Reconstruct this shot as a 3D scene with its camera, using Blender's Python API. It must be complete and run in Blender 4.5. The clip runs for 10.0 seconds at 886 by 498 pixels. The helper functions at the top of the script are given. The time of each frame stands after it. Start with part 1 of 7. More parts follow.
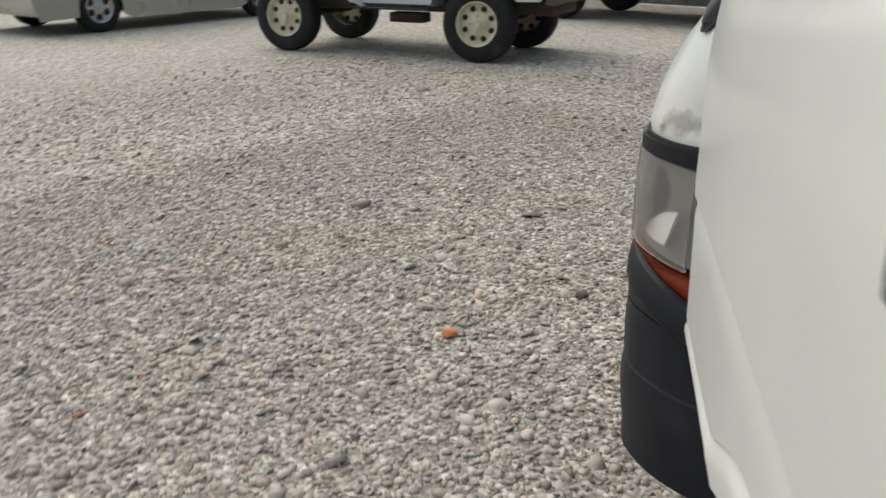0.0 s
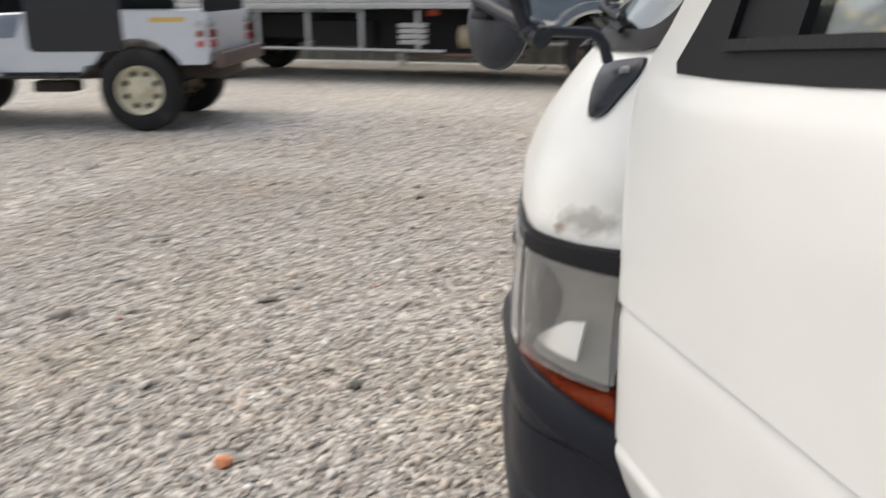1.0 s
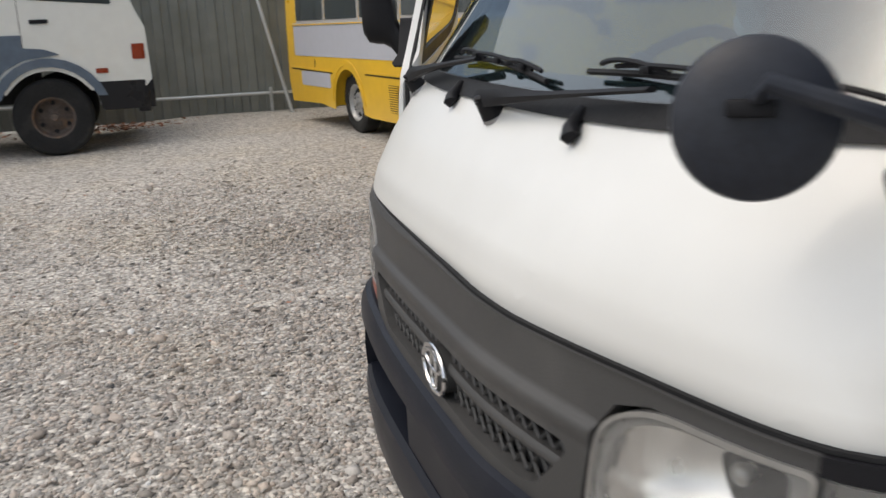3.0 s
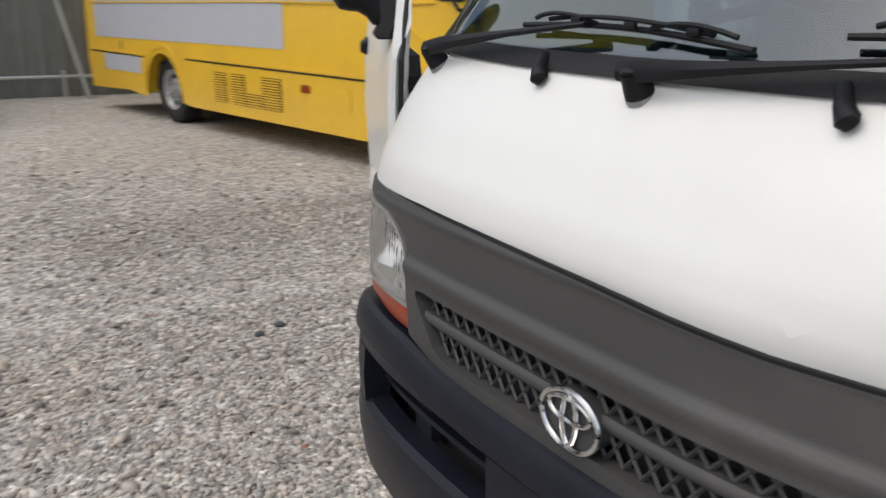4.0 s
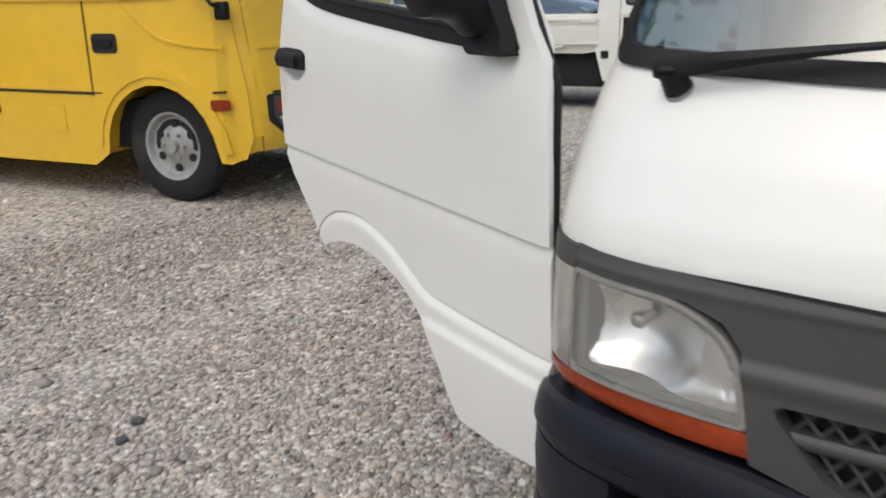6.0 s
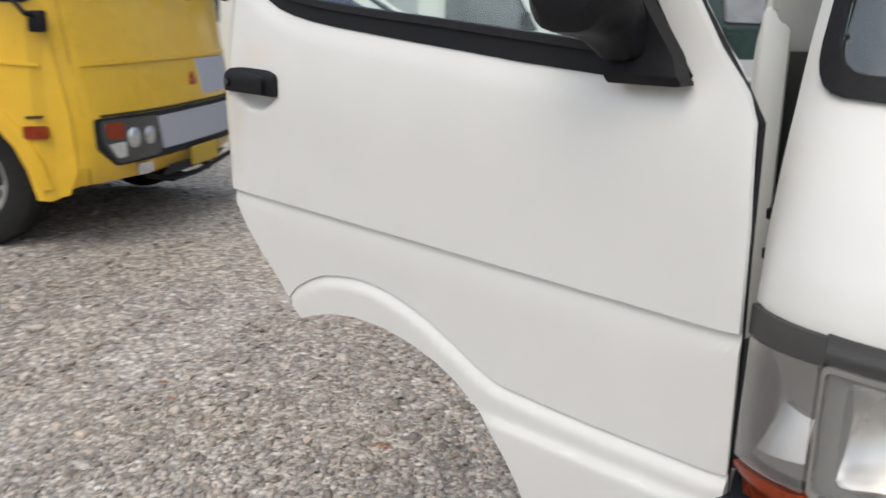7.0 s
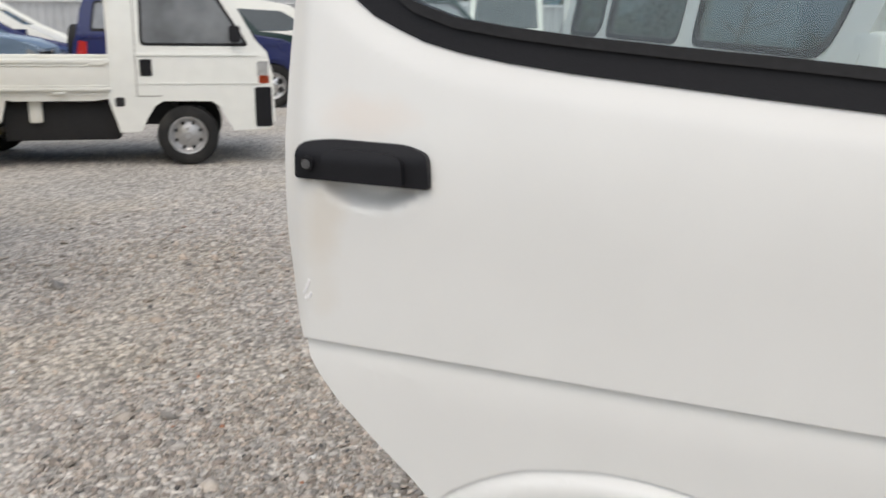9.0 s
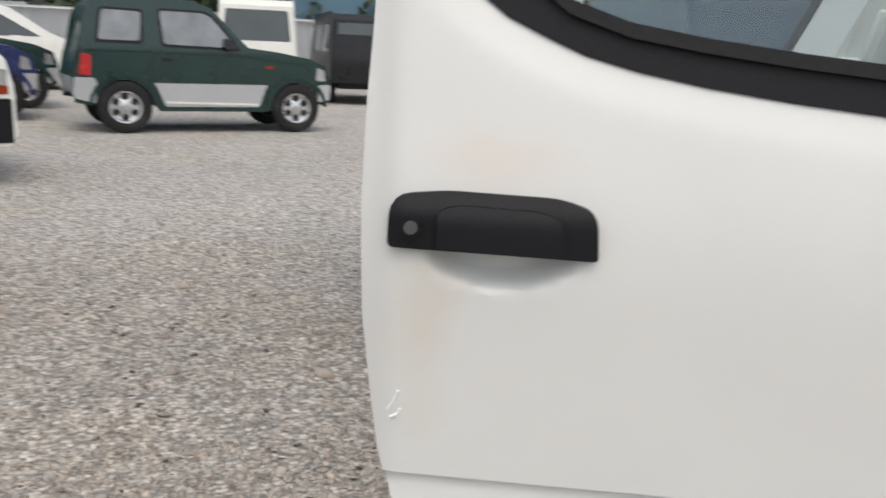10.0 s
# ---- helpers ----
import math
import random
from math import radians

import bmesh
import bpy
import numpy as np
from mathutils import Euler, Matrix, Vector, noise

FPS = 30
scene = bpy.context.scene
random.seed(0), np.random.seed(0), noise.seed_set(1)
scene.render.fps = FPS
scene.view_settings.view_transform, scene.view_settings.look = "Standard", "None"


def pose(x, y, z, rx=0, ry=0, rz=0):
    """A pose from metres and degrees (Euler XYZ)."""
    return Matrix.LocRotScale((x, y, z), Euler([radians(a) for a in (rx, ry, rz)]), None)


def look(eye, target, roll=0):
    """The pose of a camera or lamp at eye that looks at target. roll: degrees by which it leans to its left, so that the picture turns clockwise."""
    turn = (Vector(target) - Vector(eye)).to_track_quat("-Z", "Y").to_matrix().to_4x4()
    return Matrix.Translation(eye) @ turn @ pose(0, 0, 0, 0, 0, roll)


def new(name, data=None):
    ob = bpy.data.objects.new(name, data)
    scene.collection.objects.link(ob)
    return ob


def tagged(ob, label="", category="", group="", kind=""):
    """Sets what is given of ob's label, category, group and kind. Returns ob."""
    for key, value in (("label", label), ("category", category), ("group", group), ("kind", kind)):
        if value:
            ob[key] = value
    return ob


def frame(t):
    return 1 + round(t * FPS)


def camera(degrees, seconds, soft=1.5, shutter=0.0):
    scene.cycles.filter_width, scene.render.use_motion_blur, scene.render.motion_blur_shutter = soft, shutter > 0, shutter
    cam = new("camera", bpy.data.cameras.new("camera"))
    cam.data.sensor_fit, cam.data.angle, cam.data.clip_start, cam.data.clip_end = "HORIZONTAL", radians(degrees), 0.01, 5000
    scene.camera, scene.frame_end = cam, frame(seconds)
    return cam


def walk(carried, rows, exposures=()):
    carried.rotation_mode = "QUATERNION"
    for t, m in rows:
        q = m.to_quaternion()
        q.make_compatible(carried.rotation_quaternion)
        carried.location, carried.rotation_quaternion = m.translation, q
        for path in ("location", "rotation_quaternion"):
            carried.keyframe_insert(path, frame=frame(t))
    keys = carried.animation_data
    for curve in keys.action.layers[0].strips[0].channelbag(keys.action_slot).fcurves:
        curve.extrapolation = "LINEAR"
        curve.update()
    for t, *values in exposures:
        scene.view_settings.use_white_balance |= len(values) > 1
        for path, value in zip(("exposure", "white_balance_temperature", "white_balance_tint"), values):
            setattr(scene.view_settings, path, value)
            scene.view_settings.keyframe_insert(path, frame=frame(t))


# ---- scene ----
cam = camera(53.8, 10.0, shutter=0.5)
PATH = [
    (0, (-0.974, 1.944, 1.202), (0.302, 0.565, 0.517), -0.1),
    (0.5, (-0.772, 1.895, 1.222), (0.327, 0.361, 0.56), -2.7),
    (1, (-0.56, 1.847, 1.227), (0.094, 0.048, 0.649), -0.5),
    (1.5, (-0.352, 1.749, 1.229), (-0.102, -0.167, 0.712), 0.2),
    (2, (-0.17, 1.546, 1.257), (-0.118, -0.393, 0.768), 0.1),
    (2.5, (0.044, 1.401, 1.259), (-0.298, -0.504, 0.754), -0.6),
    (2.7, (0.129, 1.353, 1.272), (-0.33, -0.526, 0.764), -2.0),
    (3.8, (0.435, 0.835, 1.216), (-0.433, -0.891, 0.696), 0.8),
    (4, (0.509, 0.755, 1.214), (-0.493, -0.893, 0.684), 0.4),
    (4.5, (0.649, 0.571, 1.229), (-0.559, -0.937, 0.714), 0.8),
    (5, (0.686, 0.293, 1.236), (-0.665, -1.076, 0.685), -0.3),
    (5.5, (0.793, 0.042, 1.251), (-0.693, -1.164, 0.671), -2.4),
    (5.7, (0.834, -0.044, 1.26), (-0.682, -1.207, 0.668), -2.6),
    (6.8, (0.723, -0.66, 1.211), (-1.05, -1.448, 0.726), 1.6),
    (7, (0.707, -0.776, 1.233), (-1.109, -1.432, 0.709), 0.6),
    (7.5, (0.618, -0.955, 1.227), (-1.285, -1.362, 0.762), -0.7),
    (8, (0.45, -1.161, 1.239), (-1.463, -1.456, 0.735), 0.0),
    (8.5, (0.334, -1.396, 1.235), (-1.592, -1.502, 0.707), -0.1),
    (9, (0.251, -1.614, 1.251), (-1.684, -1.503, 0.757), 0.6),
    (9.5, (0.044, -1.764, 1.254), (-1.869, -1.384, 0.812), 0.4),
    (10, (-0.088, -1.907, 1.236), (-1.915, -1.227, 0.789), 2.5),
]
walk(cam, [(t, look(eye, target, roll)) for t, eye, target, roll in PATH], [(0, -0.06, 6480, 2), (0.5, 0.36, 6400, 6), (1, 0.33, 6450, 7), (2, 0.15, 6480, 7), (2.5, 0.0, 6400, 7), (4.5, -0.12, 6170, 7), (6.8, -0.04, 6200, 7), (8, 0.02, 6230, 7), (10, -0.05, 6230, 7)])

# ---- light ----
world = bpy.data.worlds.new("sky")
scene.world = world
world.use_nodes = True
_n = world.node_tree.nodes
_sky = _n.new("ShaderNodeTexSky")
_sky.sky_type, _sky.sun_disc = "NISHITA", False
_sky.sun_elevation, _sky.sun_rotation = radians(60), radians(98)
_sky.air_density, _sky.dust_density, _sky.ozone_density = 1.0, 6.0, 1.0
_n["Background"].inputs["Strength"].default_value = 0.13
world.node_tree.links.new(_sky.outputs[0], _n["Background"].inputs["Color"])
sun = new("sun", bpy.data.lights.new("sun", "SUN"))
sun.data.energy, sun.data.angle, sun.data.color = 1.6, radians(142), (1.0, 0.965, 0.92)
sun.matrix_world = look((0, 0, 0), (-0.46, -0.02, -0.88))


# ---- materials ----
def mat(name, color, rough=0.5, metal=0.0, vary=0.1, grain=60.0, bump=0.0, coat=0.0, spots=4.0, alpha=1.0, transmission=0.0, island=0.0, obj=0.0, dirt=None, spec=0.5):
    m = bpy.data.materials.new(name)
    m.use_nodes = True
    nt = m.node_tree
    b = nt.nodes["Principled BSDF"]
    L = nt.links.new
    b.inputs["Roughness"].default_value, b.inputs["Metallic"].default_value = rough, metal
    b.inputs["Coat Weight"].default_value = coat
    b.inputs["Specular IOR Level"].default_value = spec
    b.inputs["Coat Roughness"].default_value = 0.06
    b.inputs["Transmission Weight"].default_value = transmission
    tc = nt.nodes.new("ShaderNodeTexCoord")
    n1, n2 = nt.nodes.new("ShaderNodeTexNoise"), nt.nodes.new("ShaderNodeTexNoise")
    n1.inputs["Scale"].default_value, n2.inputs["Scale"].default_value = grain, spots
    n1.inputs["Detail"].default_value, n2.inputs["Detail"].default_value = 3, 5
    L(tc.outputs["Object"], n1.inputs["Vector"])
    L(tc.outputs["Object"], n2.inputs["Vector"])
    add = nt.nodes.new("ShaderNodeMath")
    add.operation = "ADD"
    L(n1.outputs["Fac"], add.inputs[0])
    L(n2.outputs["Fac"], add.inputs[1])
    rng = nt.nodes.new("ShaderNodeMapRange")
    rng.inputs["From Min"].default_value, rng.inputs["From Max"].default_value = 0.6, 1.4
    rng.inputs["To Min"].default_value, rng.inputs["To Max"].default_value = 1 - vary, 1 + vary
    L(add.outputs[0], rng.inputs["Value"])
    mul = nt.nodes.new("ShaderNodeVectorMath")
    mul.operation = "MULTIPLY"
    mul.inputs[0].default_value = color
    L(rng.outputs[0], mul.inputs[1])
    out = mul.outputs[0]
    if island or obj:
        src = nt.nodes.new("ShaderNodeNewGeometry").outputs["Random Per Island"] if island else nt.nodes.new("ShaderNodeObjectInfo").outputs["Random"]
        r2 = nt.nodes.new("ShaderNodeMapRange")
        amount = island or obj
        r2.inputs["To Min"].default_value, r2.inputs["To Max"].default_value = 1 - amount, 1 + amount
        L(src, r2.inputs["Value"])
        m2 = nt.nodes.new("ShaderNodeVectorMath")
        m2.operation = "MULTIPLY"
        L(out, m2.inputs[0])
        L(r2.outputs[0], m2.inputs[1])
        out = m2.outputs[0]
    if dirt:
        ramp = nt.nodes.new("ShaderNodeMapRange")
        ramp.inputs["From Min"].default_value, ramp.inputs["From Max"].default_value = 0.55, 0.75
        ramp.inputs["To Max"].default_value = dirt[3]
        L(n2.outputs["Fac"], ramp.inputs["Value"])
        mx = nt.nodes.new("ShaderNodeMix")
        mx.data_type = "RGBA"
        L(ramp.outputs[0], mx.inputs[0])
        L(out, mx.inputs[6])
        mx.inputs[7].default_value = (*dirt[:3], 1)
        out = mx.outputs[2]
    L(out, b.inputs["Base Color"])
    if bump:
        bp = nt.nodes.new("ShaderNodeBump")
        bp.inputs["Strength"].default_value, bp.inputs["Distance"].default_value = bump, 0.004
        L(n1.outputs["Fac"], bp.inputs["Height"])
        L(bp.outputs[0], b.inputs["Normal"])
    rr = nt.nodes.new("ShaderNodeMapRange")
    rr.inputs["From Min"].default_value, rr.inputs["From Max"].default_value = 0.3, 0.7
    rr.inputs["To Min"].default_value, rr.inputs["To Max"].default_value = max(rough - 0.06, 0), min(rough + 0.06, 1)
    L(n2.outputs["Fac"], rr.inputs["Value"])
    L(rr.outputs[0], b.inputs["Roughness"])
    return m


# ---- building helpers ----
def part(name, bm, material, parent=None, label="", smooth=True, kind="", sharp=35):
    bmesh.ops.recalc_face_normals(bm, faces=bm.faces)
    me = bpy.data.meshes.new(name)
    bm.to_mesh(me)
    bm.free()
    me.materials.append(material)
    if smooth:
        me.polygons.foreach_set("use_smooth", [True] * len(me.polygons))
        me.set_sharp_from_angle(angle=radians(sharp))
    ob = new(name, me)
    ob.parent = parent
    return tagged(ob, label=label, kind=kind)


def thing(name, label, category, m=None, group="", kind=""):
    ob = new(name)
    ob.empty_display_size = 0.1
    if m is not None:
        ob.matrix_world = m
    return tagged(ob, label, category, group, kind)


def box(bm, c, size, bevel=0.0, m=None, seg=2):
    out = bmesh.ops.create_cube(bm, size=1.0)["verts"]
    bmesh.ops.scale(bm, vec=size, verts=out)
    if bevel:
        edges = list({e for v in out for e in v.link_edges})
        out = list({v for v in bmesh.ops.bevel(bm, geom=edges, offset=bevel, segments=seg, affect="EDGES", profile=0.5)["verts"]} | {v for v in out if v.is_valid})
    mm = Matrix.Translation(c) @ (m or Matrix())
    bmesh.ops.transform(bm, matrix=mm, verts=out)
    return out


def cyl(bm, p0, p1, r0, r1=None, n=16, caps=True):
    p0, p1 = Vector(p0), Vector(p1)
    d = p1 - p0
    m = Matrix.Translation((p0 + p1) / 2) @ d.to_track_quat("Z", "Y").to_matrix().to_4x4()
    return bmesh.ops.create_cone(bm, cap_ends=caps, segments=n, radius1=r0, radius2=r0 if r1 is None else r1, depth=d.length, matrix=m)["verts"]


def ball(bm, c, r, scale=(1, 1, 1), n=12, m=None):
    mm = Matrix.Translation(c) @ (m or Matrix()) @ Matrix.Diagonal((*scale, 1))
    return bmesh.ops.create_uvsphere(bm, u_segments=n, v_segments=max(6, n // 2), radius=r, matrix=mm)["verts"]


def ring(bm, rows, closed=True):
    """Skins rows of points; each row a loop (closed) or a line."""
    vs = [[bm.verts.new(p) for p in row] for row in rows]
    k = len(rows[0])
    for a, b in zip(vs, vs[1:]):
        for i in range(k if closed else k - 1):
            j = (i + 1) % k
            bm.faces.new((a[i], a[j], b[j], b[i]))
    return vs


def tube(bm, pts, r, n=8):
    """A round bar along points, with capped ends."""
    pts = [Vector(p) for p in pts]
    rows = []
    for i, p in enumerate(pts):
        d = (pts[min(i + 1, len(pts) - 1)] - pts[max(i - 1, 0)]).normalized()
        q = d.to_track_quat("Z", "Y")
        rr = r[i] if isinstance(r, (list, tuple)) else r
        rows.append([p + q @ Vector((rr * math.cos(2 * math.pi * k / n), rr * math.sin(2 * math.pi * k / n), 0)) for k in range(n)])
    vs = ring(bm, rows)
    bm.faces.new(vs[0])
    bm.faces.new(vs[-1])


def lathe(bm, profile, m=None, n=32, half=None):
    """Turns (radius, height) pairs round the y axis of m."""
    m = m or Matrix()
    rows = [[m @ Vector((r * math.cos(2 * math.pi * k / n), h, r * math.sin(2 * math.pi * k / n))) for k in range(n)] for r, h in profile]
    return ring(bm, rows)


def panel(outline, place, holes=(), cuts=(), thick=0.004, disp=None):
    """A plate: an outline in two coordinates with holes, cut finely and laid onto a surface by place(u, v, off)."""
    bm = bmesh.new()
    edges = []
    for loop in (outline, *holes):
        vs = [bm.verts.new((u, v, 0)) for u, v in loop]
        edges += [bm.edges.new((vs[i], vs[(i + 1) % len(vs)])) for i in range(len(vs))]
    bmesh.ops.triangle_fill(bm, use_beauty=True, edges=edges)
    us, vs = [p[0] for p in outline], [p[1] for p in outline]
    du, dv = cuts or (0.05, 0.03)
    for axis, lo, hi, step in ((0, min(us), max(us), du), (1, min(vs), max(vs), dv)):
        k = max(1, round((hi - lo) / step))
        for i in range(1, k):
            co, no = Vector((0, 0, 0)), Vector((0, 0, 0))
            co[axis], no[axis] = lo + (hi - lo) * i / k, 1
            bmesh.ops.bisect_plane(bm, geom=bm.verts[:] + bm.edges[:] + bm.faces[:], dist=1e-6, plane_co=co, plane_no=no)
    bmesh.ops.remove_doubles(bm, verts=bm.verts, dist=1e-5)
    front = [tuple(v.co) for v in bm.verts]
    bm.verts.index_update()
    faces = [[v.index for v in f.verts] for f in bm.faces]
    border = [[v.index for v in e.verts] for e in bm.edges if e.is_boundary]
    out = bmesh.new()
    d = disp or (lambda u, v: 0.0)
    a = [out.verts.new(place(u, v, d(u, v))) for u, v, _ in front]
    b = [out.verts.new(place(u, v, d(u, v) - thick)) for u, v, _ in front]
    for f in faces:
        out.faces.new([a[i] for i in f])
        out.faces.new([b[i] for i in reversed(f)])
    for i, j in border:
        out.faces.new((a[i], a[j], b[j], b[i]))
    bm.free()
    return out


def rounded(pts, r, n=4):
    """A polygon with its corners rounded; r one radius or one for each corner."""
    out = []
    k = len(pts)
    for i, p in enumerate(pts):
        rr = r[i] if isinstance(r, (list, tuple)) else r
        p, a, b = Vector(p), Vector(pts[i - 1]), Vector(pts[(i + 1) % k])
        if rr <= 0:
            out.append(tuple(p))
            continue
        da, db = (a - p), (b - p)
        ra, rb = min(rr, da.length * 0.49), min(rr, db.length * 0.49)
        s, e = p + da.normalized() * ra, p + db.normalized() * rb
        for q in range(n + 1):
            t = q / n
            out.append(tuple(s * (1 - t) ** 2 + p * 2 * t * (1 - t) + e * t * t))
    return out


def bar(pts, w0, w1=None):
    """The outline of a strip of even width along a line."""
    w1 = w0 if w1 is None else w1
    return [(u, v + w0) for u, v in pts] + [(u, v - w1) for u, v in reversed(pts)]


# ---- the white van ----
white = mat("van_white_paint", (0.70, 0.70, 0.675), 0.35, vary=0.03, grain=9, spots=1.5, coat=0.25, dirt=(0.62, 0.58, 0.5, 0.10))
black_plastic = mat("black_plastic", (0.011, 0.011, 0.013), 0.5, vary=0.3, grain=500, bump=0.06, spots=6, spec=0.2)
rubber = mat("black_rubber", (0.013, 0.013, 0.014), 0.6, vary=0.3, grain=120, bump=0.15, spec=0.25)
navy_plastic = mat("bumper_plastic", (0.008, 0.0095, 0.016), 0.42, vary=0.25, grain=350, bump=0.2, spots=5, dirt=(0.05, 0.048, 0.046, 0.3), spec=0.26)
grey_plastic = mat("grey_plastic", (0.058, 0.057, 0.056), 0.5, vary=0.12, grain=300, bump=0.12, spots=5, dirt=(0.11, 0.105, 0.10, 0.4), spec=0.35)
# Near-black for dark parts and for sheets standing in for shade in openings.
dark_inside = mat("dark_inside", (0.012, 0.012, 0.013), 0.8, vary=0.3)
chrome = mat("chrome", (0.75, 0.75, 0.76), 0.16, metal=1.0, vary=0.05)
orange_lens = mat("orange_lens", (0.24, 0.032, 0.006), 0.3, vary=0.3, grain=90, spots=12, coat=0.12, spec=0.35)
trim_steel = mat("trim_steel", (0.35, 0.35, 0.36), 0.45, metal=0.8, vary=0.2)
wheel_steel = mat("wheel_steel", (0.45, 0.45, 0.45), 0.4, metal=0.7, vary=0.15)
tyre_rubber = mat("tyre_rubber", (0.02, 0.02, 0.02), 0.8, vary=0.4, grain=80, bump=0.3, dirt=(0.07, 0.067, 0.06, 0.45), spec=0.25)


def glass_mat(name, tint, rough=0.02, ior=1.45):
    m = bpy.data.materials.new(name)
    m.use_nodes = True
    b = m.node_tree.nodes["Principled BSDF"]
    b.inputs["Base Color"].default_value = (*tint, 1)
    b.inputs["Transmission Weight"].default_value, b.inputs["Roughness"].default_value, b.inputs["IOR"].default_value = 1.0, rough, ior
    return m


clear_glass = glass_mat("window_glass", (0.82, 0.93, 0.92))
hazy_glass = glass_mat("hazy_window_glass", (0.58, 0.66, 0.66), 0.05, 1.7)
lens_glass = glass_mat("lamp_glass", (0.95, 0.95, 0.94), 0.02)
lens_glass.node_tree.nodes["Principled BSDF"].inputs["Transmission Weight"].default_value = 0.95
milky = glass_mat("weathered_lens", (0.86, 0.85, 0.83), 0.16)
milky.node_tree.nodes["Principled BSDF"].inputs["Transmission Weight"].default_value = 0.92

T = np.linspace(0, math.pi / 2, 400)
PY, PX = 0.80 * np.sqrt(np.sin(T)), 0.35 * (1 - np.sqrt(np.cos(T)))
PA = np.concatenate([[0], np.cumsum(np.hypot(np.diff(PY), np.diff(PX)))])


def smooth(t):
    t = max(0.0, min(1.0, t))
    return t * t * (3 - 2 * t)


def arc(y):
    """The way along the nose for a distance from the middle."""
    return math.copysign(float(np.interp(abs(y), PY, PA)), y)


def nose(a, z, off=0.0):
    """A point of the van's nose: a metres round from the middle, at height z, off metres proud."""
    xc = float(np.interp(z, [0.3, 0.62, 0.70, 0.78, 0.90, 0.96, 1.04, 1.10, 1.14, 2.0], [-0.150, -0.147, -0.145, -0.145, -0.151, -0.168, -0.210, -0.253, -0.287, -0.846]))
    w = float(np.interp(z, [0.90, 0.95, 1.0, 1.05, 1.10, 1.15, 1.20, 1.25, 1.3, 2.0], [1.0, 0.979, 0.973, 0.963, 0.953, 0.941, 0.930, 0.920, 0.911, 0.84]))
    if a < 0:
        w = float(np.interp(z, [0.60, 0.75, 0.92, 0.95, 1.0, 1.05, 1.10, 1.15, 1.20, 1.3, 2.0], [0.985, 0.980, 0.975, 0.972, 0.970, 0.964, 0.958, 0.950, 0.942, 0.92, 0.84]))
    s = 1.0 if a >= 0 else -1.0
    y, d = float(np.interp(abs(a), PA, PY)), float(np.interp(abs(a), PA, PX))
    y2, d2 = float(np.interp(abs(a) + 0.004, PA, PY)), float(np.interp(abs(a) + 0.004, PA, PX))
    t = Vector((-(d2 - d), y2 - y, 0))
    if t.length < 1e-7:
        t = Vector((-1, 0, 0))
    n = Vector((t.y, -t.x, 0)).normalized()
    y = y * (1.0 - (1.0 - w) * max(0.35 * min(1.0, max(0.0, (z - 1.08) / 0.2)), min(1.0, (y - 0.62) / 0.16)))
    back = 0.0
    if a > 0:
        back, pushed = 0.145 * y ** 3, 0.050 * smooth((y - 0.12) / 0.5) + 0.03 * smooth((y - 0.70) / 0.12)
        back += (pushed - back) * float(np.interp(z, [0.90, 1.0], [1.0, 0.2]))
    return Vector((xc - d - back + n.x * off, s * (y + n.y * off), z))



van = thing("van", "white minivan with both front doors wide open, scraped front corner", "van")
AE = arc(0.778) + 0.006
AL = AE + 0.034


def end_of(s):
    """How far round the nose reaches to the door on each side."""
    return AL if s > 0 else AE



def near(path, u, v):
    """The distance from a line of points."""
    best = 9.0
    for (x0, y0), (x1, y1) in zip(path, path[1:]):
        dx, dy = x1 - x0, y1 - y0
        t = max(0.0, min(1.0, ((u - x0) * dx + (v - y0) * dy) / (dx * dx + dy * dy + 1e-12)))
        best = min(best, math.hypot(u - x0 - t * dx, v - y0 - t * dy))
    return best


def spotted(name, base, spots):
    """The van's paint with scuffs: each spot a centre, a radius, a colour and how strong it is."""
    m = base.copy()
    m.name = name
    nt = m.node_tree
    L = nt.links.new
    b = nt.nodes["Principled BSDF"]
    out = b.inputs["Base Color"].links[0].from_socket
    tc = nt.nodes.new("ShaderNodeTexCoord")
    for c, r, col, strong, grain in spots:
        n = nt.nodes.new("ShaderNodeTexNoise")
        n.inputs["Scale"].default_value, n.inputs["Detail"].default_value = grain, 8
        L(tc.outputs["Object"], n.inputs["Vector"])
        sub = nt.nodes.new("ShaderNodeVectorMath")
        sub.operation = "SUBTRACT"
        L(tc.outputs["Object"], sub.inputs[0])
        sub.inputs[1].default_value = c
        div = nt.nodes.new("ShaderNodeVectorMath")
        div.operation = "DIVIDE"
        L(sub.outputs[0], div.inputs[0])
        div.inputs[1].default_value = r
        ln = nt.nodes.new("ShaderNodeVectorMath")
        ln.operation = "LENGTH"
        L(div.outputs[0], ln.inputs[0])
        ad = nt.nodes.new("ShaderNodeMath")
        ad.operation = "MULTIPLY_ADD"
        L(n.outputs["Fac"], ad.inputs[0])
        ad.inputs[1].default_value = 1.6
        L(ln.outputs["Value"], ad.inputs[2])
        mr = nt.nodes.new("ShaderNodeMapRange")
        mr.inputs["From Min"].default_value, mr.inputs["From Max"].default_value = 1.2, 1.9
        mr.inputs["To Min"].default_value, mr.inputs["To Max"].default_value = strong, 0.0
        L(ad.outputs[0], mr.inputs["Value"])
        mx = nt.nodes.new("ShaderNodeMix")
        mx.data_type = "RGBA"
        L(mr.outputs[0], mx.inputs[0])
        L(out, mx.inputs[6])
        mx.inputs[7].default_value = (*col, 1)
        out = mx.outputs[2]
    L(out, b.inputs["Base Color"])
    return m


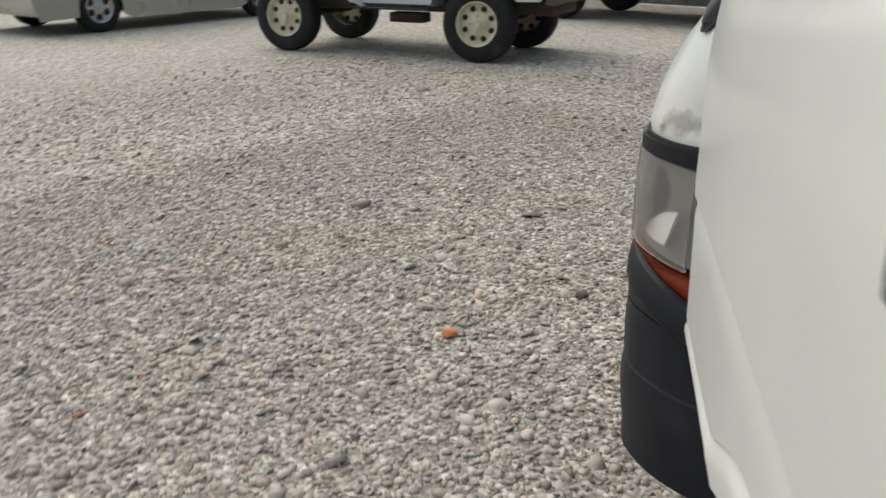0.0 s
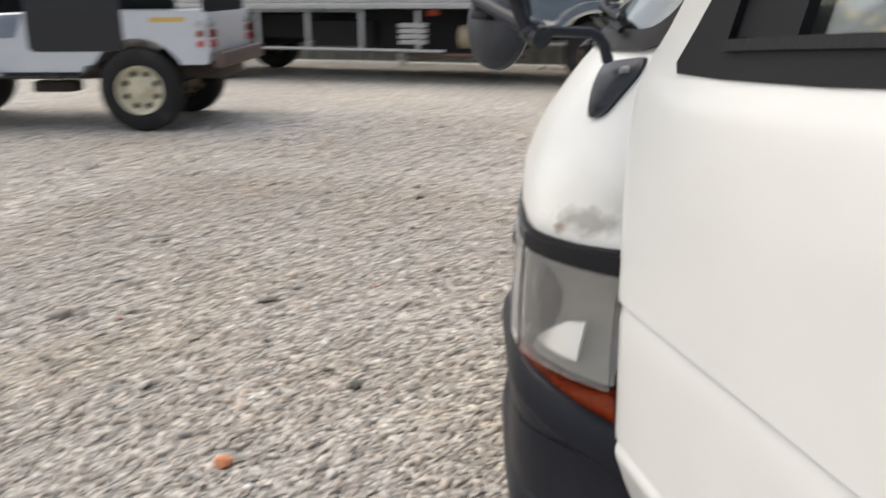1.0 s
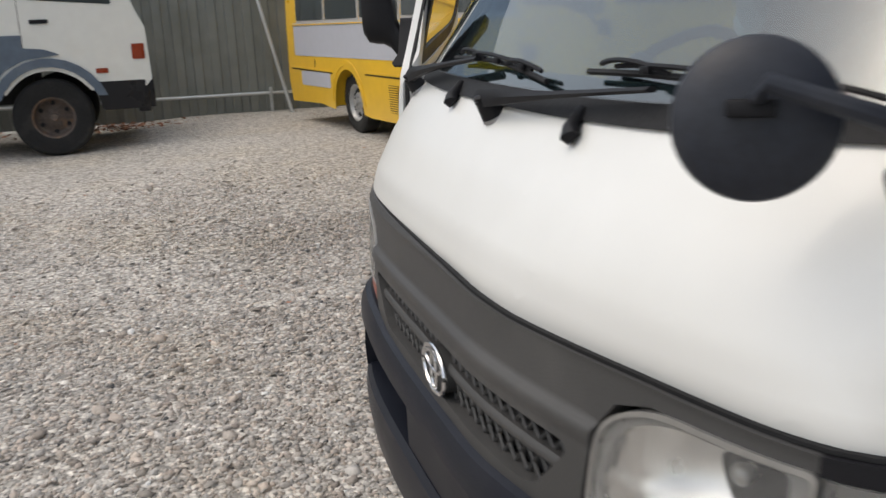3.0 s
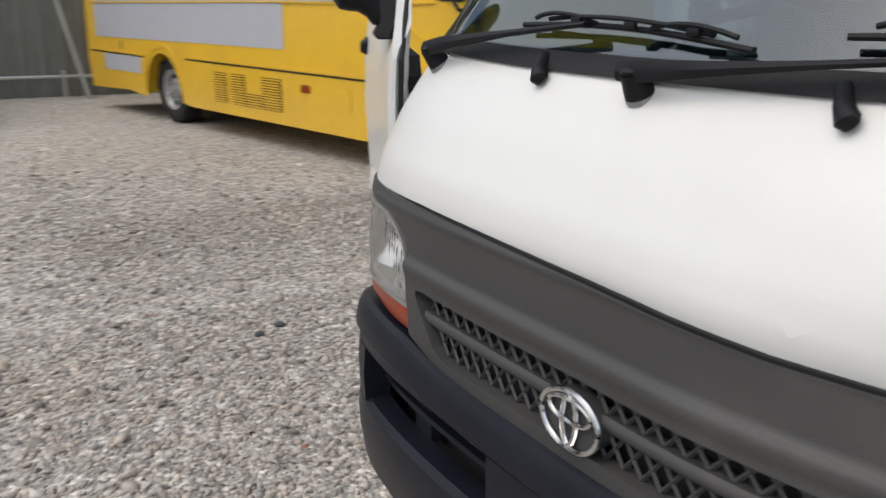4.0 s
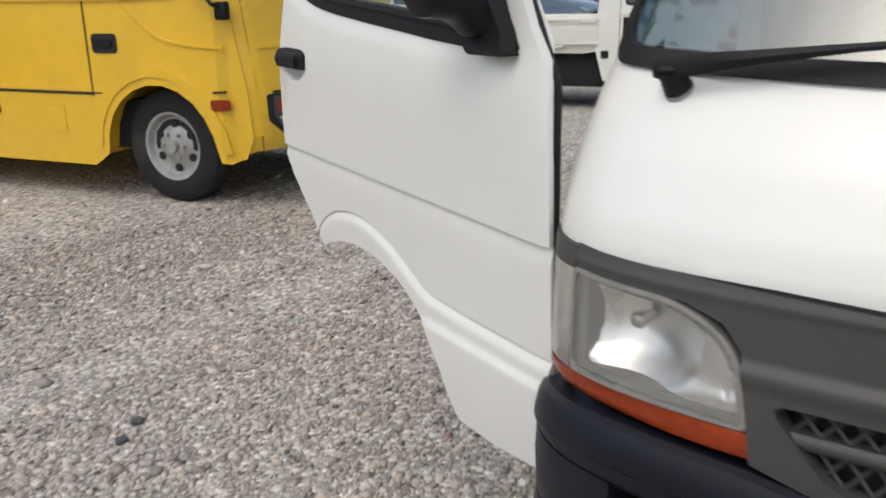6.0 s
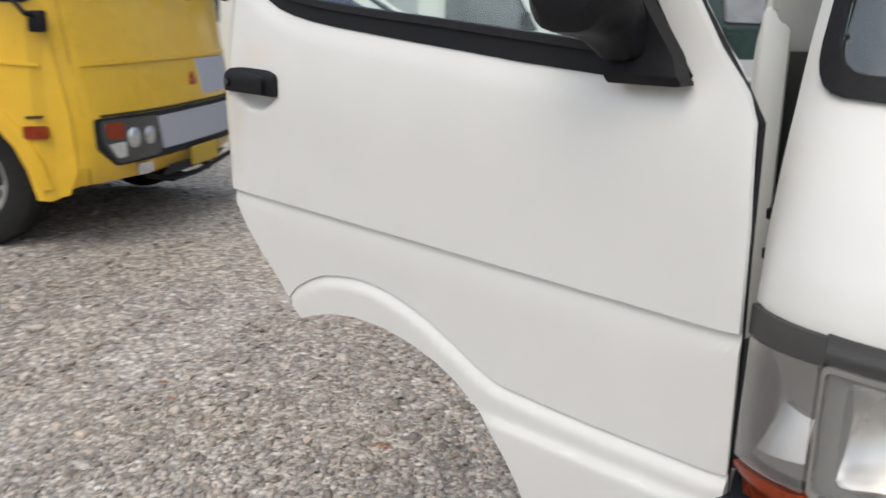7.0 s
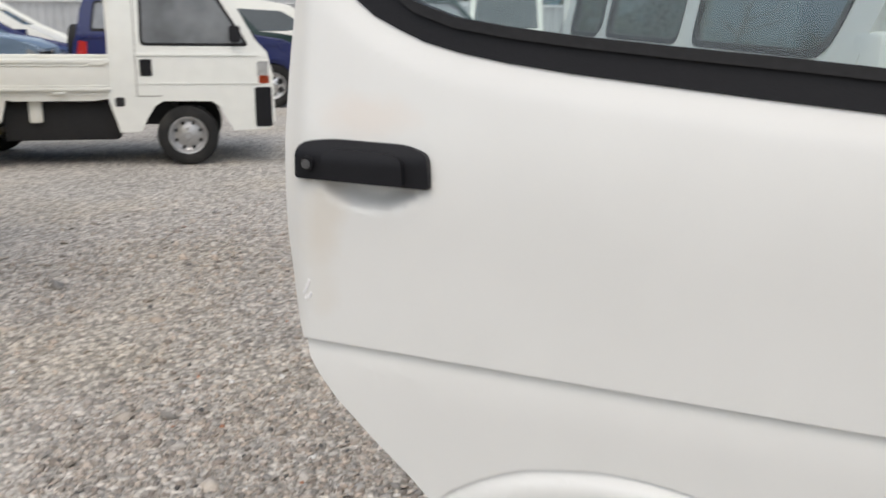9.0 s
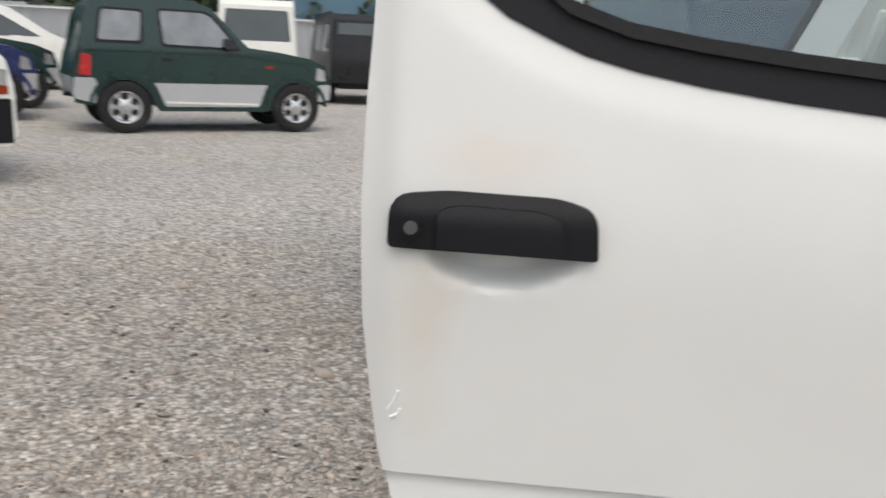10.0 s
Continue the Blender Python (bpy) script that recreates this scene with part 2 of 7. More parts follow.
# the nose, from the hood down
low = [(-AE, 0.917), (-0.8, 0.915), (-0.65, 0.915), (-0.5, 0.912), (-0.25, 0.905), (0, 0.897), (0.12, 0.892), (0.25, 0.889), (0.5, 0.894), (0.65, 0.895), (0.8, 0.897), (AL, 0.900)]
top = [(a, 1.137 + 0.016 * (abs(a) / 0.7) ** 3) for a in (0.74, 0.7, 0.6, 0.5, 0.4, 0.25, 0.1, -0.1, -0.25, -0.4, -0.5, -0.6, -0.7, -0.74)]
side_l = [(AE - 0.002, 0.98), (AE - 0.008, 1.06), (AE - 0.016, 1.13), (AE - 0.026, 1.3), (AE - 0.03, 1.7), (0.712, 1.7), (0.746, 1.3), (0.752, 1.19), (0.753, 1.168)]
side_left = [(a + AL - AE if a > 0.81 else a, z) for a, z in side_l]
hood_out = low + side_left + top + [(-a, z) for a, z in reversed(side_l)]
hood_paint = spotted("hood_paint", white, [
    # The first spot paints the scuff together with the dent's shadow.
    ((-0.360, 0.763, 0.934), (0.050, 0.05, 0.020), (0.15, 0.135, 0.115), 0.75, 45.0),
    ((-0.318, 0.748, 0.917), (0.014, 0.014, 0.012), (0.15, 0.07, 0.035), 0.85, 70.0),
    ((-0.342, 0.76, 0.96), (0.10, 0.08, 0.06), (0.50, 0.47, 0.41), 0.25, 12.0)])


def dent(a, z):
    lip = 0.010 * smooth((0.922 - z) / 0.03) if z < 0.925 else 0.0
    return -lip - 0.010 * math.exp(-((a - 0.885) / 0.05) ** 2 - ((z - 0.935) / 0.03) ** 2)


part("hood", panel(hood_out, nose, cuts=(0.024, 0.0145), thick=0.006, disp=dent), hood_paint, van, "white painted hood, scraped and dented at one corner")
GR = rounded([(-0.412, 0.784), (0.412, 0.784), (0.330, 0.692), (-0.330, 0.692)], [0.03, 0.03, 0.03, 0.03])
seam_l = arc(0.697)
HL = rounded([(0.436, 0.742), (0.452, 0.838), (0.522, 0.876), (seam_l - 0.004, 0.881), (seam_l - 0.004, 0.745)], [0.012, 0.04, 0.04, 0.01, 0.01], 5)


def garnish_relief(a, z):
    return 0.002 + 0.0025 * math.exp(-((z - 0.897) / 0.005) ** 2) + 0.011 * smooth((0.828 - z) / 0.012) - 0.004 * smooth((0.810 - z) / 0.02)


# the garnish is a band over the lamps and a frame round the grille
upper = [(-seam_l, 0.887), (-0.520, 0.881), (-0.47, 0.865), (-0.446, 0.835), (-0.430, 0.742), (-0.424, 0.699), (-0.325, 0.674), (-0.2, 0.667), (0, 0.663), (0.2, 0.667), (0.325, 0.674), (0.424, 0.699), (0.430, 0.742), (0.446, 0.827), (0.47, 0.857), (0.520, 0.873), (seam_l, 0.879)]
garn_out = upper + [(seam_l, 0.896)] + [(a, z + 0.001) for a, z in reversed(low) if abs(a) < seam_l - 0.02] + [(-seam_l, 0.918)]
garnish = part("grille_garnish", panel(garn_out, nose, [list(reversed(GR))], cuts=(0.03, 0.0045), thick=0.03, disp=garnish_relief), grey_plastic, van, "dark grey plastic grille surround")
for s in (1, -1):
    end = [(s * seam_l, 0.877 if s > 0 else 0.885), (s * end_of(s), 0.874 if s > 0 else 0.880), (s * end_of(s), 0.900 if s > 0 else 0.914), (s * seam_l, 0.896 if s > 0 else 0.9145)]
    part("corner_strip", panel(end, lambda a, z, o: nose(a, z, o), cuts=(0.02, 0.012), thick=0.02, disp=lambda a, z: 0.004), black_plastic if s > 0 else grey_plastic, van, "dark strip over the corner lamp")
# Thin dark strip added as the shade line under the hood edge.
gap_line = [(-AE, 0.920)] + [(a, z + 0.0035) for a, z in low[1:-1]] + [(AL, 0.9035)]
part("hood_seal", panel(bar(gap_line, 0.0022), nose, cuts=(0.03, 0.02), thick=0.01, disp=lambda a, z: -0.0015), rubber, van, "dark strip standing in for shade under the hood edge")
# Dark sheet stands in for the unlit space behind the grille.
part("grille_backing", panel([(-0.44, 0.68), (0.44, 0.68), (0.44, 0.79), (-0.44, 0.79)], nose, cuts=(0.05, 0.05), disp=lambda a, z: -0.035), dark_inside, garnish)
bm = panel(bar([(a, 0.742) for a in np.linspace(-0.40, 0.40, 33)], 0.0095), nose, cuts=(0.03, 0.004), thick=0.022, disp=lambda a, z: 0.004 - 60 * (z - 0.742) ** 2)
part("grille_bar", bm, grey_plastic, garnish)
bm = bmesh.new()
for z0, z1 in ((0.749, 0.785), (0.692, 0.732)):
    k = 26
    for i in range(-k, k + 1):
        for d in (-0.5, 0.5):
            a0, a1 = (i - d) * 0.0305, (i + d) * 0.0305
            lim = 0.405 if z0 > 0.74 else 0.36
            if abs(a0) < lim and abs(a1) < lim:
                tube(bm, [nose(a0, z0, -0.010), nose(a1, z1, -0.010)], 0.0032, 4)
part("grille_mesh", bm, grey_plastic, garnish, "dark plastic lattice")


def oval(bm, ca, cz, ra, rz, r, off=0.012, n=40):
    pts = [nose(ca + ra * math.cos(2 * math.pi * k / n), cz + rz * math.sin(2 * math.pi * k / n), off) for k in range(n)]
    rows = []
    for i, p in enumerate(pts):
        d = (pts[(i + 1) % n] - pts[i - 1]).normalized()
        q = d.to_track_quat("Z", "Y")
        rows.append([p + q @ Vector((r * math.cos(2 * math.pi * k / 8), r * math.sin(2 * math.pi * k / 8), 0)) for k in range(8)])
    ring(bm, rows + [rows[0]])
    bmesh.ops.remove_doubles(bm, verts=bm.verts, dist=1e-6)


bm = bmesh.new()
oval(bm, 0, 0.728, 0.054, 0.038, 0.0042)
oval(bm, 0, 0.741, 0.040, 0.015, 0.0036)
oval(bm, 0, 0.728, 0.013, 0.032, 0.0036)
badge = part("badge", bm, chrome, garnish, "chrome oval badge")
bm = panel([(0.054 * math.cos(t), 0.728 + 0.038 * math.sin(t)) for t in np.linspace(0, 2 * math.pi, 24, endpoint=False)], nose, cuts=(0.05, 0.05), disp=lambda a, z: 0.007, thick=0.02)
part("badge_plate", bm, grey_plastic, badge)

# lamps
lamp_silver = mat("lamp_reflector", (0.86, 0.85, 0.83), 0.32, metal=1.0, vary=0.22, grain=26, spots=16)
lamp_rim = mat("lamp_rim", (0.46, 0.455, 0.44), 0.32, metal=0.75, vary=0.15, grain=40)
lamp_grey = mat("lamp_housing", (0.34, 0.335, 0.32), 0.45, vary=0.15, grain=40)
for s in (1, -1):
    lamp = thing("headlamp", "", "", None)
    lamp.parent = van
    low_ = 0.016 if s > 0 else 0.0
    out = [(s * a, z - low_ * (1.0 if z < 0.8 else 0.5)) for a, z in HL]

    def bowl(a, z, s=s):
        r = math.hypot((abs(a) - 0.600) / 1.2, z - 0.818)
        return -0.072 + 0.056 * min(1.0, (r / 0.085) ** 2) + 0.006 * smooth((0.776 - z) / 0.01)

    part("reflector", panel(out, nose, cuts=(0.010, 0.010), thick=0.003, disp=bowl), lamp_silver, lamp, "silver reflector bowl")
    part("lamp_bezel", panel(out, nose, [list(reversed([(a + (0.010 if abs(a) < 0.6 else -0.022) * s, z + (0.010 if z < 0.8 else -0.008)) for a, z in out]))], cuts=(0.04, 0.03), thick=0.05, disp=lambda a, z: -0.006), lamp_grey, lamp)
    lens = part("lens", panel(out, nose, cuts=(0.0055, 0.03), thick=0.004, disp=lambda a, z: 0.004 + (0.0011 * (round(a / 0.0055) % 2) if abs(a) < 0.66 else 0)), lens_glass, lamp, "weathered clear lens")
    rim = rounded([(0.430, 0.738), (0.446, 0.840), (0.520, 0.882), (seam_l, 0.887), (seam_l, 0.738)], [0.012, 0.04, 0.04, 0.01, 0.01], 5)
    part("rim", panel([(s * a, z - low_ * (1.0 if z < 0.8 else 0.5)) for a, z in rim], nose, [list(reversed(out))], cuts=(0.03, 0.03), thick=0.015, disp=lambda a, z: 0.006), lamp_rim, lamp)
    bm = bmesh.new()
    bulb = nose(s * 0.608, 0.826, -0.038)
    ball(bm, bulb, 0.012, (0.8, 1, 1), 14)
    cyl(bm, nose(s * 0.608, 0.826, -0.068), bulb, 0.008, 0.010, 12)
    part("bulb_shield", bm, lamp_rim, lamp, "small metal bulb shield")
    corner = thing("corner_lamp", "", "", None)
    corner.parent = van
    cor = [(s * (seam_l + 0.006), 0.738 - low_), (s * (end_of(s) - 0.002), 0.730 - low_), (s * (end_of(s) - 0.002), 0.878 - low_ * 0.4), (s * (seam_l + 0.006), 0.883 - low_ * 0.5)]
    part("reflector", panel(cor, nose, cuts=(0.012, 0.012), thick=0.003, disp=lambda a, z: -0.045 + 0.03 * min(1, ((z - 0.80) / 0.075) ** 2)), lamp_grey, corner, "dull silver reflector")
    facet = [(s * (seam_l + 0.024), 0.760 - low_), (s * (end_of(s) - 0.05), 0.757 - low_), (s * (end_of(s) - 0.055), 0.806 - low_), (s * (seam_l + 0.075), 0.800 - low_), (s * (seam_l + 0.045), 0.778 - low_)]
    if s < 0:
        facet = [(-seam_l - 0.022, 0.757), (-AE + 0.035, 0.752), (-AE + 0.040, 0.810), (-seam_l - 0.030, 0.802)]
    part("bright_facet", panel(facet, nose, cuts=(0.006, 0.02), thick=0.006, disp=lambda a, z: -0.040 + 0.45 * (0.803 - z) + 0.008 * (1 - ((abs(a) - 0.80) / 0.06) ** 2)), lamp_silver, corner)
    part("lens", panel(cor, nose, cuts=(0.0045, 0.03), thick=0.004, disp=lambda a, z: 0.003 + (0.0007 * (round(a / 0.0045) % 2) if z > 0.77 else 0)), milky, corner, "milky ribbed lens")
    sig = [(s * 0.428, 0.736 - low_), (s * 0.424, 0.704 - low_), (s * 0.55, 0.704 - low_), (s * seam_l, 0.705 - low_), (s * (end_of(s) - 0.01), 0.678 - low_), (s * end_of(s), 0.672 - low_), (s * end_of(s), 0.720 - low_), (s * (seam_l + 0.02), 0.729 - low_), (s * seam_l, 0.735 - low_)]
    signal = part("turn_signal", panel(sig, nose, cuts=(0.02, 0.008), thick=0.02, disp=lambda a, z: (0.008 - 12 * (z - 0.72) ** 2) * float(np.interp(abs(a), [0.45, 0.6], [1.0, 0.2])) - 0.012 * smooth((abs(a) - 0.5) / 0.15) * smooth((0.715 - z) / 0.02)), orange_lens, van, "orange turn signal lens")

# bumper
AB = 0.99
prof = [(-0.03, 0.700), (0.006, 0.703), (0.018, 0.698), (0.026, 0.684), (0.031, 0.664), (0.032, 0.650), (0.027, 0.643), (0.026, 0.615), (0.020, 0.606), (-0.02, 0.604)]
prof_low = [(-0.02, 0.512), (0.018, 0.510), (0.028, 0.498), (0.032, 0.470), (0.030, 0.43), (0.022, 0.375), (0.0, 0.335), (-0.04, 0.33)]


def bumper_at(a, off, z):
    if a > 0:
        lift = float(np.interp(a, [0.0, 0.20, 0.33, 0.43, 0.60, 0.70, 0.80, 0.876, 0.99], [-0.020, -0.018, -0.012, 0.018, 0.028, 0.022, -0.010, -0.034, -0.045]))
        k = float(np.interp(a, [0.40, 0.62, 0.90, 0.99], [1.0, 0.25, 0.0, 0.0]))
    else:
        lift = float(np.interp(-a, [0.0, 0.20, 0.33, 0.43, 0.60, 0.75, 0.90, 0.99], [-0.020, -0.018, -0.012, 0.002, 0.007, -0.003, -0.034, -0.050]))
        k = float(np.interp(-a, [0.70, 0.86, 0.99], [1.0, 0.7, 0.0]))
    return nose(a, z if z < 0.64 else z - 0.014 + lift, ((off - 0.028) * max(k, 0.75) + 0.028 * k if off > 0 else off) + 0.002)


bumper = thing("bumper", "", "")
bumper.parent = van
steps = np.linspace(-AB, AB, 73)
for name, pr in (("upper_beam", prof), ("lower_beam", prof_low)):
    bm = bmesh.new()
    vs = ring(bm, [[bumper_at(a, o, z) for o, z in pr] for a in steps], closed=True)
    bm.faces.new(vs[0])
    bm.faces.new(vs[-1])
    part(name, bm, navy_plastic, bumper, "dark blue-black bumper plastic", sharp=25)
for s in (1, -1):
    bm = bmesh.new()
    rows = [[bumper_at(s * a, o, z) for o, z in ((-0.02, 0.61), (0.026, 0.61), (0.030, 0.56), (0.028, 0.505), (-0.02, 0.505))] for a in np.linspace(0.60, AB, 14)]
    vs = ring(bm, rows)
    bm.faces.new(vs[0])
    bm.faces.new(vs[-1])
    part("end_piece", bm, navy_plastic, bumper, sharp=25)
    bm = bmesh.new()
    rows = [[bumper_at(s * a, o, z) for o, z in ((-0.05, 0.61), (-0.022, 0.61), (-0.020, 0.505), (-0.05, 0.505))] for a in np.linspace(0.40, 0.46, 4)]
    vs = ring(bm, rows)
    bm.faces.new(vs[0])
    bm.faces.new(vs[-1])
    part("divider", bm, navy_plastic, bumper)
bm = bmesh.new()
rows = [[bumper_at(a, o, z) for o, z in ((-0.03, 0.560), (-0.012, 0.558), (-0.010, 0.550), (-0.03, 0.547))] for a in np.linspace(-0.60, 0.60, 37)]
ring(bm, rows)
part("intake_bar", bm, navy_plastic, bumper)
# Dark sheet in place of the shade inside the bumper intake.
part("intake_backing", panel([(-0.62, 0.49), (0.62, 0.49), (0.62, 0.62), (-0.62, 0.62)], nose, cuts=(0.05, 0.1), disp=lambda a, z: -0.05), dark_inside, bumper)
part("plate_holder", panel([(-0.17, 0.515), (0.17, 0.515), (0.17, 0.60), (-0.17, 0.60)], nose, cuts=(0.05, 0.05), disp=lambda a, z: 0.020), navy_plastic, bumper)
# dark sheets fill the opening behind the bumper and lamps, standing in for its shade
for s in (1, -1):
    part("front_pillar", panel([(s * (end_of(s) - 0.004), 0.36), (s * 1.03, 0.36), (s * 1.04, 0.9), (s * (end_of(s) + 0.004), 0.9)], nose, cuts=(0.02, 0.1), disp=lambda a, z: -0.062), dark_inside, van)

# windscreen, rubber seal, cowl
wt = 1.72
screen_glass = glass_mat("windscreen_glass", (0.12, 0.185, 0.205), 0.02, 2.1)


def dense(loop, step=0.06):
    out = []
    for p, q in zip(loop, loop[1:] + loop[:1]):
        k = max(1, int(math.dist(p, q) / step))
        out += [(p[0] + (q[0] - p[0]) * i / k, p[1] + (q[1] - p[1]) * i / k) for i in range(k)]
    return out


sag = lambda loop: [(a, z - 0.020 * (1 - (abs(a) / 0.8) ** 2) if z < 1.3 else z) for a, z in dense(loop)]
inner = sag(rounded([(-0.745, 1.176), (0.745, 1.176), (0.68, wt - 0.03), (-0.68, wt - 0.03)], [0.05] * 4, 5))
outer = sag(rounded([(-0.775, 1.150), (0.775, 1.150), (0.72, wt + 0.02), (-0.72, wt + 0.02)], [0.055] * 4, 5))
windscreen = thing("windscreen", "", "")
windscreen.parent = van
g = part("glass", panel(inner, nose, cuts=(0.05, 0.06), thick=0.005, disp=lambda a, z: 0.0), screen_glass, windscreen, "pale green tinted windscreen glass")
g.visible_shadow = False
part("seal", panel(outer, nose, [list(reversed(inner))], cuts=(0.04, 0.03), thick=0.015, disp=lambda a, z: 0.007), rubber, windscreen, "black rubber seal")

# wipers and washer nozzles
def wiper(pivot_a, base, head, reach, blade, rise, bend):
    w = thing("wiper", "", "")
    w.parent = van
    foot = nose(pivot_a, base, 0.0)
    crown = nose(pivot_a, head, 0.040)
    up = (crown - foot).normalized()
    bm = bmesh.new()
    cyl(bm, foot - up * 0.004, foot + up * 0.0015, 0.0202, 0.0198, 20)
    part("pivot_ring", bm, trim_steel, w, "pale metal ring")
    bm = bmesh.new()
    cyl(bm, foot + up * 0.002, crown, 0.0195, 0.0165, 20)
    ball(bm, crown, 0.0165, (1, 1, 0.4))
    part("pivot_cap", bm, black_plastic, w)
    bm = bmesh.new()
    pts = [nose(pivot_a + reach * t, head + rise * max(t, 0.0) ** bend, 0.042 - 0.010 * t) for t in (-0.05, 0.0, 0.12, 0.3, 0.55, 0.8, 1.0)]
    wid = (0.011, 0.014, 0.0125, 0.0085, 0.005, 0.004, 0.0036)
    rows = []
    for p, h in zip(pts, wid):
        rows.append([p + Vector((0.006, 0, -h)), p + Vector((0.009, 0, 0)), p + Vector((0.004, 0, h)), p + Vector((-0.006, 0, h * 0.8)), p + Vector((-0.006, 0, -h))])
    vs = ring(bm, rows)
    bm.faces.new(vs[0])
    bm.faces.new(vs[-1])
    part("arm", bm, black_plastic, w)
    a0, z0, a1, z1 = blade
    bm = bmesh.new()
    tube(bm, [nose(a0 + (a1 - a0) * t, z0 + (z1 - z0) * t + 0.01 * math.sin(math.pi * t), 0.018) for t in np.linspace(0, 1, 12)], 0.0046, 6)
    part("blade", bm, rubber, w)
    bm = bmesh.new()
    for c, h in ((0.5, 0.36), (0.22, 0.16), (0.78, 0.16)):
        tube(bm, [nose(a0 + (a1 - a0) * (c + h * u), z0 + (z1 - z0) * (c + h * u) + 0.012 + 0.010 * (1 - u * u), 0.022 + 0.014 * (1 - u * u)) for u in np.linspace(-1, 1, 9)], 0.0036, 6)
    for t in (0.3, 0.55, 0.8):
        p = nose(a0 + (a1 - a0) * t, z0 + (z1 - z0) * t + 0.014, 0.03)
        box(bm, p, (0.008, 0.02, 0.01), 0.002)
    part("blade_bridge", bm, black_plastic, w)


wiper(-0.592, 1.120, 1.147, 0.40, (-0.355, 1.192, 0.095, 1.172), 0.049, 0.75)
wiper(-0.050, 1.113, 1.142, 0.42, (0.20, 1.190, 0.66, 1.168), 0.036, 1.0)
for a0 in (-0.255, 0.235):
    bm = bmesh.new()
    dz = -0.007 if a0 > 0 else 0.0
    tube(bm, [nose(a0 - 0.022, 1.148 + dz, 0.004), nose(a0 - 0.012, 1.138 + dz, 0.011), nose(a0 - 0.002, 1.129 + dz, 0.015), nose(a0 + 0.005, 1.121 + dz, 0.013), nose(a0 + 0.007, 1.117 + dz, 0.006)], [0.010, 0.0095, 0.0115, 0.0135, 0.010], 12)
    part("washer_nozzle", bm, black_plastic, van)

# mirror bracket on the hood corner with its two mirrors
mirror_grey = mat("mirror_shell", (0.020, 0.023, 0.032), 0.42, vary=0.3, grain=120, bump=0.1, spots=10, dirt=(0.06, 0.058, 0.056, 0.35), spec=0.35)
fm = thing("fender_mirror", "", "")
fm.parent = van
tear = rounded([(0.650, 1.126), (0.743, 1.139), (0.757, 1.116), (0.752, 1.062), (0.728, 1.058), (0.684, 1.094)], [0.016, 0.012, 0.02, 0.016, 0.016, 0.03], 5)
part("bracket", panel(tear, nose, cuts=(0.008, 0.008), thick=0.02, disp=lambda a, z: 0.006 + 0.012 * smooth(near(tear + tear[:1], a, z) / 0.02)), mirror_grey, fm, "dark plastic foot")
J = Vector((-0.287, 0.758, 1.172))
B0, B1 = Vector((-0.370, 0.694, 1.130)), Vector((-0.360, 0.697, 1.167))
D = Vector((-0.203, 0.672, 1.180))
M1 = Vector((-0.263, 0.769, 1.217))
bm = bmesh.new()
tube(bm, [B0, B0.lerp(B1, 0.6), B1.lerp(J, 0.05) + Vector((0, 0, -0.004)), B1.lerp(J, 0.16), J], 0.0075, 10)
ball(bm, J, 0.018, (1, 1, 0.85))
tube(bm, [J + Vector((0.012, -0.010, 0.004)), J + Vector((-0.014, 0.012, -0.008))], 0.0145, 12)
tube(bm, [J, J + (D - J) * 0.4 + Vector((0.006, 0.012, 0.012)), D + Vector((0.012, 0.026, 0.030)), D + Vector((0.010, 0.014, 0.018))], [0.010, 0.009, 0.0075, 0.007], 10)
tube(bm, [J, J + Vector((0.010, 0.006, 0.006)), M1], 0.0095, 10)
part("stay", bm, mirror_grey, fm, "dark tubular stay")
bm = bmesh.new()
cyl(bm, nose(0.738, 1.122, 0.012), nose(0.738, 1.122, 0.0215), 0.0055, 0.0045, 12)
part("foot_screw", bm, trim_steel, fm, "small steel screw")
nrm = Vector((0.58, 0.80, 0.12)).normalized()
dm = Matrix.Translation(D) @ nrm.to_track_quat("Y", "Z").to_matrix().to_4x4()
bm = bmesh.new()
vs = lathe(bm, [(0.001, 0.006), (0.03, 0.004), (0.054, -0.002), (0.0635, -0.010), (0.0655, -0.018), (0.063, -0.022), (0.001, -0.022)], dm, 40)
disc = part("round_mirror", bm, mirror_grey, fm, "round dark mirror shell")
bm = bmesh.new()
box(bm, dm @ Vector((0.004, 0.010, 0.008)), (0.038, 0.014, 0.014), 0.003, dm.to_3x3().to_4x4())
part("clamp", bm, black_plastic, disc)
mo, mu, mn = Vector((-0.236, 0.769, 0.003)), Vector((-0.511, 0.859, 0)), Vector((0.859, 0.511, 0))
shell_out = dense(rounded([(0.0, 1.209), (0.042, 1.209), (0.050, 1.227), (0.098, 1.229), (0.136, 1.258), (0.142, 1.44), (0.0, 1.44)], [0.008, 0.004, 0.006, 0.03, 0.03, 0.03, 0.03], 5), 0.02)
part("square_mirror", panel(shell_out, lambda d, z, o=0.0: mo + mu * d + mn * o + Vector((0, 0, z)), cuts=(0.012, 0.016), thick=0.045, disp=lambda d, z: 0.004 + 0.016 * smooth(near(shell_out + shell_out[:1], d, z) / 0.03)), mirror_grey, fm, "dark rectangular mirror shell", sharp=50)


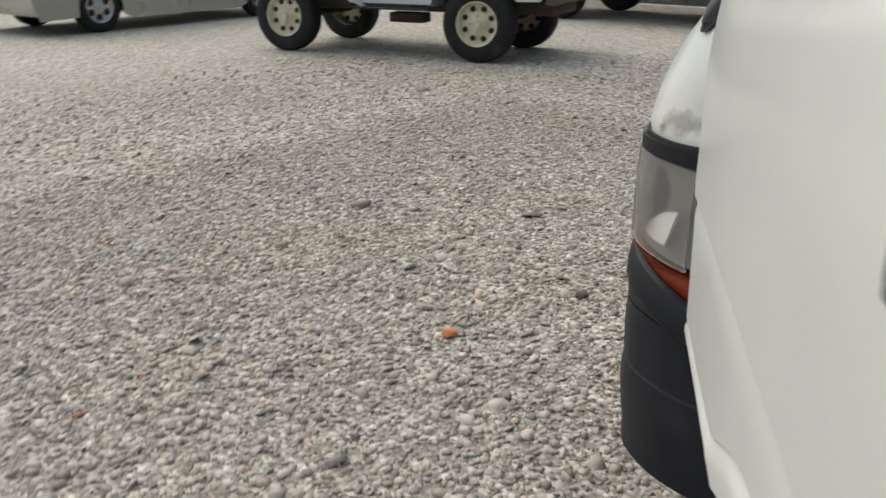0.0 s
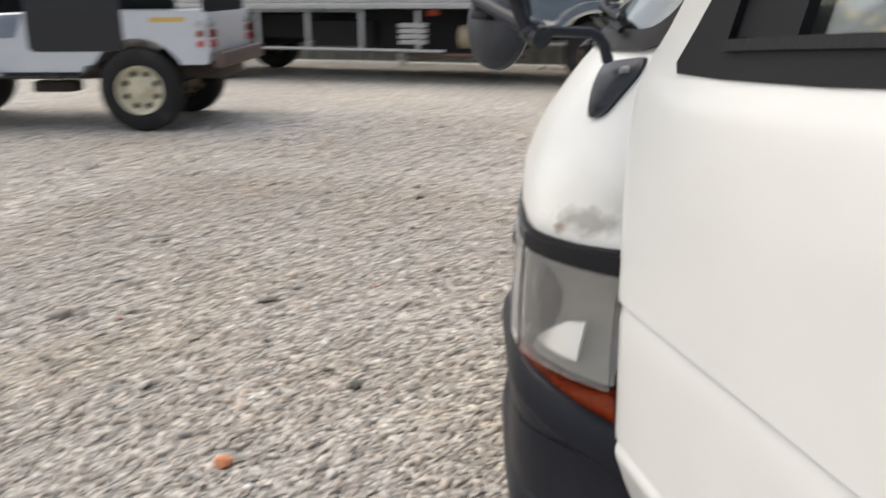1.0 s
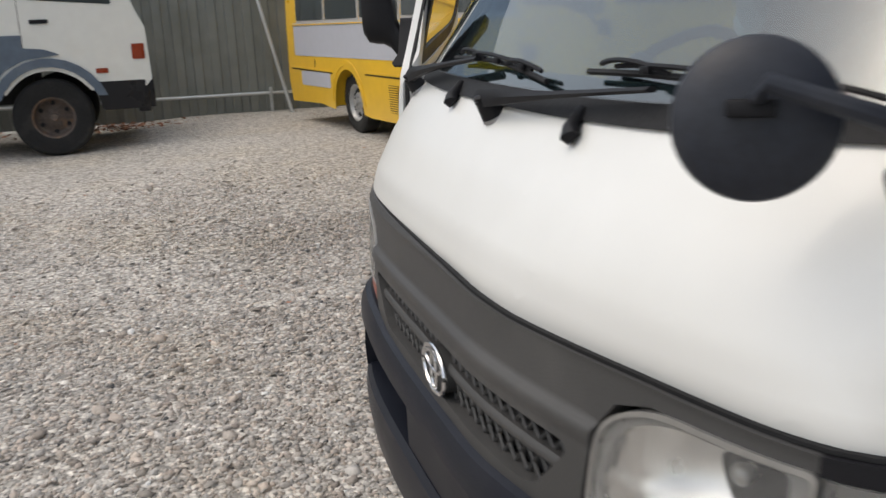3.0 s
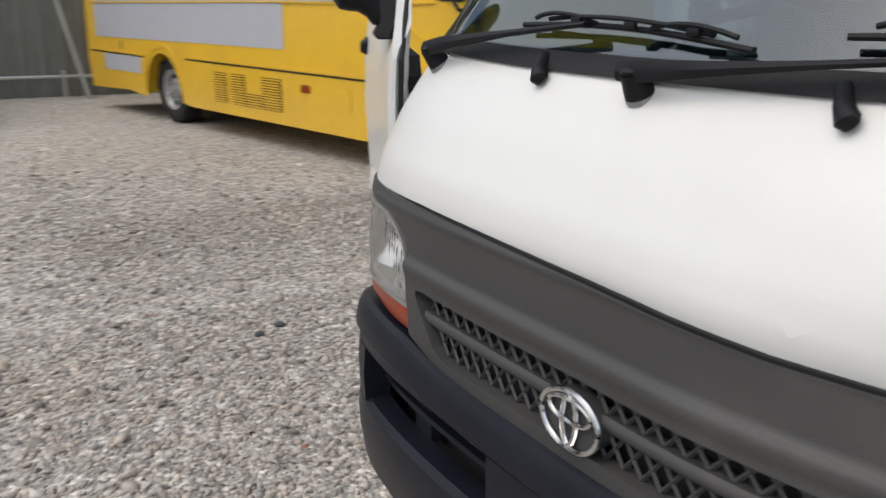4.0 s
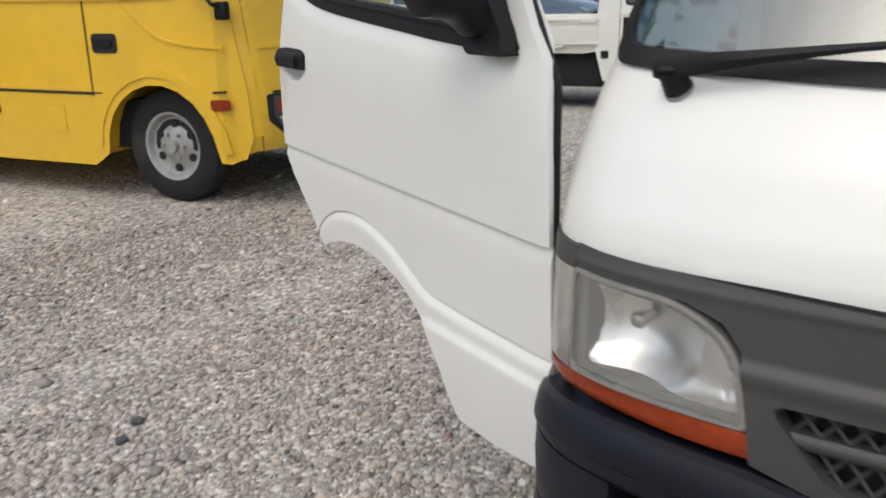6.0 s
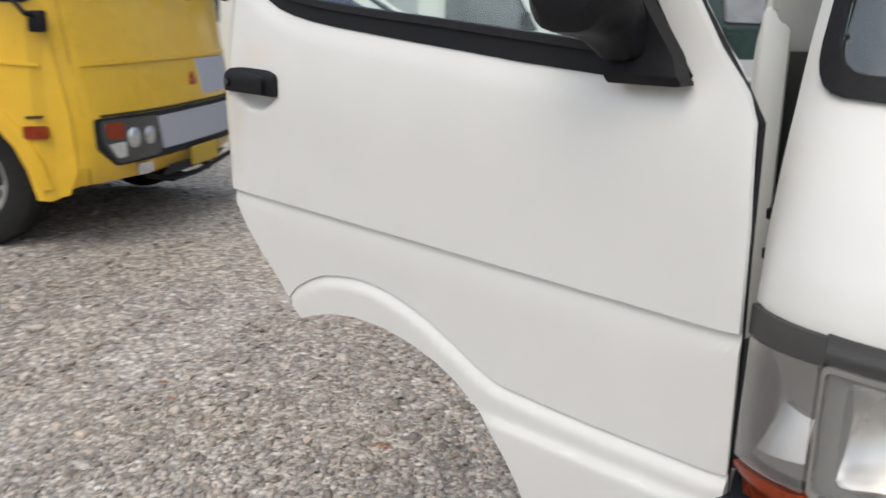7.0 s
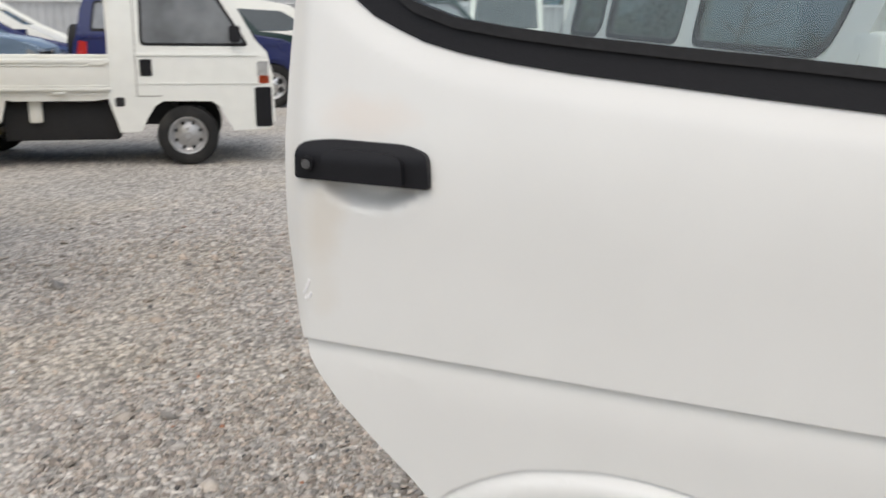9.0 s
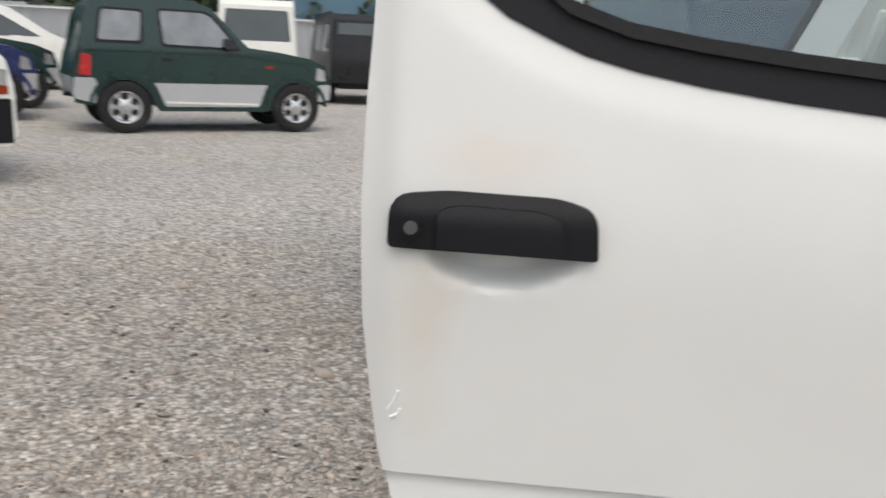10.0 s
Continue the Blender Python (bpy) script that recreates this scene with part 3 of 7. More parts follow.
# doors
DOOR = [(0.0, 0.50), (0.06, 0.492), (0.15, 0.483), (0.25, 0.483), (0.268, 0.494), (0.291, 0.528), (0.308, 0.562), (0.331, 0.596), (0.362, 0.63), (0.398, 0.657), (0.44, 0.685), (0.48, 0.703), (0.54, 0.72), (0.60, 0.729), (0.67, 0.729), (0.733, 0.72), (0.79, 0.703), (0.822, 0.689), (0.86, 0.715), (0.898, 0.748), (0.945, 0.789), (0.989, 0.831), (1.01, 0.858), (1.022, 0.879), (1.034, 0.92), (1.041, 0.963), (1.050, 1.03), (1.053, 1.12), (1.052, 1.20), (1.047, 1.30), (1.036, 1.5), (1.02, 1.74), (0.98, 1.80), (0.47, 1.80), (0.45, 1.78), (0.105, 1.253), (0.066, 1.197), (0.036, 1.163), (0.020, 1.142), (0.009, 1.119), (0.002, 1.0), (0.0, 0.875), (0.0, 0.70)]
TRIM = [(0.098, 1.1545), (0.187, 1.158), (0.27, 1.164), (0.35, 1.170), (0.45, 1.180), (0.55, 1.189), (0.65, 1.199), (0.735, 1.2075), (0.80, 1.216), (0.85, 1.225), (0.889, 1.235), (0.918, 1.247), (0.948, 1.261), (0.972, 1.279), (0.990, 1.300), (1.003, 1.34), (1.000, 1.62), (0.982, 1.70), (0.91, 1.74), (0.52, 1.74), (0.48, 1.72), (0.115, 1.195), (0.092, 1.165)]
GLASS = [(0.185, 1.193), (0.275, 1.202), (0.40, 1.213), (0.52, 1.224), (0.63, 1.233), (0.73, 1.242), (0.80, 1.250), (0.857, 1.259), (0.902, 1.274), (0.935, 1.298), (0.956, 1.34), (0.956, 1.62), (0.93, 1.69), (0.53, 1.70), (0.50, 1.68), (0.195, 1.24)]
ARCH = [(0.868, 0.718), (0.845, 0.742), (0.806, 0.765), (0.766, 0.782), (0.724, 0.791), (0.68, 0.797), (0.632, 0.797), (0.585, 0.79), (0.54, 0.779), (0.50, 0.766), (0.468, 0.750), (0.433, 0.735), (0.401, 0.718), (0.362, 0.703), (0.28, 0.698), (0.193, 0.695), (0.1, 0.694), (0.0, 0.693)]
SKIN = list(reversed(ARCH)) + [p for p in DOOR if p[0] > 0.88 or p[1] > 0.73] 
SK = 0.024


def lean(v):
    """How far the door's side falls back towards its top."""
    return -0.75 * max(0.0, min(v, 1.133) - 1.02) ** 2 - 0.17 * max(0.0, v - 1.133)


def door_relief(s, v):
    d = lean(v) - 0.005 * (1 - smooth(near(TRIM + TRIM[:1], s, v + SK * s) / 0.034)) if v > 1.05 else lean(v)
    d -= 0.0072 * smooth((0.8775 - v) / 0.003) * (1 - 0.6 * smooth((0.872 - v) / 0.02))
    d -= 0.02 * max(0.0, 0.87 - v)
    q = ((s - 0.943) / 0.066) ** 2 + ((v + SK * s - 1.092) / 0.037) ** 2
    if v + SK * s < 1.094 and q < 1:
        d -= 0.019 * smooth((1 - q) * 1.3)
    d -= 0.012 * smooth((s - 1.02) / 0.035) + 0.006 * smooth((0.02 - s) / 0.02)
    return d


def fine_panel(outline, place, holes, us, vs, thick, disp):
    """A panel with its cuts at the given places."""
    bm = bmesh.new()
    edges = []
    for loop in (outline, *holes):
        pts = [bm.verts.new((u, v, 0)) for u, v in loop]
        edges += [bm.edges.new((pts[i], pts[(i + 1) % len(pts)])) for i in range(len(pts))]
    bmesh.ops.triangle_fill(bm, use_beauty=True, edges=edges)
    for axis, values in ((0, us), (1, vs)):
        for val in values:
            co, no = Vector((0, 0, 0)), Vector((0, 0, 0))
            co[axis], no[axis] = val, 1
            bmesh.ops.bisect_plane(bm, geom=bm.verts[:] + bm.edges[:] + bm.faces[:], dist=1e-6, plane_co=co, plane_no=no)
    bm.verts.index_update()
    pts = [tuple(v.co) for v in bm.verts]
    faces = [[v.index for v in f.verts] for f in bm.faces]
    border = [[v.index for v in e.verts] for e in bm.edges if e.is_boundary]
    bm.free()
    out = bmesh.new()
    a = [out.verts.new(place(u, v, disp(u, v))) for u, v, _ in pts]
    b = [out.verts.new(place(u, v, disp(u, v) * 0.4 - thick * (0.25 + 0.75 * smooth(u / 0.06)))) for u, v, _ in pts]
    for f in faces:
        out.faces.new([a[i] for i in f])
        out.faces.new([b[i] for i in reversed(f)])
    for i, j in border:
        out.faces.new((a[i], a[j], b[j], b[i]))
    return out


def front_door(side, hx, hy, opened, drop):
    ang = radians(opened)
    u = Vector((-math.cos(ang), side * math.sin(ang), 0))
    n = Vector((math.sin(ang), side * math.cos(ang), 0))
    h = Vector((hx, side * hy, drop))
    rise = (lambda s, z: z) if side < 0 else (lambda s, z: 0.845 + 1.05 * (z - 0.8775) - 0.018 * s)
    at = lambda s, z, o=0.0: h + u * s + Vector((0, 0, rise(s, z))) + n * o
    slant = lambda s, v, o=0.0: at(s, v + SK * s, o)
    door = thing("front_door", "", "")
    door.parent = van
    door["label"] = "white front door standing open"
    tilt = lambda loop: [(s, z - SK * s) for s, z in loop]
    us = [0.012, 0.025, 0.038] + list(np.arange(0.05, 0.86, 0.05)) + list(np.arange(0.865, 1.02, 0.011)) + [1.028, 1.036, 1.044]
    vs = list(np.arange(0.52, 0.86, 0.03)) + [0.866, 0.870, 0.8735, 0.8745, 0.8755, 0.8765, 0.8775, 0.879, 0.885, 0.90, 0.93, 0.96, 0.99] + list(np.arange(1.02, 1.075, 0.0055)) + list(np.arange(1.083, 1.25, 0.0085)) + [1.4, 1.6]
    paint = white
    if side < 0:
        paint = spotted("door_paint", white, [
            (tuple(at(1.0, 1.04)), (0.03, 0.03, 0.09), (0.60, 0.52, 0.40), 0.35, 14.0),
            (tuple(at(0.95, 1.16)), (0.06, 0.06, 0.025), (0.70, 0.58, 0.48), 0.30, 16.0),
            (tuple(at(0.18, 1.145)), (0.05, 0.06, 0.010), (0.72, 0.60, 0.52), 0.35, 25.0)])
    part("door_skin", fine_panel(tilt(SKIN), slant, [tilt(list(reversed(TRIM)))], us, vs, 0.045, door_relief), paint, door, "white painted steel", sharp=28)

    def flare(s, z):
        ledge = 0.009 * smooth((0.654 - z) / 0.014) * smooth((0.40 - s) / 0.05) - 0.35 * max(0.0, 0.62 - z) ** 2
        if side > 0:
            ledge = -0.36 * max(0.0, 0.685 - z)
        return door_relief(s, z - SK * s) - 0.0045 + 0.011 * smooth(near(ARCH, s, z) / 0.022) + ledge

    low_edge = [p for p in DOOR if p[1] < 0.7305 and p[0] < 0.83 and p != (0.0, 0.70)]
    part("arch_flare", panel(ARCH + low_edge, at, cuts=(0.022, 0.007), thick=0.02, disp=flare), paint, door, "pressed wheel arch lip", sharp=40)
    part("window_trim", panel(TRIM, at, [list(reversed(GLASS))], cuts=(0.02, 0.006), thick=0.03, disp=lambda s, z: lean(z - SK * s) - 0.003), black_plastic, door, "black window surround")
    bmg = panel([(0.55 + (s - 0.55) * 1.012, 1.45 + (z - 1.45) * 1.012) for s, z in GLASS], at, cuts=(0.3, 0.2), thick=0.004, disp=lambda s, z: lean(z) - 0.022)
    gl = part("window_glass", bmg, clear_glass if side < 0 else hazy_glass, door, "greenish side glass")
    gl.visible_shadow = False
    lip = [p for p in GLASS[:10]]
    part("glass_run", panel(bar([(s, z - 0.004) for s, z in lip], 0.0055), at, cuts=(0.04, 0.05), thick=0.012, disp=lambda s, z: lean(z - SK * s) + 0.0025), rubber, door)
    # handle
    ho = rounded([(0.871, 1.086), (1.030, 1.089), (1.029, 1.128), (0.985, 1.1325), (0.90, 1.1305), (0.874, 1.122)], [0.004, 0.005, 0.016, 0.01, 0.012, 0.010], 4)
    part("handle_base", panel(ho, at, cuts=(0.012, 0.006), thick=0.03, disp=lambda s, z: door_relief(s, 1.11) + 0.013 - 0.010 * smooth((z - 1.108) / 0.026) ** 2), black_plastic, door, "black plastic handle plate")
    hl = rounded([(0.898, 1.0885), (0.992, 1.0905), (0.992, 1.120), (0.975, 1.1235), (0.915, 1.1215), (0.899, 1.116)], [0.004, 0.004, 0.008, 0.006, 0.006, 0.007], 3)
    part("handle", panel(hl, at, cuts=(0.015, 0.006), thick=0.025, disp=lambda s, z: 0.0150 - 0.006 * smooth((z - 1.106) / 0.02) ** 2), black_plastic, door, "black pull lever", sharp=60)
    bm = bmesh.new()
    cyl(bm, at(1.0115, 1.106, 0.0), at(1.0115, 1.106, 0.0125), 0.0078, n=20)
    part("key_ring", bm, black_plastic, door)
    bm = bmesh.new()
    cyl(bm, at(1.0115, 1.106, 0.0), at(1.0115, 1.106, 0.0135), 0.0052, n=16)
    box(bm, at(1.0115, 1.106, 0.0135), (0.001, 0.001, 0.006))
    part("keyhole", bm, mat("lock_metal", (0.16, 0.16, 0.16), 0.4, metal=0.7, vary=0.2), door, "worn metal lock barrel")
    # inner side and seals
    part("inner_panel", panel([(0.09, 0.56), (0.22, 0.56), (0.40, 0.74), (0.82, 0.78), (1.0, 0.95), (1.0, 1.15), (0.13, 1.12), (0.09, 1.08)], at, cuts=(0.2, 0.2), thick=0.03, disp=lambda s, z: -0.046), dark_inside, door)
    bm = bmesh.new()
    tube(bm, [at(s - 0.008, z, -0.020 + lean(z)) for s, z in ((0.012, 0.52), (0.012, 0.8), (0.018, 1.118), (0.040, 1.15), (0.112, 1.245), (0.46, 1.77))], 0.006, 6)
    part("weatherstrip", bm, rubber, door)
    if side > 0:
        part("quarter_plate", panel([(0.188, 1.196), (0.285, 1.204), (0.315, 1.41), (0.196, 1.24)], at, cuts=(0.05, 0.05), thick=0.012, disp=lambda s, z: lean(z - SK * s) - 0.010), black_plastic, door, "black corner plate of the window")
    # mirror on the corner of the window
    if side < 0:
        tri_ = rounded([(0.083, 1.1535), (0.187, 1.1535), (0.195, 1.20), (0.20, 1.245), (0.19, 1.27), (0.165, 1.27)], [0.012, 0.004, 0, 0, 0.01, 0.01], 3)
        part("mirror_base", panel(tri_, at, cuts=(0.02, 0.012), thick=0.03, disp=lambda s, z: 0.006 + 0.014 * (1 - smooth(abs(z - 1.165) / 0.022))), black_plastic, door)
        bm = bmesh.new()
        rows = []
        for o, s0, z0, w, hh in ((0.0, 0.165, 1.205, 0.026, 0.024), (0.018, 0.175, 1.225, 0.030, 0.045), (0.032, 0.185, 1.295, 0.044, 0.098), (0.05, 0.192, 1.325, 0.056, 0.118), (0.068, 0.196, 1.33, 0.060, 0.122), (0.088, 0.198, 1.33, 0.058, 0.118), (0.10, 0.198, 1.33, 0.048, 0.10)):
            rows.append([at(s0 + w * math.copysign(abs(math.cos(t)) ** 0.55, math.cos(t)), z0 + hh * math.copysign(abs(math.sin(t)) ** 0.55, math.sin(t)), o) for t in np.linspace(0, 2 * math.pi, 26, endpoint=False)])
        vv = ring(bm, rows)
        bm.faces.new(vv[0])
        bm.faces.new(vv[-1])
        part("door_mirror", bm, black_plastic, door, "black plastic mirror shell")
        bm = bmesh.new()
        for a0, b0, a1, b1 in ((1.018, 0.972, 1.022, 0.962), (1.022, 0.962, 1.026, 0.955), (1.017, 0.953, 1.024, 0.949), (1.016, 0.957, 1.019, 0.950)):
            tube(bm, [at(a0, b0, door_relief(a0, 0.93) + 0.0005), at(a1, b1, door_relief(a1, 0.93) + 0.0003)], 0.0016, 5)
        part("paint_chip", bm, mat("primer", (0.82, 0.82, 0.82), 0.7), door, "pale scratch")
    return door


front_door(-1, -0.295, 0.778, 66.3, 0.0)
front_door(1, -0.406, 0.790, 57.5, 0.0)

# the hinges of the doors
for s, hx in ((-1, -0.37), (1, -0.47)):
    for z in (0.66, 0.985):
        bm = bmesh.new()
        box(bm, (hx - 0.03, s * 0.712, z), (0.07, 0.035, 0.07), 0.008)
        cyl(bm, (hx, s * 0.728, z - 0.045), (hx, s * 0.728, z + 0.045), 0.012, n=12)
        for dz in (-0.024, 0.024):
            cyl(bm, (hx + 0.002, s * 0.752, z + dz), (hx + 0.012, s * 0.752, z + dz), 0.009, n=6)
        part("door_hinge", bm, black_plastic, van, "dark greased door hinge")

# body behind the doors
XB = -1.30
def body_side(side):
    at = lambda d, z, o=0.0: Vector((XB - d, side * (0.805 + o - 0.17 * max(0.0, z - 1.16)), z))
    out = [(0.0, 0.45), (2.76, 0.45), (2.80, 0.9), (2.74, 1.85), (-0.30, 1.85), (-0.02, 1.22), (0.0, 1.10)]
    win = []
    win.append(rounded([(0.10, 1.195), (0.88, 1.205), (0.88, 1.70), (-0.06, 1.70), (-0.10, 1.60)], [0.07, 0.05, 0.06, 0.06, 0.06], 4))
    win.append(rounded([(1.00, 1.205), (1.90, 1.215), (1.90, 1.70), (1.00, 1.70)], 0.06, 4))
    win.append(rounded([(2.02, 1.215), (2.60, 1.22), (2.56, 1.70), (2.02, 1.70)], 0.07, 4))
    part("body_side", panel(out, at, [list(reversed(w)) for w in win], cuts=(0.3, 0.06), thick=0.04), white, van, "white painted steel side")
    for w in win:
        gl = part("side_window", panel(w, at, cuts=(0.5, 0.1), thick=0.004, disp=lambda d, z: -0.008), glass_mat("dark_glass", (0.42, 0.50, 0.50), 0.02, 2.2), van, "tinted side window")
        gl.visible_shadow = False
        part("window_rubber", panel([(d, z) for d, z in w], at, [list(reversed([(d + (0.45 + (0.5 if d > 0.95 else 0) + (0.1 if d > 2 else 0) - d) * 0.04, z + (1.45 - z) * 0.07) for d, z in w]))], cuts=(0.3, 0.1), thick=0.012, disp=lambda d, z: 0.003), rubber, van)


body_side(1)
body_side(-1)
for s in (1, -1):
    bm = bmesh.new()
    box(bm, (XB + 0.03, s * 0.765, 0.85), (0.10, 0.06, 0.80), 0.015)
    box(bm, (XB + 0.14, s * 0.72, 1.5), (0.10, 0.10, 0.70), 0.015, Matrix.Rotation(radians(22), 4, "Y"))
    part("door_pillar", bm, white, van, "white door pillar")
    bm = bmesh.new()
    box(bm, (XB + 0.090, s * 0.755, 1.285), (0.012, 0.045, 0.085), 0.005, Matrix.Rotation(radians(20), 4, "Y"))
    plate = part("striker_plate", bm, white, van)
    bm = bmesh.new()
    box(bm, (XB + 0.098, s * 0.752, 1.29), (0.012, 0.016, 0.05), 0.005, Matrix.Rotation(radians(20), 4, "Y"))
    part("striker", bm, black_plastic, plate, "black latch slot")
bm = bmesh.new()
rows = [[(x, 0.70 * c, 1.85 + 0.11 * (1 - abs(c) ** 2.5) - (0.10 if x > -0.8 else 0)) for c in np.linspace(-1, 1, 15)] for x in (-0.66, -0.82, -1.4, -2.3, -3.2, -4.05)]
ring(bm, rows, closed=False)
bmesh.ops.solidify(bm, geom=bm.faces[:], thickness=0.03)
part("roof", bm, white, van)
bm = bmesh.new()
box(bm, (-4.10, 0, 1.15), (0.05, 1.58, 1.45), 0.02)
part("tailgate", bm, white, van)
bm = bmesh.new()
box(bm, (-2.40, 0, 0.50), (3.3, 1.5, 0.08), 0.02)
part("floor_pan", bm, dark_inside, van)
bm = bmesh.new()
box(bm, (-0.36, 0, 0.60), (0.16, 1.40, 0.50), 0.03)
part("front_bulkhead", bm, dark_inside, van)
dash = mat("dash_plastic", (0.10, 0.105, 0.11), 0.7, vary=0.15, grain=200, bump=0.1)
bm = bmesh.new()
rows = [[(x, y, z) for x, z in ((-0.36, 1.135), (-0.50, 1.150), (-0.62, 1.135), (-0.68, 1.06), (-0.66, 0.86), (-0.36, 0.80))] for y in np.linspace(-0.60, 0.60, 9)]
vv = ring(bm, rows)
bm.faces.new(vv[0])
bm.faces.new(vv[-1])
part("dashboard", bm, dash, van, "grey plastic dashboard")
bm = bmesh.new()
sm = Matrix.Translation((-0.72, -0.36, 1.10)) @ Matrix.Rotation(radians(-52), 4, "Y")
n = 32
rows = []
for k in range(n + 1):
    t = 2 * math.pi * k / n
    c = Vector((0, 0.19 * math.cos(t), 0.19 * math.sin(t)))
    r = c.normalized()
    rows.append([sm @ (c + r * 0.013 * math.cos(q) + Vector((0.013 * math.sin(q), 0, 0))) for q in np.linspace(0, 2 * math.pi, 8, endpoint=False)])
ring(bm, rows)
for t in (0.3, math.pi - 0.3, -math.pi / 2):
    tube(bm, [sm @ Vector((0.03, 0, 0)), sm @ Vector((0, 0.18 * math.cos(t), 0.18 * math.sin(t)))], 0.012, 6)
ball(bm, sm @ Vector((0.03, 0, 0)), 0.06, (0.5, 1, 1))
part("steering_wheel", bm, dark_inside, van)
# Added sheet, no known part: it darkens the cabin seen through the windscreen.
bm = bmesh.new()
box(bm, (-1.62, 0, 1.18), (0.03, 1.50, 1.32), 0.01)
part("partition", bm, mat("darkening_grey", (0.11, 0.12, 0.12), 0.8, vary=0.1), van, "added grey sheet that darkens the cabin")
cloth = mat("seat_cloth", (0.030, 0.030, 0.032), 0.95, vary=0.7, grain=260, bump=0.8, spots=20)
for y in (-0.46, 0.10, 0.50):
    seat = thing("front_seat", "", "")
    seat.parent = van
    bm = bmesh.new()
    box(bm, (-1.05, y, 0.86), (0.50, 0.46 if y < 0 else 0.40, 0.16), 0.05, seg=4)
    part("cushion", bm, cloth, seat, "dark woven seat cloth")
    bm = bmesh.new()
    box(bm, (-1.27, y, 1.18), (0.14, 0.46 if y < 0 else 0.40, 0.62), 0.05, Matrix.Rotation(radians(-12), 4, "Y"), seg=4)
    part("backrest", bm, cloth, seat)
    bm = bmesh.new()
    box(bm, (-1.36, y, 1.58), (0.10, 0.24, 0.18), 0.04, Matrix.Rotation(radians(-12), 4, "Y"), seg=4)
    part("headrest", bm, cloth, seat)
bm = bmesh.new()
box(bm, (-1.02, 0, 0.68), (0.62, 1.30, 0.22), 0.03)
part("seat_box", bm, dark_inside, van)


def wheel(name, parent, c, axis_y, r, width, rim_r, face, rim_mat, style, label="", seg=40, holes=1.0):
    """A wheel under a thing: tyre, rim and hub; face is +1 or -1 along the thing's y."""
    w = thing(name, label, "")
    w.parent = parent
    m = Matrix.Translation(c) @ Matrix.Diagonal((1, face, 1, 1))
    bm = bmesh.new()
    h = width / 2
    tp = [(rim_r, -h * 0.9), (rim_r + 0.25 * (r - rim_r), -h), (r - 0.035, -h * 0.98), (r - 0.008, -h * 0.8), (r, -h * 0.55), (r, h * 0.55), (r - 0.008, h * 0.8), (r - 0.035, h * 0.98), (rim_r + 0.25 * (r - rim_r), h), (rim_r + 0.004, h * 0.92), (rim_r - 0.006, h * 0.7)]
    lathe(bm, tp, m, seg)
    part("tyre", bm, tyre_rubber, w, "worn black tyre")
    bm = bmesh.new()
    dish = {"steel": 0.35, "spoke": 0.45, "dished": -0.1}[style]
    lathe(bm, [(rim_r - 0.004, -h * 0.8), (rim_r + 0.003, h * 0.9), (rim_r - 0.012, h * 0.86), (rim_r - 0.03, h * (dish + 0.1)), (rim_r * 0.72, h * dish), (rim_r * 0.5, h * (dish + 0.1)), (rim_r * 0.3, h * (dish + 0.3)), (0.002, h * (dish + 0.32))], m, seg)
    part("rim", bm, rim_mat, w)
    bm = bmesh.new()
    k = {"steel": 8, "spoke": 6, "dished": 6}[style]
    for i in range(k):
        t = 2 * math.pi * (i + 0.5) / k
        rr = rim_r * (0.70 if style != "spoke" else 0.66)
        p = Vector((rr * math.cos(t), h * (dish + 0.04), rr * math.sin(t)))
        rad = rim_r * (0.095 if style == "steel" else 0.22 if style == "spoke" else 0.11)
        cyl(bm, m @ (p - Vector((0, 0.02, 0))), m @ (p + Vector((0, 0.012, 0))), rad * holes, n=12)
        part("rim_hole", bm, dark_inside, w)
        bm = bmesh.new()
    cyl(bm, m @ Vector((0, 0, 0)), m @ Vector((0, h * (dish + 0.6), 0)), rim_r * 0.24, rim_r * 0.18, 20)
    for i in range(6 if style != "steel" else 4):
        t = 2 * math.pi * i / (6 if style != "steel" else 4)
        p = Vector((rim_r * 0.38 * math.cos(t), h * (dish + 0.3), rim_r * 0.38 * math.sin(t)))
        cyl(bm, m @ p, m @ (p + Vector((0, 0.02, 0))), 0.012, 0.010, 8)
    part("hub", bm, rim_mat, w)
    return w


for s in (1, -1):
    for x in (-0.94, -3.22):
        wheel("wheel", van, (x, s * 0.70, 0.315), 0, 0.315, 0.19, 0.19, s, wheel_steel, "steel")


# ---- parked vehicles: x ahead from the rear axle, y to the left, z up ----
def arch(cx, cz, r, z0, n=12):
    """Points over a wheel, from its front foot to its rear foot."""
    a0 = math.asin(max(-1.0, min(1.0, (z0 - cz) / r)))
    return [(cx + r * math.cos(t), cz + r * math.sin(t)) for t in np.linspace(a0, math.pi - a0, n)]


def inset(loop, d):
    out = []
    k = len(loop)
    for i in range(k):
        p, a, b = Vector(loop[i]), Vector(loop[i - 1]), Vector(loop[(i + 1) % k])
        e1, e2 = (p - a), (b - p)
        n1, n2 = Vector((-e1.y, e1.x)), Vector((-e2.y, e2.x))
        n = (n1.normalized() if n1.length else n1) + (n2.normalized() if n2.length else n2)
        n = n.normalized() if n.length > 1e-6 else n1.normalized()
        out.append((p.x + n.x * d, p.y + n.y * d))
    return out


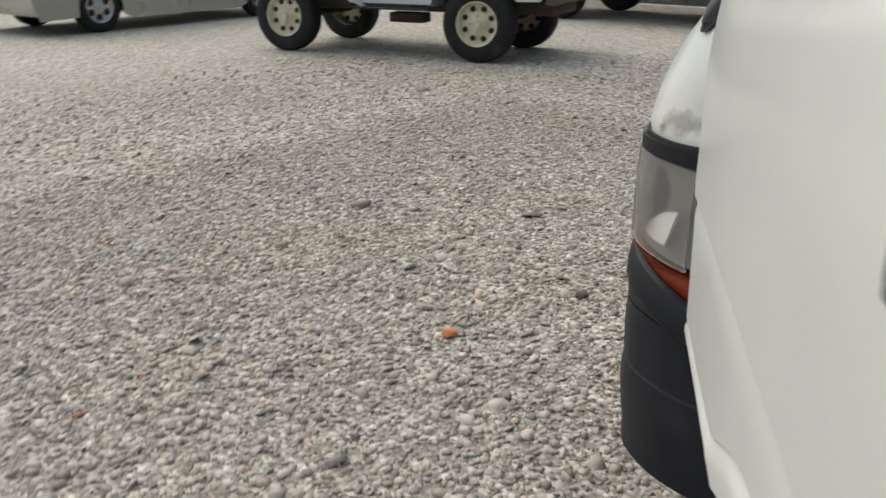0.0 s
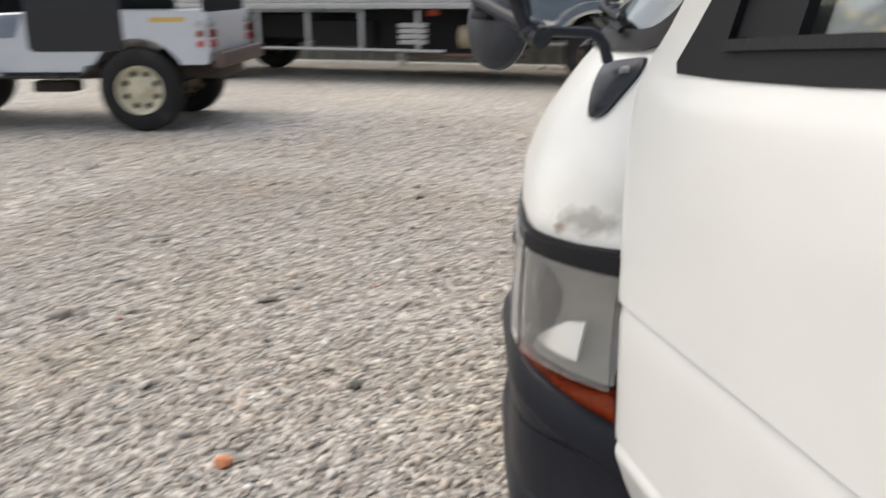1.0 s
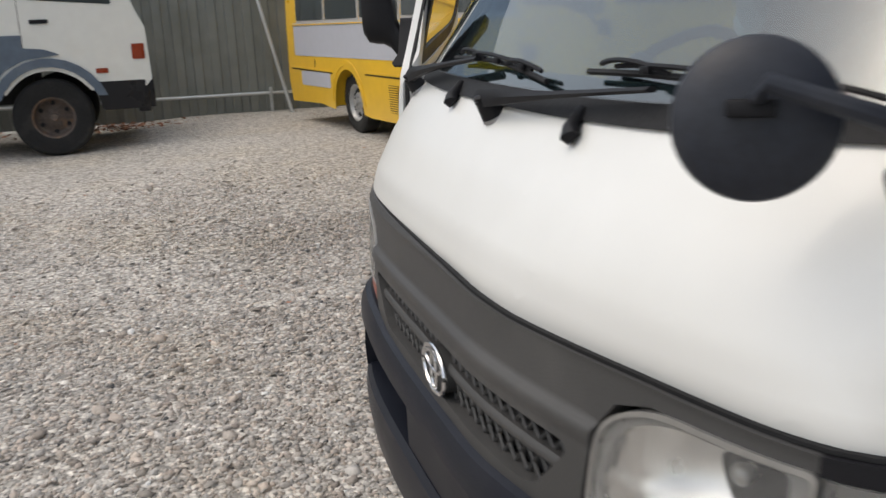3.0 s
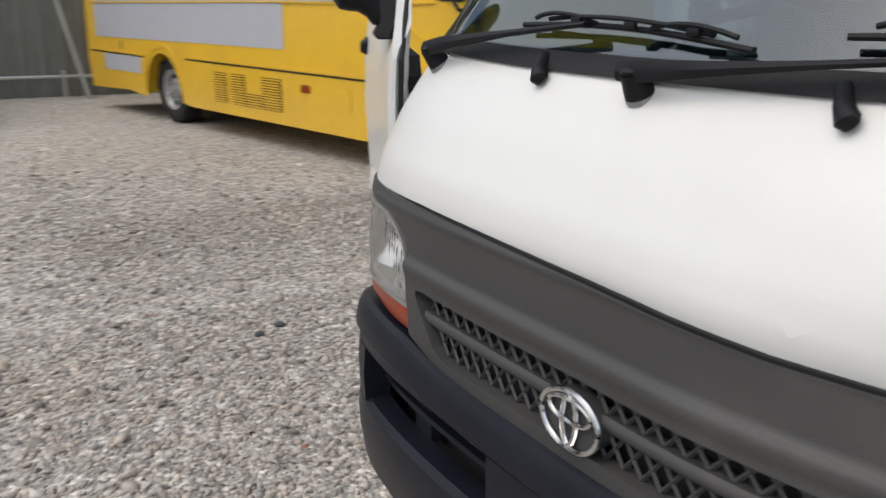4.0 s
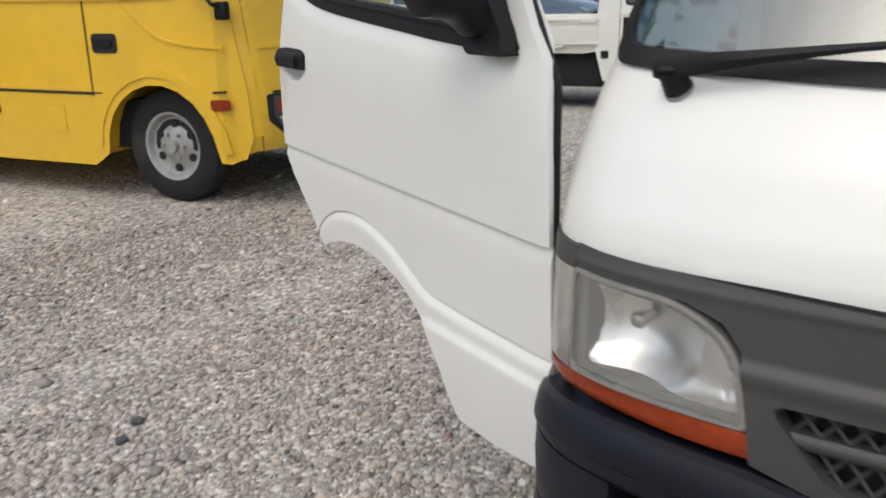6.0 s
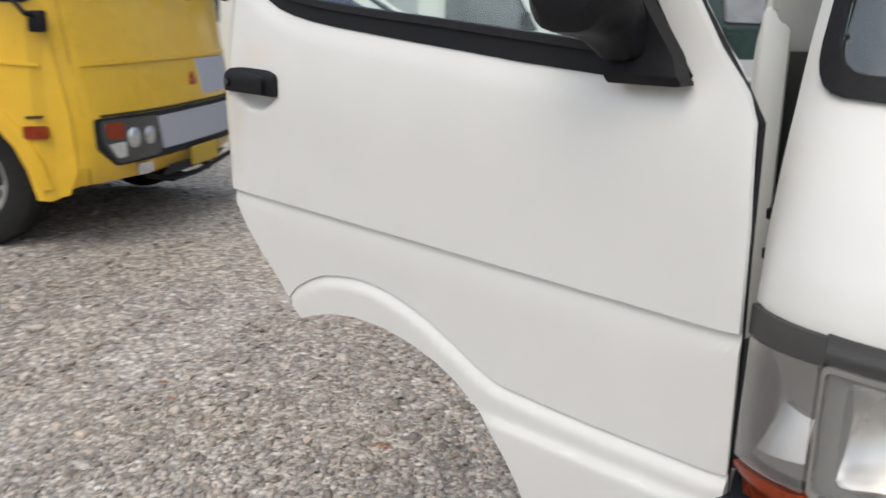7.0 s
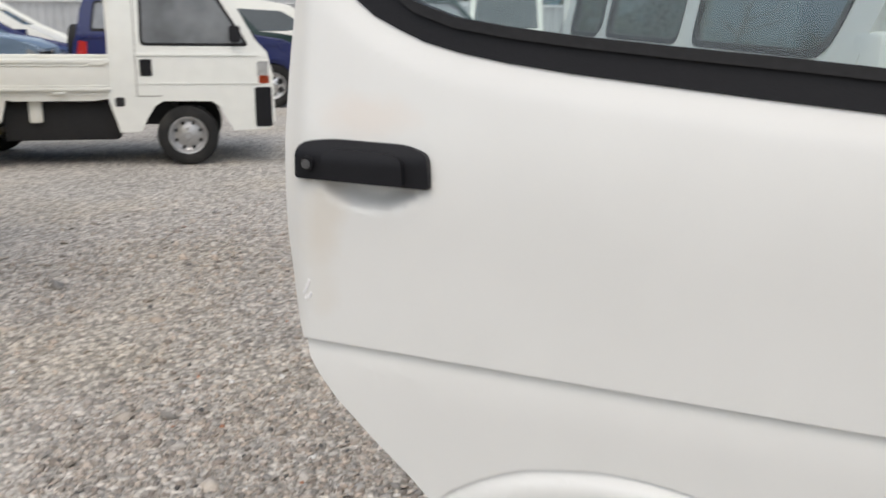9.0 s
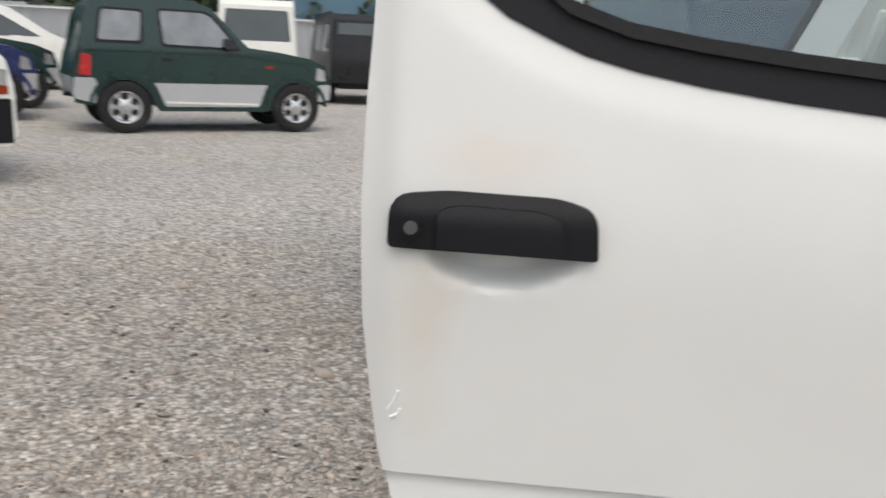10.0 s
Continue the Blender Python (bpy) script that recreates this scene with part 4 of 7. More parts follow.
def shell(loop, width, edge=0.03, cuts=()):
    """A body: a side outline (anticlockwise) swept across, its long edges rounded."""
    bm = bmesh.new()
    rows = []
    for f, d in ((-1, edge), (-1, edge * 0.3), (-1, 0), (1, 0), (1, edge * 0.3), (1, edge)):
        k = {edge: 0.0, edge * 0.3: edge * 0.3, 0: edge}[d]
        rows.append([(x, f * (width(z) - k), z) for x, z in inset(loop, d)])
    vs = ring(bm, rows)
    bm.faces.new(vs[0])
    bm.faces.new(vs[-1])
    for z in cuts:
        bmesh.ops.bisect_plane(bm, geom=bm.verts[:] + bm.edges[:] + bm.faces[:], dist=1e-5, plane_co=(0, 0, z), plane_no=(0, 0, 1))
    return bm


def parked(name, label, category, rear, front, track, near_side, group=""):
    r, f = Vector((*rear, 0)), Vector((*front, 0))
    d = (f - r).normalized()
    left = Vector((-d.y, d.x, 0))
    o = r - left * (near_side * track)
    m = Matrix(((d.x, left.x, 0, o.x), (d.y, left.y, 0, o.y), (0, 0, 1, 0), (0, 0, 0, 1)))
    t = thing(name, label, category, m, group)
    return t, (f - r).length


clear_pane = mat("see_through_pane", (0.19, 0.20, 0.21), 0.06, vary=0.25, grain=3, spots=3, coat=0.8)
car_glass = mat("car_glass", (0.045, 0.055, 0.058), 0.05, vary=0.2, spots=2, coat=0.5)
yellow = mat("bus_yellow", (0.76, 0.47, 0.030), 0.32, vary=0.06, grain=12, spots=1.2, coat=0.3, dirt=(0.42, 0.26, 0.05, 0.35))
dull_grey = mat("grey_patch", (0.42, 0.43, 0.47), 0.6, vary=0.04, grain=10, spots=2)
trim_grey = mat("grey_trim", (0.42, 0.41, 0.40), 0.5, vary=0.1)
silver = mat("silver_paint", (0.48, 0.49, 0.50), 0.32, metal=0.45, vary=0.06, spots=2, coat=0.3)
red_lens = mat("red_lens", (0.45, 0.02, 0.02), 0.25, vary=0.15, coat=0.5)
clear_lens = mat("clear_lens", (0.55, 0.56, 0.56), 0.12, metal=0.6, vary=0.3, grain=60, coat=1.0)
green_paint = mat("green_paint", (0.006, 0.028, 0.024), 0.28, vary=0.15, spots=2, coat=0.15)
mist_paint = mat("mist_blue_paint", (0.20, 0.27, 0.36), 0.3, metal=0.3, vary=0.08, spots=2, coat=0.5)
blue_paint = mat("blue_paint", (0.013, 0.020, 0.10), 0.28, vary=0.12, spots=2, coat=0.3)
kei_glass = mat("cab_glass", (0.11, 0.115, 0.12), 0.06, vary=0.5, grain=2.5, spots=2.5, coat=0.6)
dark_paint = mat("dark_paint", (0.012, 0.012, 0.014), 0.3, vary=0.2, coat=0.1, spec=0.3)
cream_rim = mat("cream_rim", (0.62, 0.57, 0.42), 0.45, vary=0.15, grain=20, dirt=(0.22, 0.15, 0.08, 0.5))
alloy = mat("alloy_rim", (0.60, 0.60, 0.60), 0.3, metal=0.8, vary=0.1)
rust_rim = mat("rusty_rim", (0.11, 0.085, 0.07), 0.75, vary=0.5, grain=30, spots=9, dirt=(0.28, 0.14, 0.05, 0.7))
old_white = mat("old_white_paint", (0.74, 0.74, 0.69), 0.45, vary=0.05, grain=8, spots=1.5, dirt=(0.55, 0.50, 0.40, 0.35))
kei_white = mat("kei_white_paint", (0.76, 0.77, 0.73), 0.35, vary=0.04, grain=9, spots=1.5, coat=0.3, dirt=(0.60, 0.56, 0.46, 0.25))
slate_paint = mat("slate_paint", (0.10, 0.13, 0.17), 0.5, vary=0.25, grain=10, spots=3, dirt=(0.30, 0.28, 0.25, 0.4))


def side_plate(parent, name, pts, w, side, material, off=0.006, thick=0.012, label="", round_=0.02, holes=(), cuts=(0.25, 0.08)):
    """A flat part on a body's side: outline in (x, z)."""
    loop = rounded(pts, round_, 3) if round_ else pts
    at = lambda x, z, o=0.0: Vector((x, side * (w(z) + off + o), z))
    return part(name, panel(loop, at, [list(reversed(rounded(h, round_, 3))) for h in holes], cuts=cuts, thick=thick), material, parent, label)


def front_plate(parent, name, pts, line, material, off=0.006, thick=0.012, label="", round_=0.02, bow=0.0, cuts=(0.12, 0.08)):
    """A part on a body's front or rear: outline in (y, z); line gives x for z."""
    zs, xs = zip(*sorted((z, x) for x, z in line))
    sign = 1 if xs[0] > 0.5 else -1
    at = lambda y, z, o=0.0: Vector((float(np.interp(z, zs, xs)) + sign * (off + o) - sign * bow * y * y, y, z))
    return part(name, panel(rounded(pts, round_, 3) if round_ else pts, at, cuts=cuts, thick=thick), material, parent, label)


def rect(x0, z0, x1, z1):
    return [(x0, z0), (x1, z0), (x1, z1), (x0, z1)]


def axle_pair(t, wb, track, r, width, rim_r, rim, style, holes=1.0, lift=0.0):
    for x in (0.0, wb):
        for s in (1, -1):
            wheel("wheel", t, (x, s * track, r + lift), 0, r, width, rim_r, s, rim, style, holes=holes)
        bm = bmesh.new()
        cyl(bm, (x, -track, r + lift), (x, track, r + lift), 0.05, n=8)
        part("axle", bm, dark_inside, t)


# the yellow bus
bus, wb = parked("bus", "yellow minibus with grey patches on its side, parked on gravel", "bus", (-1.843, -8.345), (-2.524, -4.414), 0.84, -1)
BW = lambda z: 0.985 - 0.05 * max(0.0, z - 1.3) ** 1.5 - 0.05 * max(0.0, 0.55 - z)
bus_loop = [(-1.93, 0.36), (-1.96, 0.60), (-1.94, 1.5), (-1.88, 2.3), (-1.75, 2.58), (-1.4, 2.66), (4.0, 2.66), (4.35, 2.58), (4.50, 2.2), (4.64, 1.33), (4.73, 1.0), (4.78, 0.75), (4.79, 0.50), (4.74, 0.41), (4.55, 0.39)] + [(wb + x, z) for x, z in arch(0, 0.37, 0.455, 0.385)] + [(wb - 0.55, 0.33), (0.6, 0.34)] + arch(0, 0.37, 0.455, 0.35) + [(-0.9, 0.40)]


def bus_corner(bm):
    for v in bm.verts:
        if v.co.x > 4.44:
            k = abs(v.co.y) / 1.0
            f = min(1.0, (v.co.x - 4.44) / 0.3)
            v.co.x -= ((0.16 if v.co.y < 0 else 0.24) * k ** 3 + 0.08 * max(0.0, (k - 0.89) / 0.095) ** 2) * f
            v.co.y *= 1 - 0.05 * f
    return bm


bm = shell(bus_loop, BW, 0.05, (0.5, 0.72, 1.0, 1.33, 1.7, 2.2))
for y in (-0.97, -0.955, -0.935, -0.91, -0.89, -0.8, -0.6, -0.4, -0.2, 0, 0.2, 0.4, 0.6, 0.8, 0.89, 0.91, 0.935, 0.955, 0.97):
    bmesh.ops.bisect_plane(bm, geom=bm.verts[:] + bm.edges[:] + bm.faces[:], dist=1e-5, plane_co=(0, y, 0), plane_no=(0, 1, 0))
for x in (4.45, 4.5, 4.55, 4.6, 4.65, 4.7):
    bmesh.ops.bisect_plane(bm, geom=bm.verts[:] + bm.edges[:] + bm.faces[:], dist=1e-5, plane_co=(x, 0, 0), plane_no=(1, 0, 0))
part("body", bus_corner(bm), yellow, bus, "yellow painted steel body", sharp=30)
BF = [(4.79, 0.5), (4.78, 0.75), (4.73, 1.0), (4.64, 1.33), (4.50, 2.2), (4.35, 2.58)]


def bus_front(name, pts, material, off=0.006, thick=0.012, label="", round_=0.015, parent=None):
    zs, xs = zip(*sorted((z, x) for x, z in BF))

    def at(y, z, o=0.0):
        k = abs(y) / 1.0
        x = float(np.interp(z, zs, xs))
        f = max(0.0, min(1.0, (x - 4.44) / 0.3))
        x -= ((0.16 if y < 0 else 0.24) * k ** 3 + 0.08 * max(0.0, (k - 0.89) / 0.095) ** 2) * f
        return Vector((x + off + o, y * (1 - 0.05 * f), z))
    return part(name, panel(rounded(pts, round_, 3) if round_ else pts, at, cuts=(0.08, 0.08), thick=thick), material, parent or bus, label)


def bus_side(name, pts, material, off=0.006, thick=0.012, label="", round_=0.015, holes=(), parent=None):
    """Near-side plates, with x from the front axle."""
    loop = rounded([(x + wb, z) for x, z in pts], round_, 3) if round_ else [(x + wb, z) for x, z in pts]
    at = lambda x, z, o=0.0: Vector((x, -(BW(z) * (1 - 0.05 * max(0.0, min(1.0, (x - 4.44) / 0.14))) + off + o), z))
    return part(name, panel(loop, at, cuts=(0.2 if len(pts) < 9 else 0.06, 0.08), thick=thick), material, parent or bus, label)


bus_side("side_patch", rect(-5.70, 0.895, -1.64, 1.28), dull_grey, 0.003, 0.006, "plain grey patch", 0.0)
bus_side("rear_patch", rect(-5.50, 0.545, -4.50, 0.715), dull_grey, 0.003, 0.006, "plain grey patch", 0.0)
seam_dark = mat("seam_dark", (0.05, 0.035, 0.01), 0.7)
for x0, x1 in ((-5.86, -4.42), (-3.45, -0.47)):
    bus_side("belt_seam", bar([(x0, 0.735), (x1, 0.715)], 0.008), seam_dark, 0.003, 0.006, "", 0.0)
    bus_side("belt_lip", bar([(x0, 0.757), (x1, 0.737)], 0.010), yellow, 0.010, 0.012, "", 0.0)
for cx in (0.0, -wb):
    lip = [(cx + x, z) for x, z in arch(0, 0.37, 0.50, 0.40)] + [(cx + x, z) for x, z in reversed(arch(0, 0.37, 0.452, 0.40))]
    bus_side("arch_lip", lip, yellow, 0.008, 0.02, "raised wheel arch lip", 0.0)
for x0, x1 in ((-2.87, -2.64), (-2.56, -2.30), (-2.02, -1.70)):
    vent = bus_side("vent", rect(x0, 0.385, x1, 0.655), seam_dark, 0.002, 0.006, "dark louvre opening", 0.01)
    for k in range(12):
        z = 0.398 + k * 0.0222
        bus_side("slat", bar([(x0 + 0.012, z), (x1 - 0.012, z)], 0.0062), yellow, 0.010, 0.012, "", 0.0, parent=bus)
vent = bus_side("vent", rect(-2.30, 0.385, -2.02, 0.50), seam_dark, 0.002, 0.006, "dark louvre opening", 0.0)
for k in range(5):
    z = 0.398 + k * 0.0222
    bus_side("slat", bar([(-2.29, z), (-2.03, z)], 0.0062), yellow, 0.010, 0.012, "", 0.0)
for x0, z0 in ((-1.33, 0.605), (0.455, 0.672)):
    bus_side("side_reflector", rect(x0 - 0.055, z0 - 0.03, x0 + 0.055, z0 + 0.03), orange_lens, 0.012, 0.015, "orange side marker", 0.015)
hatch = rect(-0.92, 0.47, -0.72, 0.64)
bus_side("hatch", hatch, yellow, 0.004, 0.006, "", 0.02)
bus_side("hatch_seam", hatch, seam_dark, 0.002, 0.004, "", 0.02)
bus_side("door_seam", bar([(-0.475, 1.32), (-0.465, 1.32)], 0.0, 0.62), seam_dark, 0.003, 0.005, "", 0.0)
bus_side("door_seam", bar([(-0.475, 0.72), (-0.40, 0.72)], 0.004), seam_dark, 0.003, 0.005, "", 0.0)
bus_front("corner_seam", bar([(-0.935, 0.42), (-0.935, 0.80), (-0.925, 1.30)], 0.005), seam_dark, 0.003, 0.006, "", 0.0)
bus_side("belt_seam", bar([(0.42, 0.742), (0.49, 0.745)], 0.006), seam_dark, 0.010, 0.016, "", 0.0)
bus_side("door_crease", bar([(-0.30, 1.30), (-0.20, 1.24), (-0.12, 1.17), (-0.046, 1.111), (0.03, 1.058), (0.106, 1.022), (0.263, 0.995), (0.42, 0.985), (0.50, 0.981)], 0.007), yellow, 0.008, 0.012, "", 0.0)
bus_side("handle_recess", rect(-0.43, 0.95, -0.24, 1.06), dark_inside, 0.004, 0.006, "dark handle recess", 0.03)
bus_side("door_handle", rect(-0.41, 0.985, -0.27, 1.03), black_plastic, 0.014, 0.012, "black door handle", 0.015)
bus_side("side_hatch", rect(-5.0, 0.77, -4.98, 0.86), seam_dark, 0.003, 0.005, "", 0.0)
# windows along the side
for k in range(5):
    x0 = -5.57 + k * 1.02
    frame_ = bus_side("window_frame", rect(x0, 1.262, x0 + 0.99, 2.15), trim_grey, 0.005, 0.02, "grey aluminium window frame", 0.03)
    bus_side("pane", rect(x0 + 0.03, 1.312, x0 + 0.96, 2.12), car_glass, 0.012, 0.01, "dark window glass", 0.02)
bus_side("window_lip", bar([(-5.8, 1.262), (-1.88, 1.262), (-0.22, 1.246), (0.21, 1.253)], 0.006), yellow, 0.012, 0.014, "", 0.0)
bus_side("window_rubber", [(-0.45, 1.34), (0.10, 1.315), (0.26, 1.262), (0.48, 1.255), (0.50, 1.30), (0.42, 1.6), (0.30, 2.12), (-0.47, 2.12)], rubber, 0.004, 0.012, "", 0.03)
bus_side("pane", [(-0.43, 1.38), (0.12, 1.35), (0.28, 1.295), (0.455, 1.29), (0.39, 1.6), (0.28, 2.09), (-0.44, 2.09)], car_glass, 0.008, 0.012, "dark cab window", 0.04)
# front
bus_front("front_windscreen", [(-0.93, 1.345), (0.93, 1.345), (0.88, 2.35), (-0.88, 2.35)], car_glass, 0.006, 0.015, "dark windscreen", 0.08)
bus_front("windscreen_seal", bar([(-0.95, 1.335), (0.95, 1.335)], 0.016), rubber, 0.012, 0.02, "", 0.0)
bus_front("front_crease", bar([(-0.98, 0.98), (-0.5, 0.985), (0.98, 0.985)], 0.010), yellow, 0.010, 0.014, "", 0.0)
bus_front("front_seam", bar([(-0.86, 0.735), (0.86, 0.735)], 0.007), seam_dark, 0.004, 0.006, "", 0.0)
bus_front("number_patch", [(0.10, 0.77), (0.62, 0.77), (0.62, 0.965), (0.10, 0.965)], dull_grey, 0.005, 0.006, "plain grey patch", 0.0)
bm = bmesh.new()
for dy, dz in ((0, 0.02), (-0.022, -0.014), (0.022, -0.014)):
    box(bm, (4.765, dy * 0.94, 0.86 + dz), (0.012, 0.030, 0.030), 0.003, Matrix.Rotation(radians(45), 4, "X"))
part("badge", bm, mat("badge_red", (0.35, 0.05, 0.04), 0.35, metal=0.3), bus, "small red badge of plain diamonds")
bus_front("grille_panel", [(-0.44, 0.53), (0.44, 0.53), (0.46, 0.70), (-0.46, 0.70)], dull_grey, 0.012, 0.02, "plain grey grille panel", 0.01)
bus_front("grille_gap", [(-0.80, 0.49), (0.80, 0.49), (0.90, 0.58), (0.90, 0.725), (-0.90, 0.725), (-0.90, 0.58)], dark_inside, 0.004, 0.01, "", 0.02)
for s in (1, -1):
    lamp = bus_front("headlamp", [(s * 0.47, 0.51), (s * 0.80, 0.50), (s * 0.87, 0.60), (s * 0.865, 0.715), (s * 0.48, 0.71)], mat("lamp_smoke", (0.04, 0.04, 0.04), 0.15, coat=0.4), 0.014, 0.02, "dark bezel headlamp cluster", 0.02)
    for y0, r0 in ((0.55, 0.052), (0.67, 0.056)):
        yy = s * y0
        px = 4.785 - 0.16 * y0 ** 3
        bm = bmesh.new()
        ball(bm, (px, yy * 0.94, 0.612), r0, (0.5, 1, 1.1), 16)
        part("lens", bm, clear_lens, lamp)
    bus_front("amber_lens", [(s * 0.742, 0.62), (s * 0.85, 0.625), (s * 0.852, 0.70), (s * 0.745, 0.70)], orange_lens, 0.018, 0.01, "", 0.015, lamp)
    bus_front("corner_lens", [(s * 0.742, 0.53), (s * 0.80, 0.525), (s * 0.845, 0.60), (s * 0.742, 0.605)], clear_lens, 0.018, 0.01, "", 0.015, lamp)
    bus_front("fog_lamp", [(s * 0.55, 0.425), (s * 0.66, 0.423), (s * 0.66, 0.48), (s * 0.55, 0.48)], clear_lens, 0.012, 0.01, "", 0.012)
    bm = bmesh.new()
    tube(bm, [(4.72, s * 0.25 + 0.3, 1.33), (4.70, s * 0.25 + 0.28, 1.42), (4.62, s * 0.25 - 0.15, 1.50)], 0.012, 6)
    ball(bm, (4.74, s * 0.25 + 0.3, 1.31), 0.03)
    part("wiper", bm, black_plastic, bus)
bus_front("bumper_gap", [(-0.45, 0.385), (0.2, 0.385), (0.35, 0.43), (-0.38, 0.435)], dark_inside, 0.006, 0.01, "", 0.02)
bus_front("plate_holder", [(-0.17, 0.40), (0.17, 0.40), (0.17, 0.50), (-0.17, 0.50)], mat("plate_yellow", (0.5, 0.34, 0.03), 0.5), 0.03, 0.012, "blank plate", 0.01)
bm = bmesh.new()
tube(bm, [(4.66, -0.40, 0.38), (4.76, -0.30, 0.345), (4.77, 0.0, 0.34), (4.72, 0.55, 0.36)], 0.016, 8)
tube(bm, [(4.7, -0.2, 0.36), (4.76, -0.15, 0.34)], 0.02, 6)
tube(bm, [(4.7, 0.2, 0.36), (4.76, 0.15, 0.34)], 0.02, 6)
part("under_rail", bm, black_plastic, bus)
bm = bmesh.new()
tube(bm, [(4.55, 0.85, 1.36), (4.85, 0.95, 1.32), (4.98, 1.30, 1.33), (4.98, 1.38, 1.40)], 0.018, 8)
ball(bm, (4.97, 1.40, 1.46), 0.10, (0.5, 0.8, 1))
part("mirror_arm", bm, black_plastic, bus)
bm = bmesh.new()
tube(bm, [(wb + 0.40, -1.02, 1.48), (wb + 0.44, -1.06, 1.30), (wb + 0.52, -1.06, 1.21), (wb + 0.53, -0.98, 1.19)], 0.013, 6)
box(bm, (wb + 0.53, -0.99, 1.175), (0.075, 0.05, 0.095), 0.012)
ball(bm, (wb + 0.38, -1.08, 1.36), 0.075, (0.7, 0.8, 1.0))
part("mirror_stay", bm, black_plastic, bus)
axle_pair(bus, wb, 0.80, 0.335, 0.20, 0.20, mat("bus_rim", (0.38, 0.38, 0.37), 0.4, metal=0.3, vary=0.2, grain=20, spots=6, dirt=(0.16, 0.15, 0.14, 0.6)), "spoke", 0.55, 0.073)
bm = bmesh.new()
box(bm, (1.4, 0, 0.52), (6.2, 1.7, 0.30), 0.02)
part("chassis", bm, dark_inside, bus)

# the small white pickup
kei, wb = parked("pickup_truck", "small white flatbed truck with dropside bed", "truck", (-7.548, -5.362), (-7.862, -3.488), 0.60, -1)
KW = lambda z: 0.69 - 0.10 * max(0.0, z - 0.98)
cab = [(wb - 0.55, 0.34), (wb - 0.62, 0.62), (wb - 0.60, 1.0), (wb - 0.56, 1.60), (wb - 0.50, 1.72), (wb - 0.35, 1.77), (wb + 0.10, 1.77), (wb + 0.26, 1.70), (wb + 0.59, 1.10), (wb + 0.69, 0.99), (wb + 0.735, 0.80), (wb + 0.745, 0.42), (wb + 0.70, 0.36), (wb + 0.43, 0.345), (wb + 0.38, 0.45), (wb + 0.32, 0.56), (wb + 0.23, 0.615), (wb - 0.20, 0.62), (wb - 0.29, 0.57), (wb - 0.37, 0.45), (wb - 0.42, 0.345)]
part("cab", shell(cab, KW, 0.04, (0.6, 0.98, 1.2, 1.5)), kei_white, kei, "white painted cab", sharp=30)
for s in (-1, 1):
    win = [(wb - 0.34, 1.085), (wb + 0.53, 1.085), (wb + 0.22, 1.58), (wb - 0.33, 1.62)]
    side_plate(kei, "window_rubber", [(wb - 0.365, 1.06), (wb + 0.575, 1.06), (wb + 0.235, 1.61), (wb - 0.355, 1.65)], KW, s, rubber, 0.001, 0.012, "", 0.05)
    side_plate(kei, "side_window", win, KW, s, kei_glass, 0.005, 0.01, "cab side glass", 0.04)
    side_plate(kei, "door_seam", [(wb - 0.415, 0.62), (wb - 0.409, 0.62), (wb - 0.405, 1.65), (wb - 0.411, 1.65)], KW, s, seam_dark, 0.001, 0.004, "", 0)
    side_plate(kei, "door_crease", bar([(wb - 0.41, 0.985), (wb + 0.63, 0.985)], 0.008), KW, s, kei_white, 0.007, 0.012, "", 0)
    side_plate(kei, "door_crease", bar([(wb - 0.41, 0.735), (wb + 0.66, 0.735)], 0.005), KW, s, kei_white, 0.005, 0.012, "", 0)
    side_plate(kei, "lower_seam", bar([(wb - 0.40, 0.625), (wb - 0.2, 0.625)], 0.003), KW, s, seam_dark, 0.001, 0.004, "", 0)
    side_plate(kei, "handle", rect(wb - 0.375, 0.80, wb - 0.275, 0.945), KW, s, black_plastic, 0.004, 0.01, "black door handle recess", 0.012)
    side_plate(kei, "corner_lamp", rect(wb + 0.635, 0.80, wb + 0.73, 0.93), KW, s, clear_lens, 0.004, 0.012, "", 0.01)
    side_plate(kei, "amber_lens", rect(wb + 0.645, 0.735, wb + 0.735, 0.805), KW, s, orange_lens, 0.005, 0.012, "", 0.01)
    side_plate(kei, "front_bumper_end", rect(wb + 0.605, 0.345, wb + 0.755, 0.70), KW, s, black_plastic, 0.006, 0.02, "black bumper corner", 0.02)
    side_plate(kei, "fuel_cap", rect(wb - 0.60, 0.535, wb - 0.52, 0.615), KW, s, dark_inside, 0.004, 0.008, "", 0.02)
    side_plate(kei, "mirror", rect(wb + 0.40, 1.10, wb + 0.50, 1.24), KW, s, black_plastic, 0.07, 0.05, "black mirror", 0.03)
front_plate(kei, "windscreen", [(-0.58, 1.12), (0.58, 1.12), (0.50, 1.64), (-0.50, 1.64)], [(wb + 0.60, 1.10), (wb + 0.26, 1.70)], car_glass, 0.006, 0.012, "cab windscreen", 0.05)
front_plate(kei, "front_bumper", rect(-0.68, 0.38, 0.68, 0.66), [(wb + 0.735, 0.80), (wb + 0.745, 0.30)], black_plastic, 0.02, 0.03, "black front bumper", 0.03)
for s in (1, -1):
    front_plate(kei, "headlamp", [(s * 0.40, 0.76), (s * 0.64, 0.76), (s * 0.64, 0.90), (s * 0.40, 0.90)], [(wb + 0.735, 0.80), (wb + 0.71, 0.95)], clear_lens, 0.006, 0.012, "", 0.02)
    bm = bmesh.new()
    tube(bm, [(wb + 0.62, s * 0.3, 1.10), (wb + 0.64, s * 0.3, 1.12), (wb + 0.58, s * 0.3 - 0.2, 1.2)], 0.008, 6)
    part("wiper", bm, black_plastic, kei)
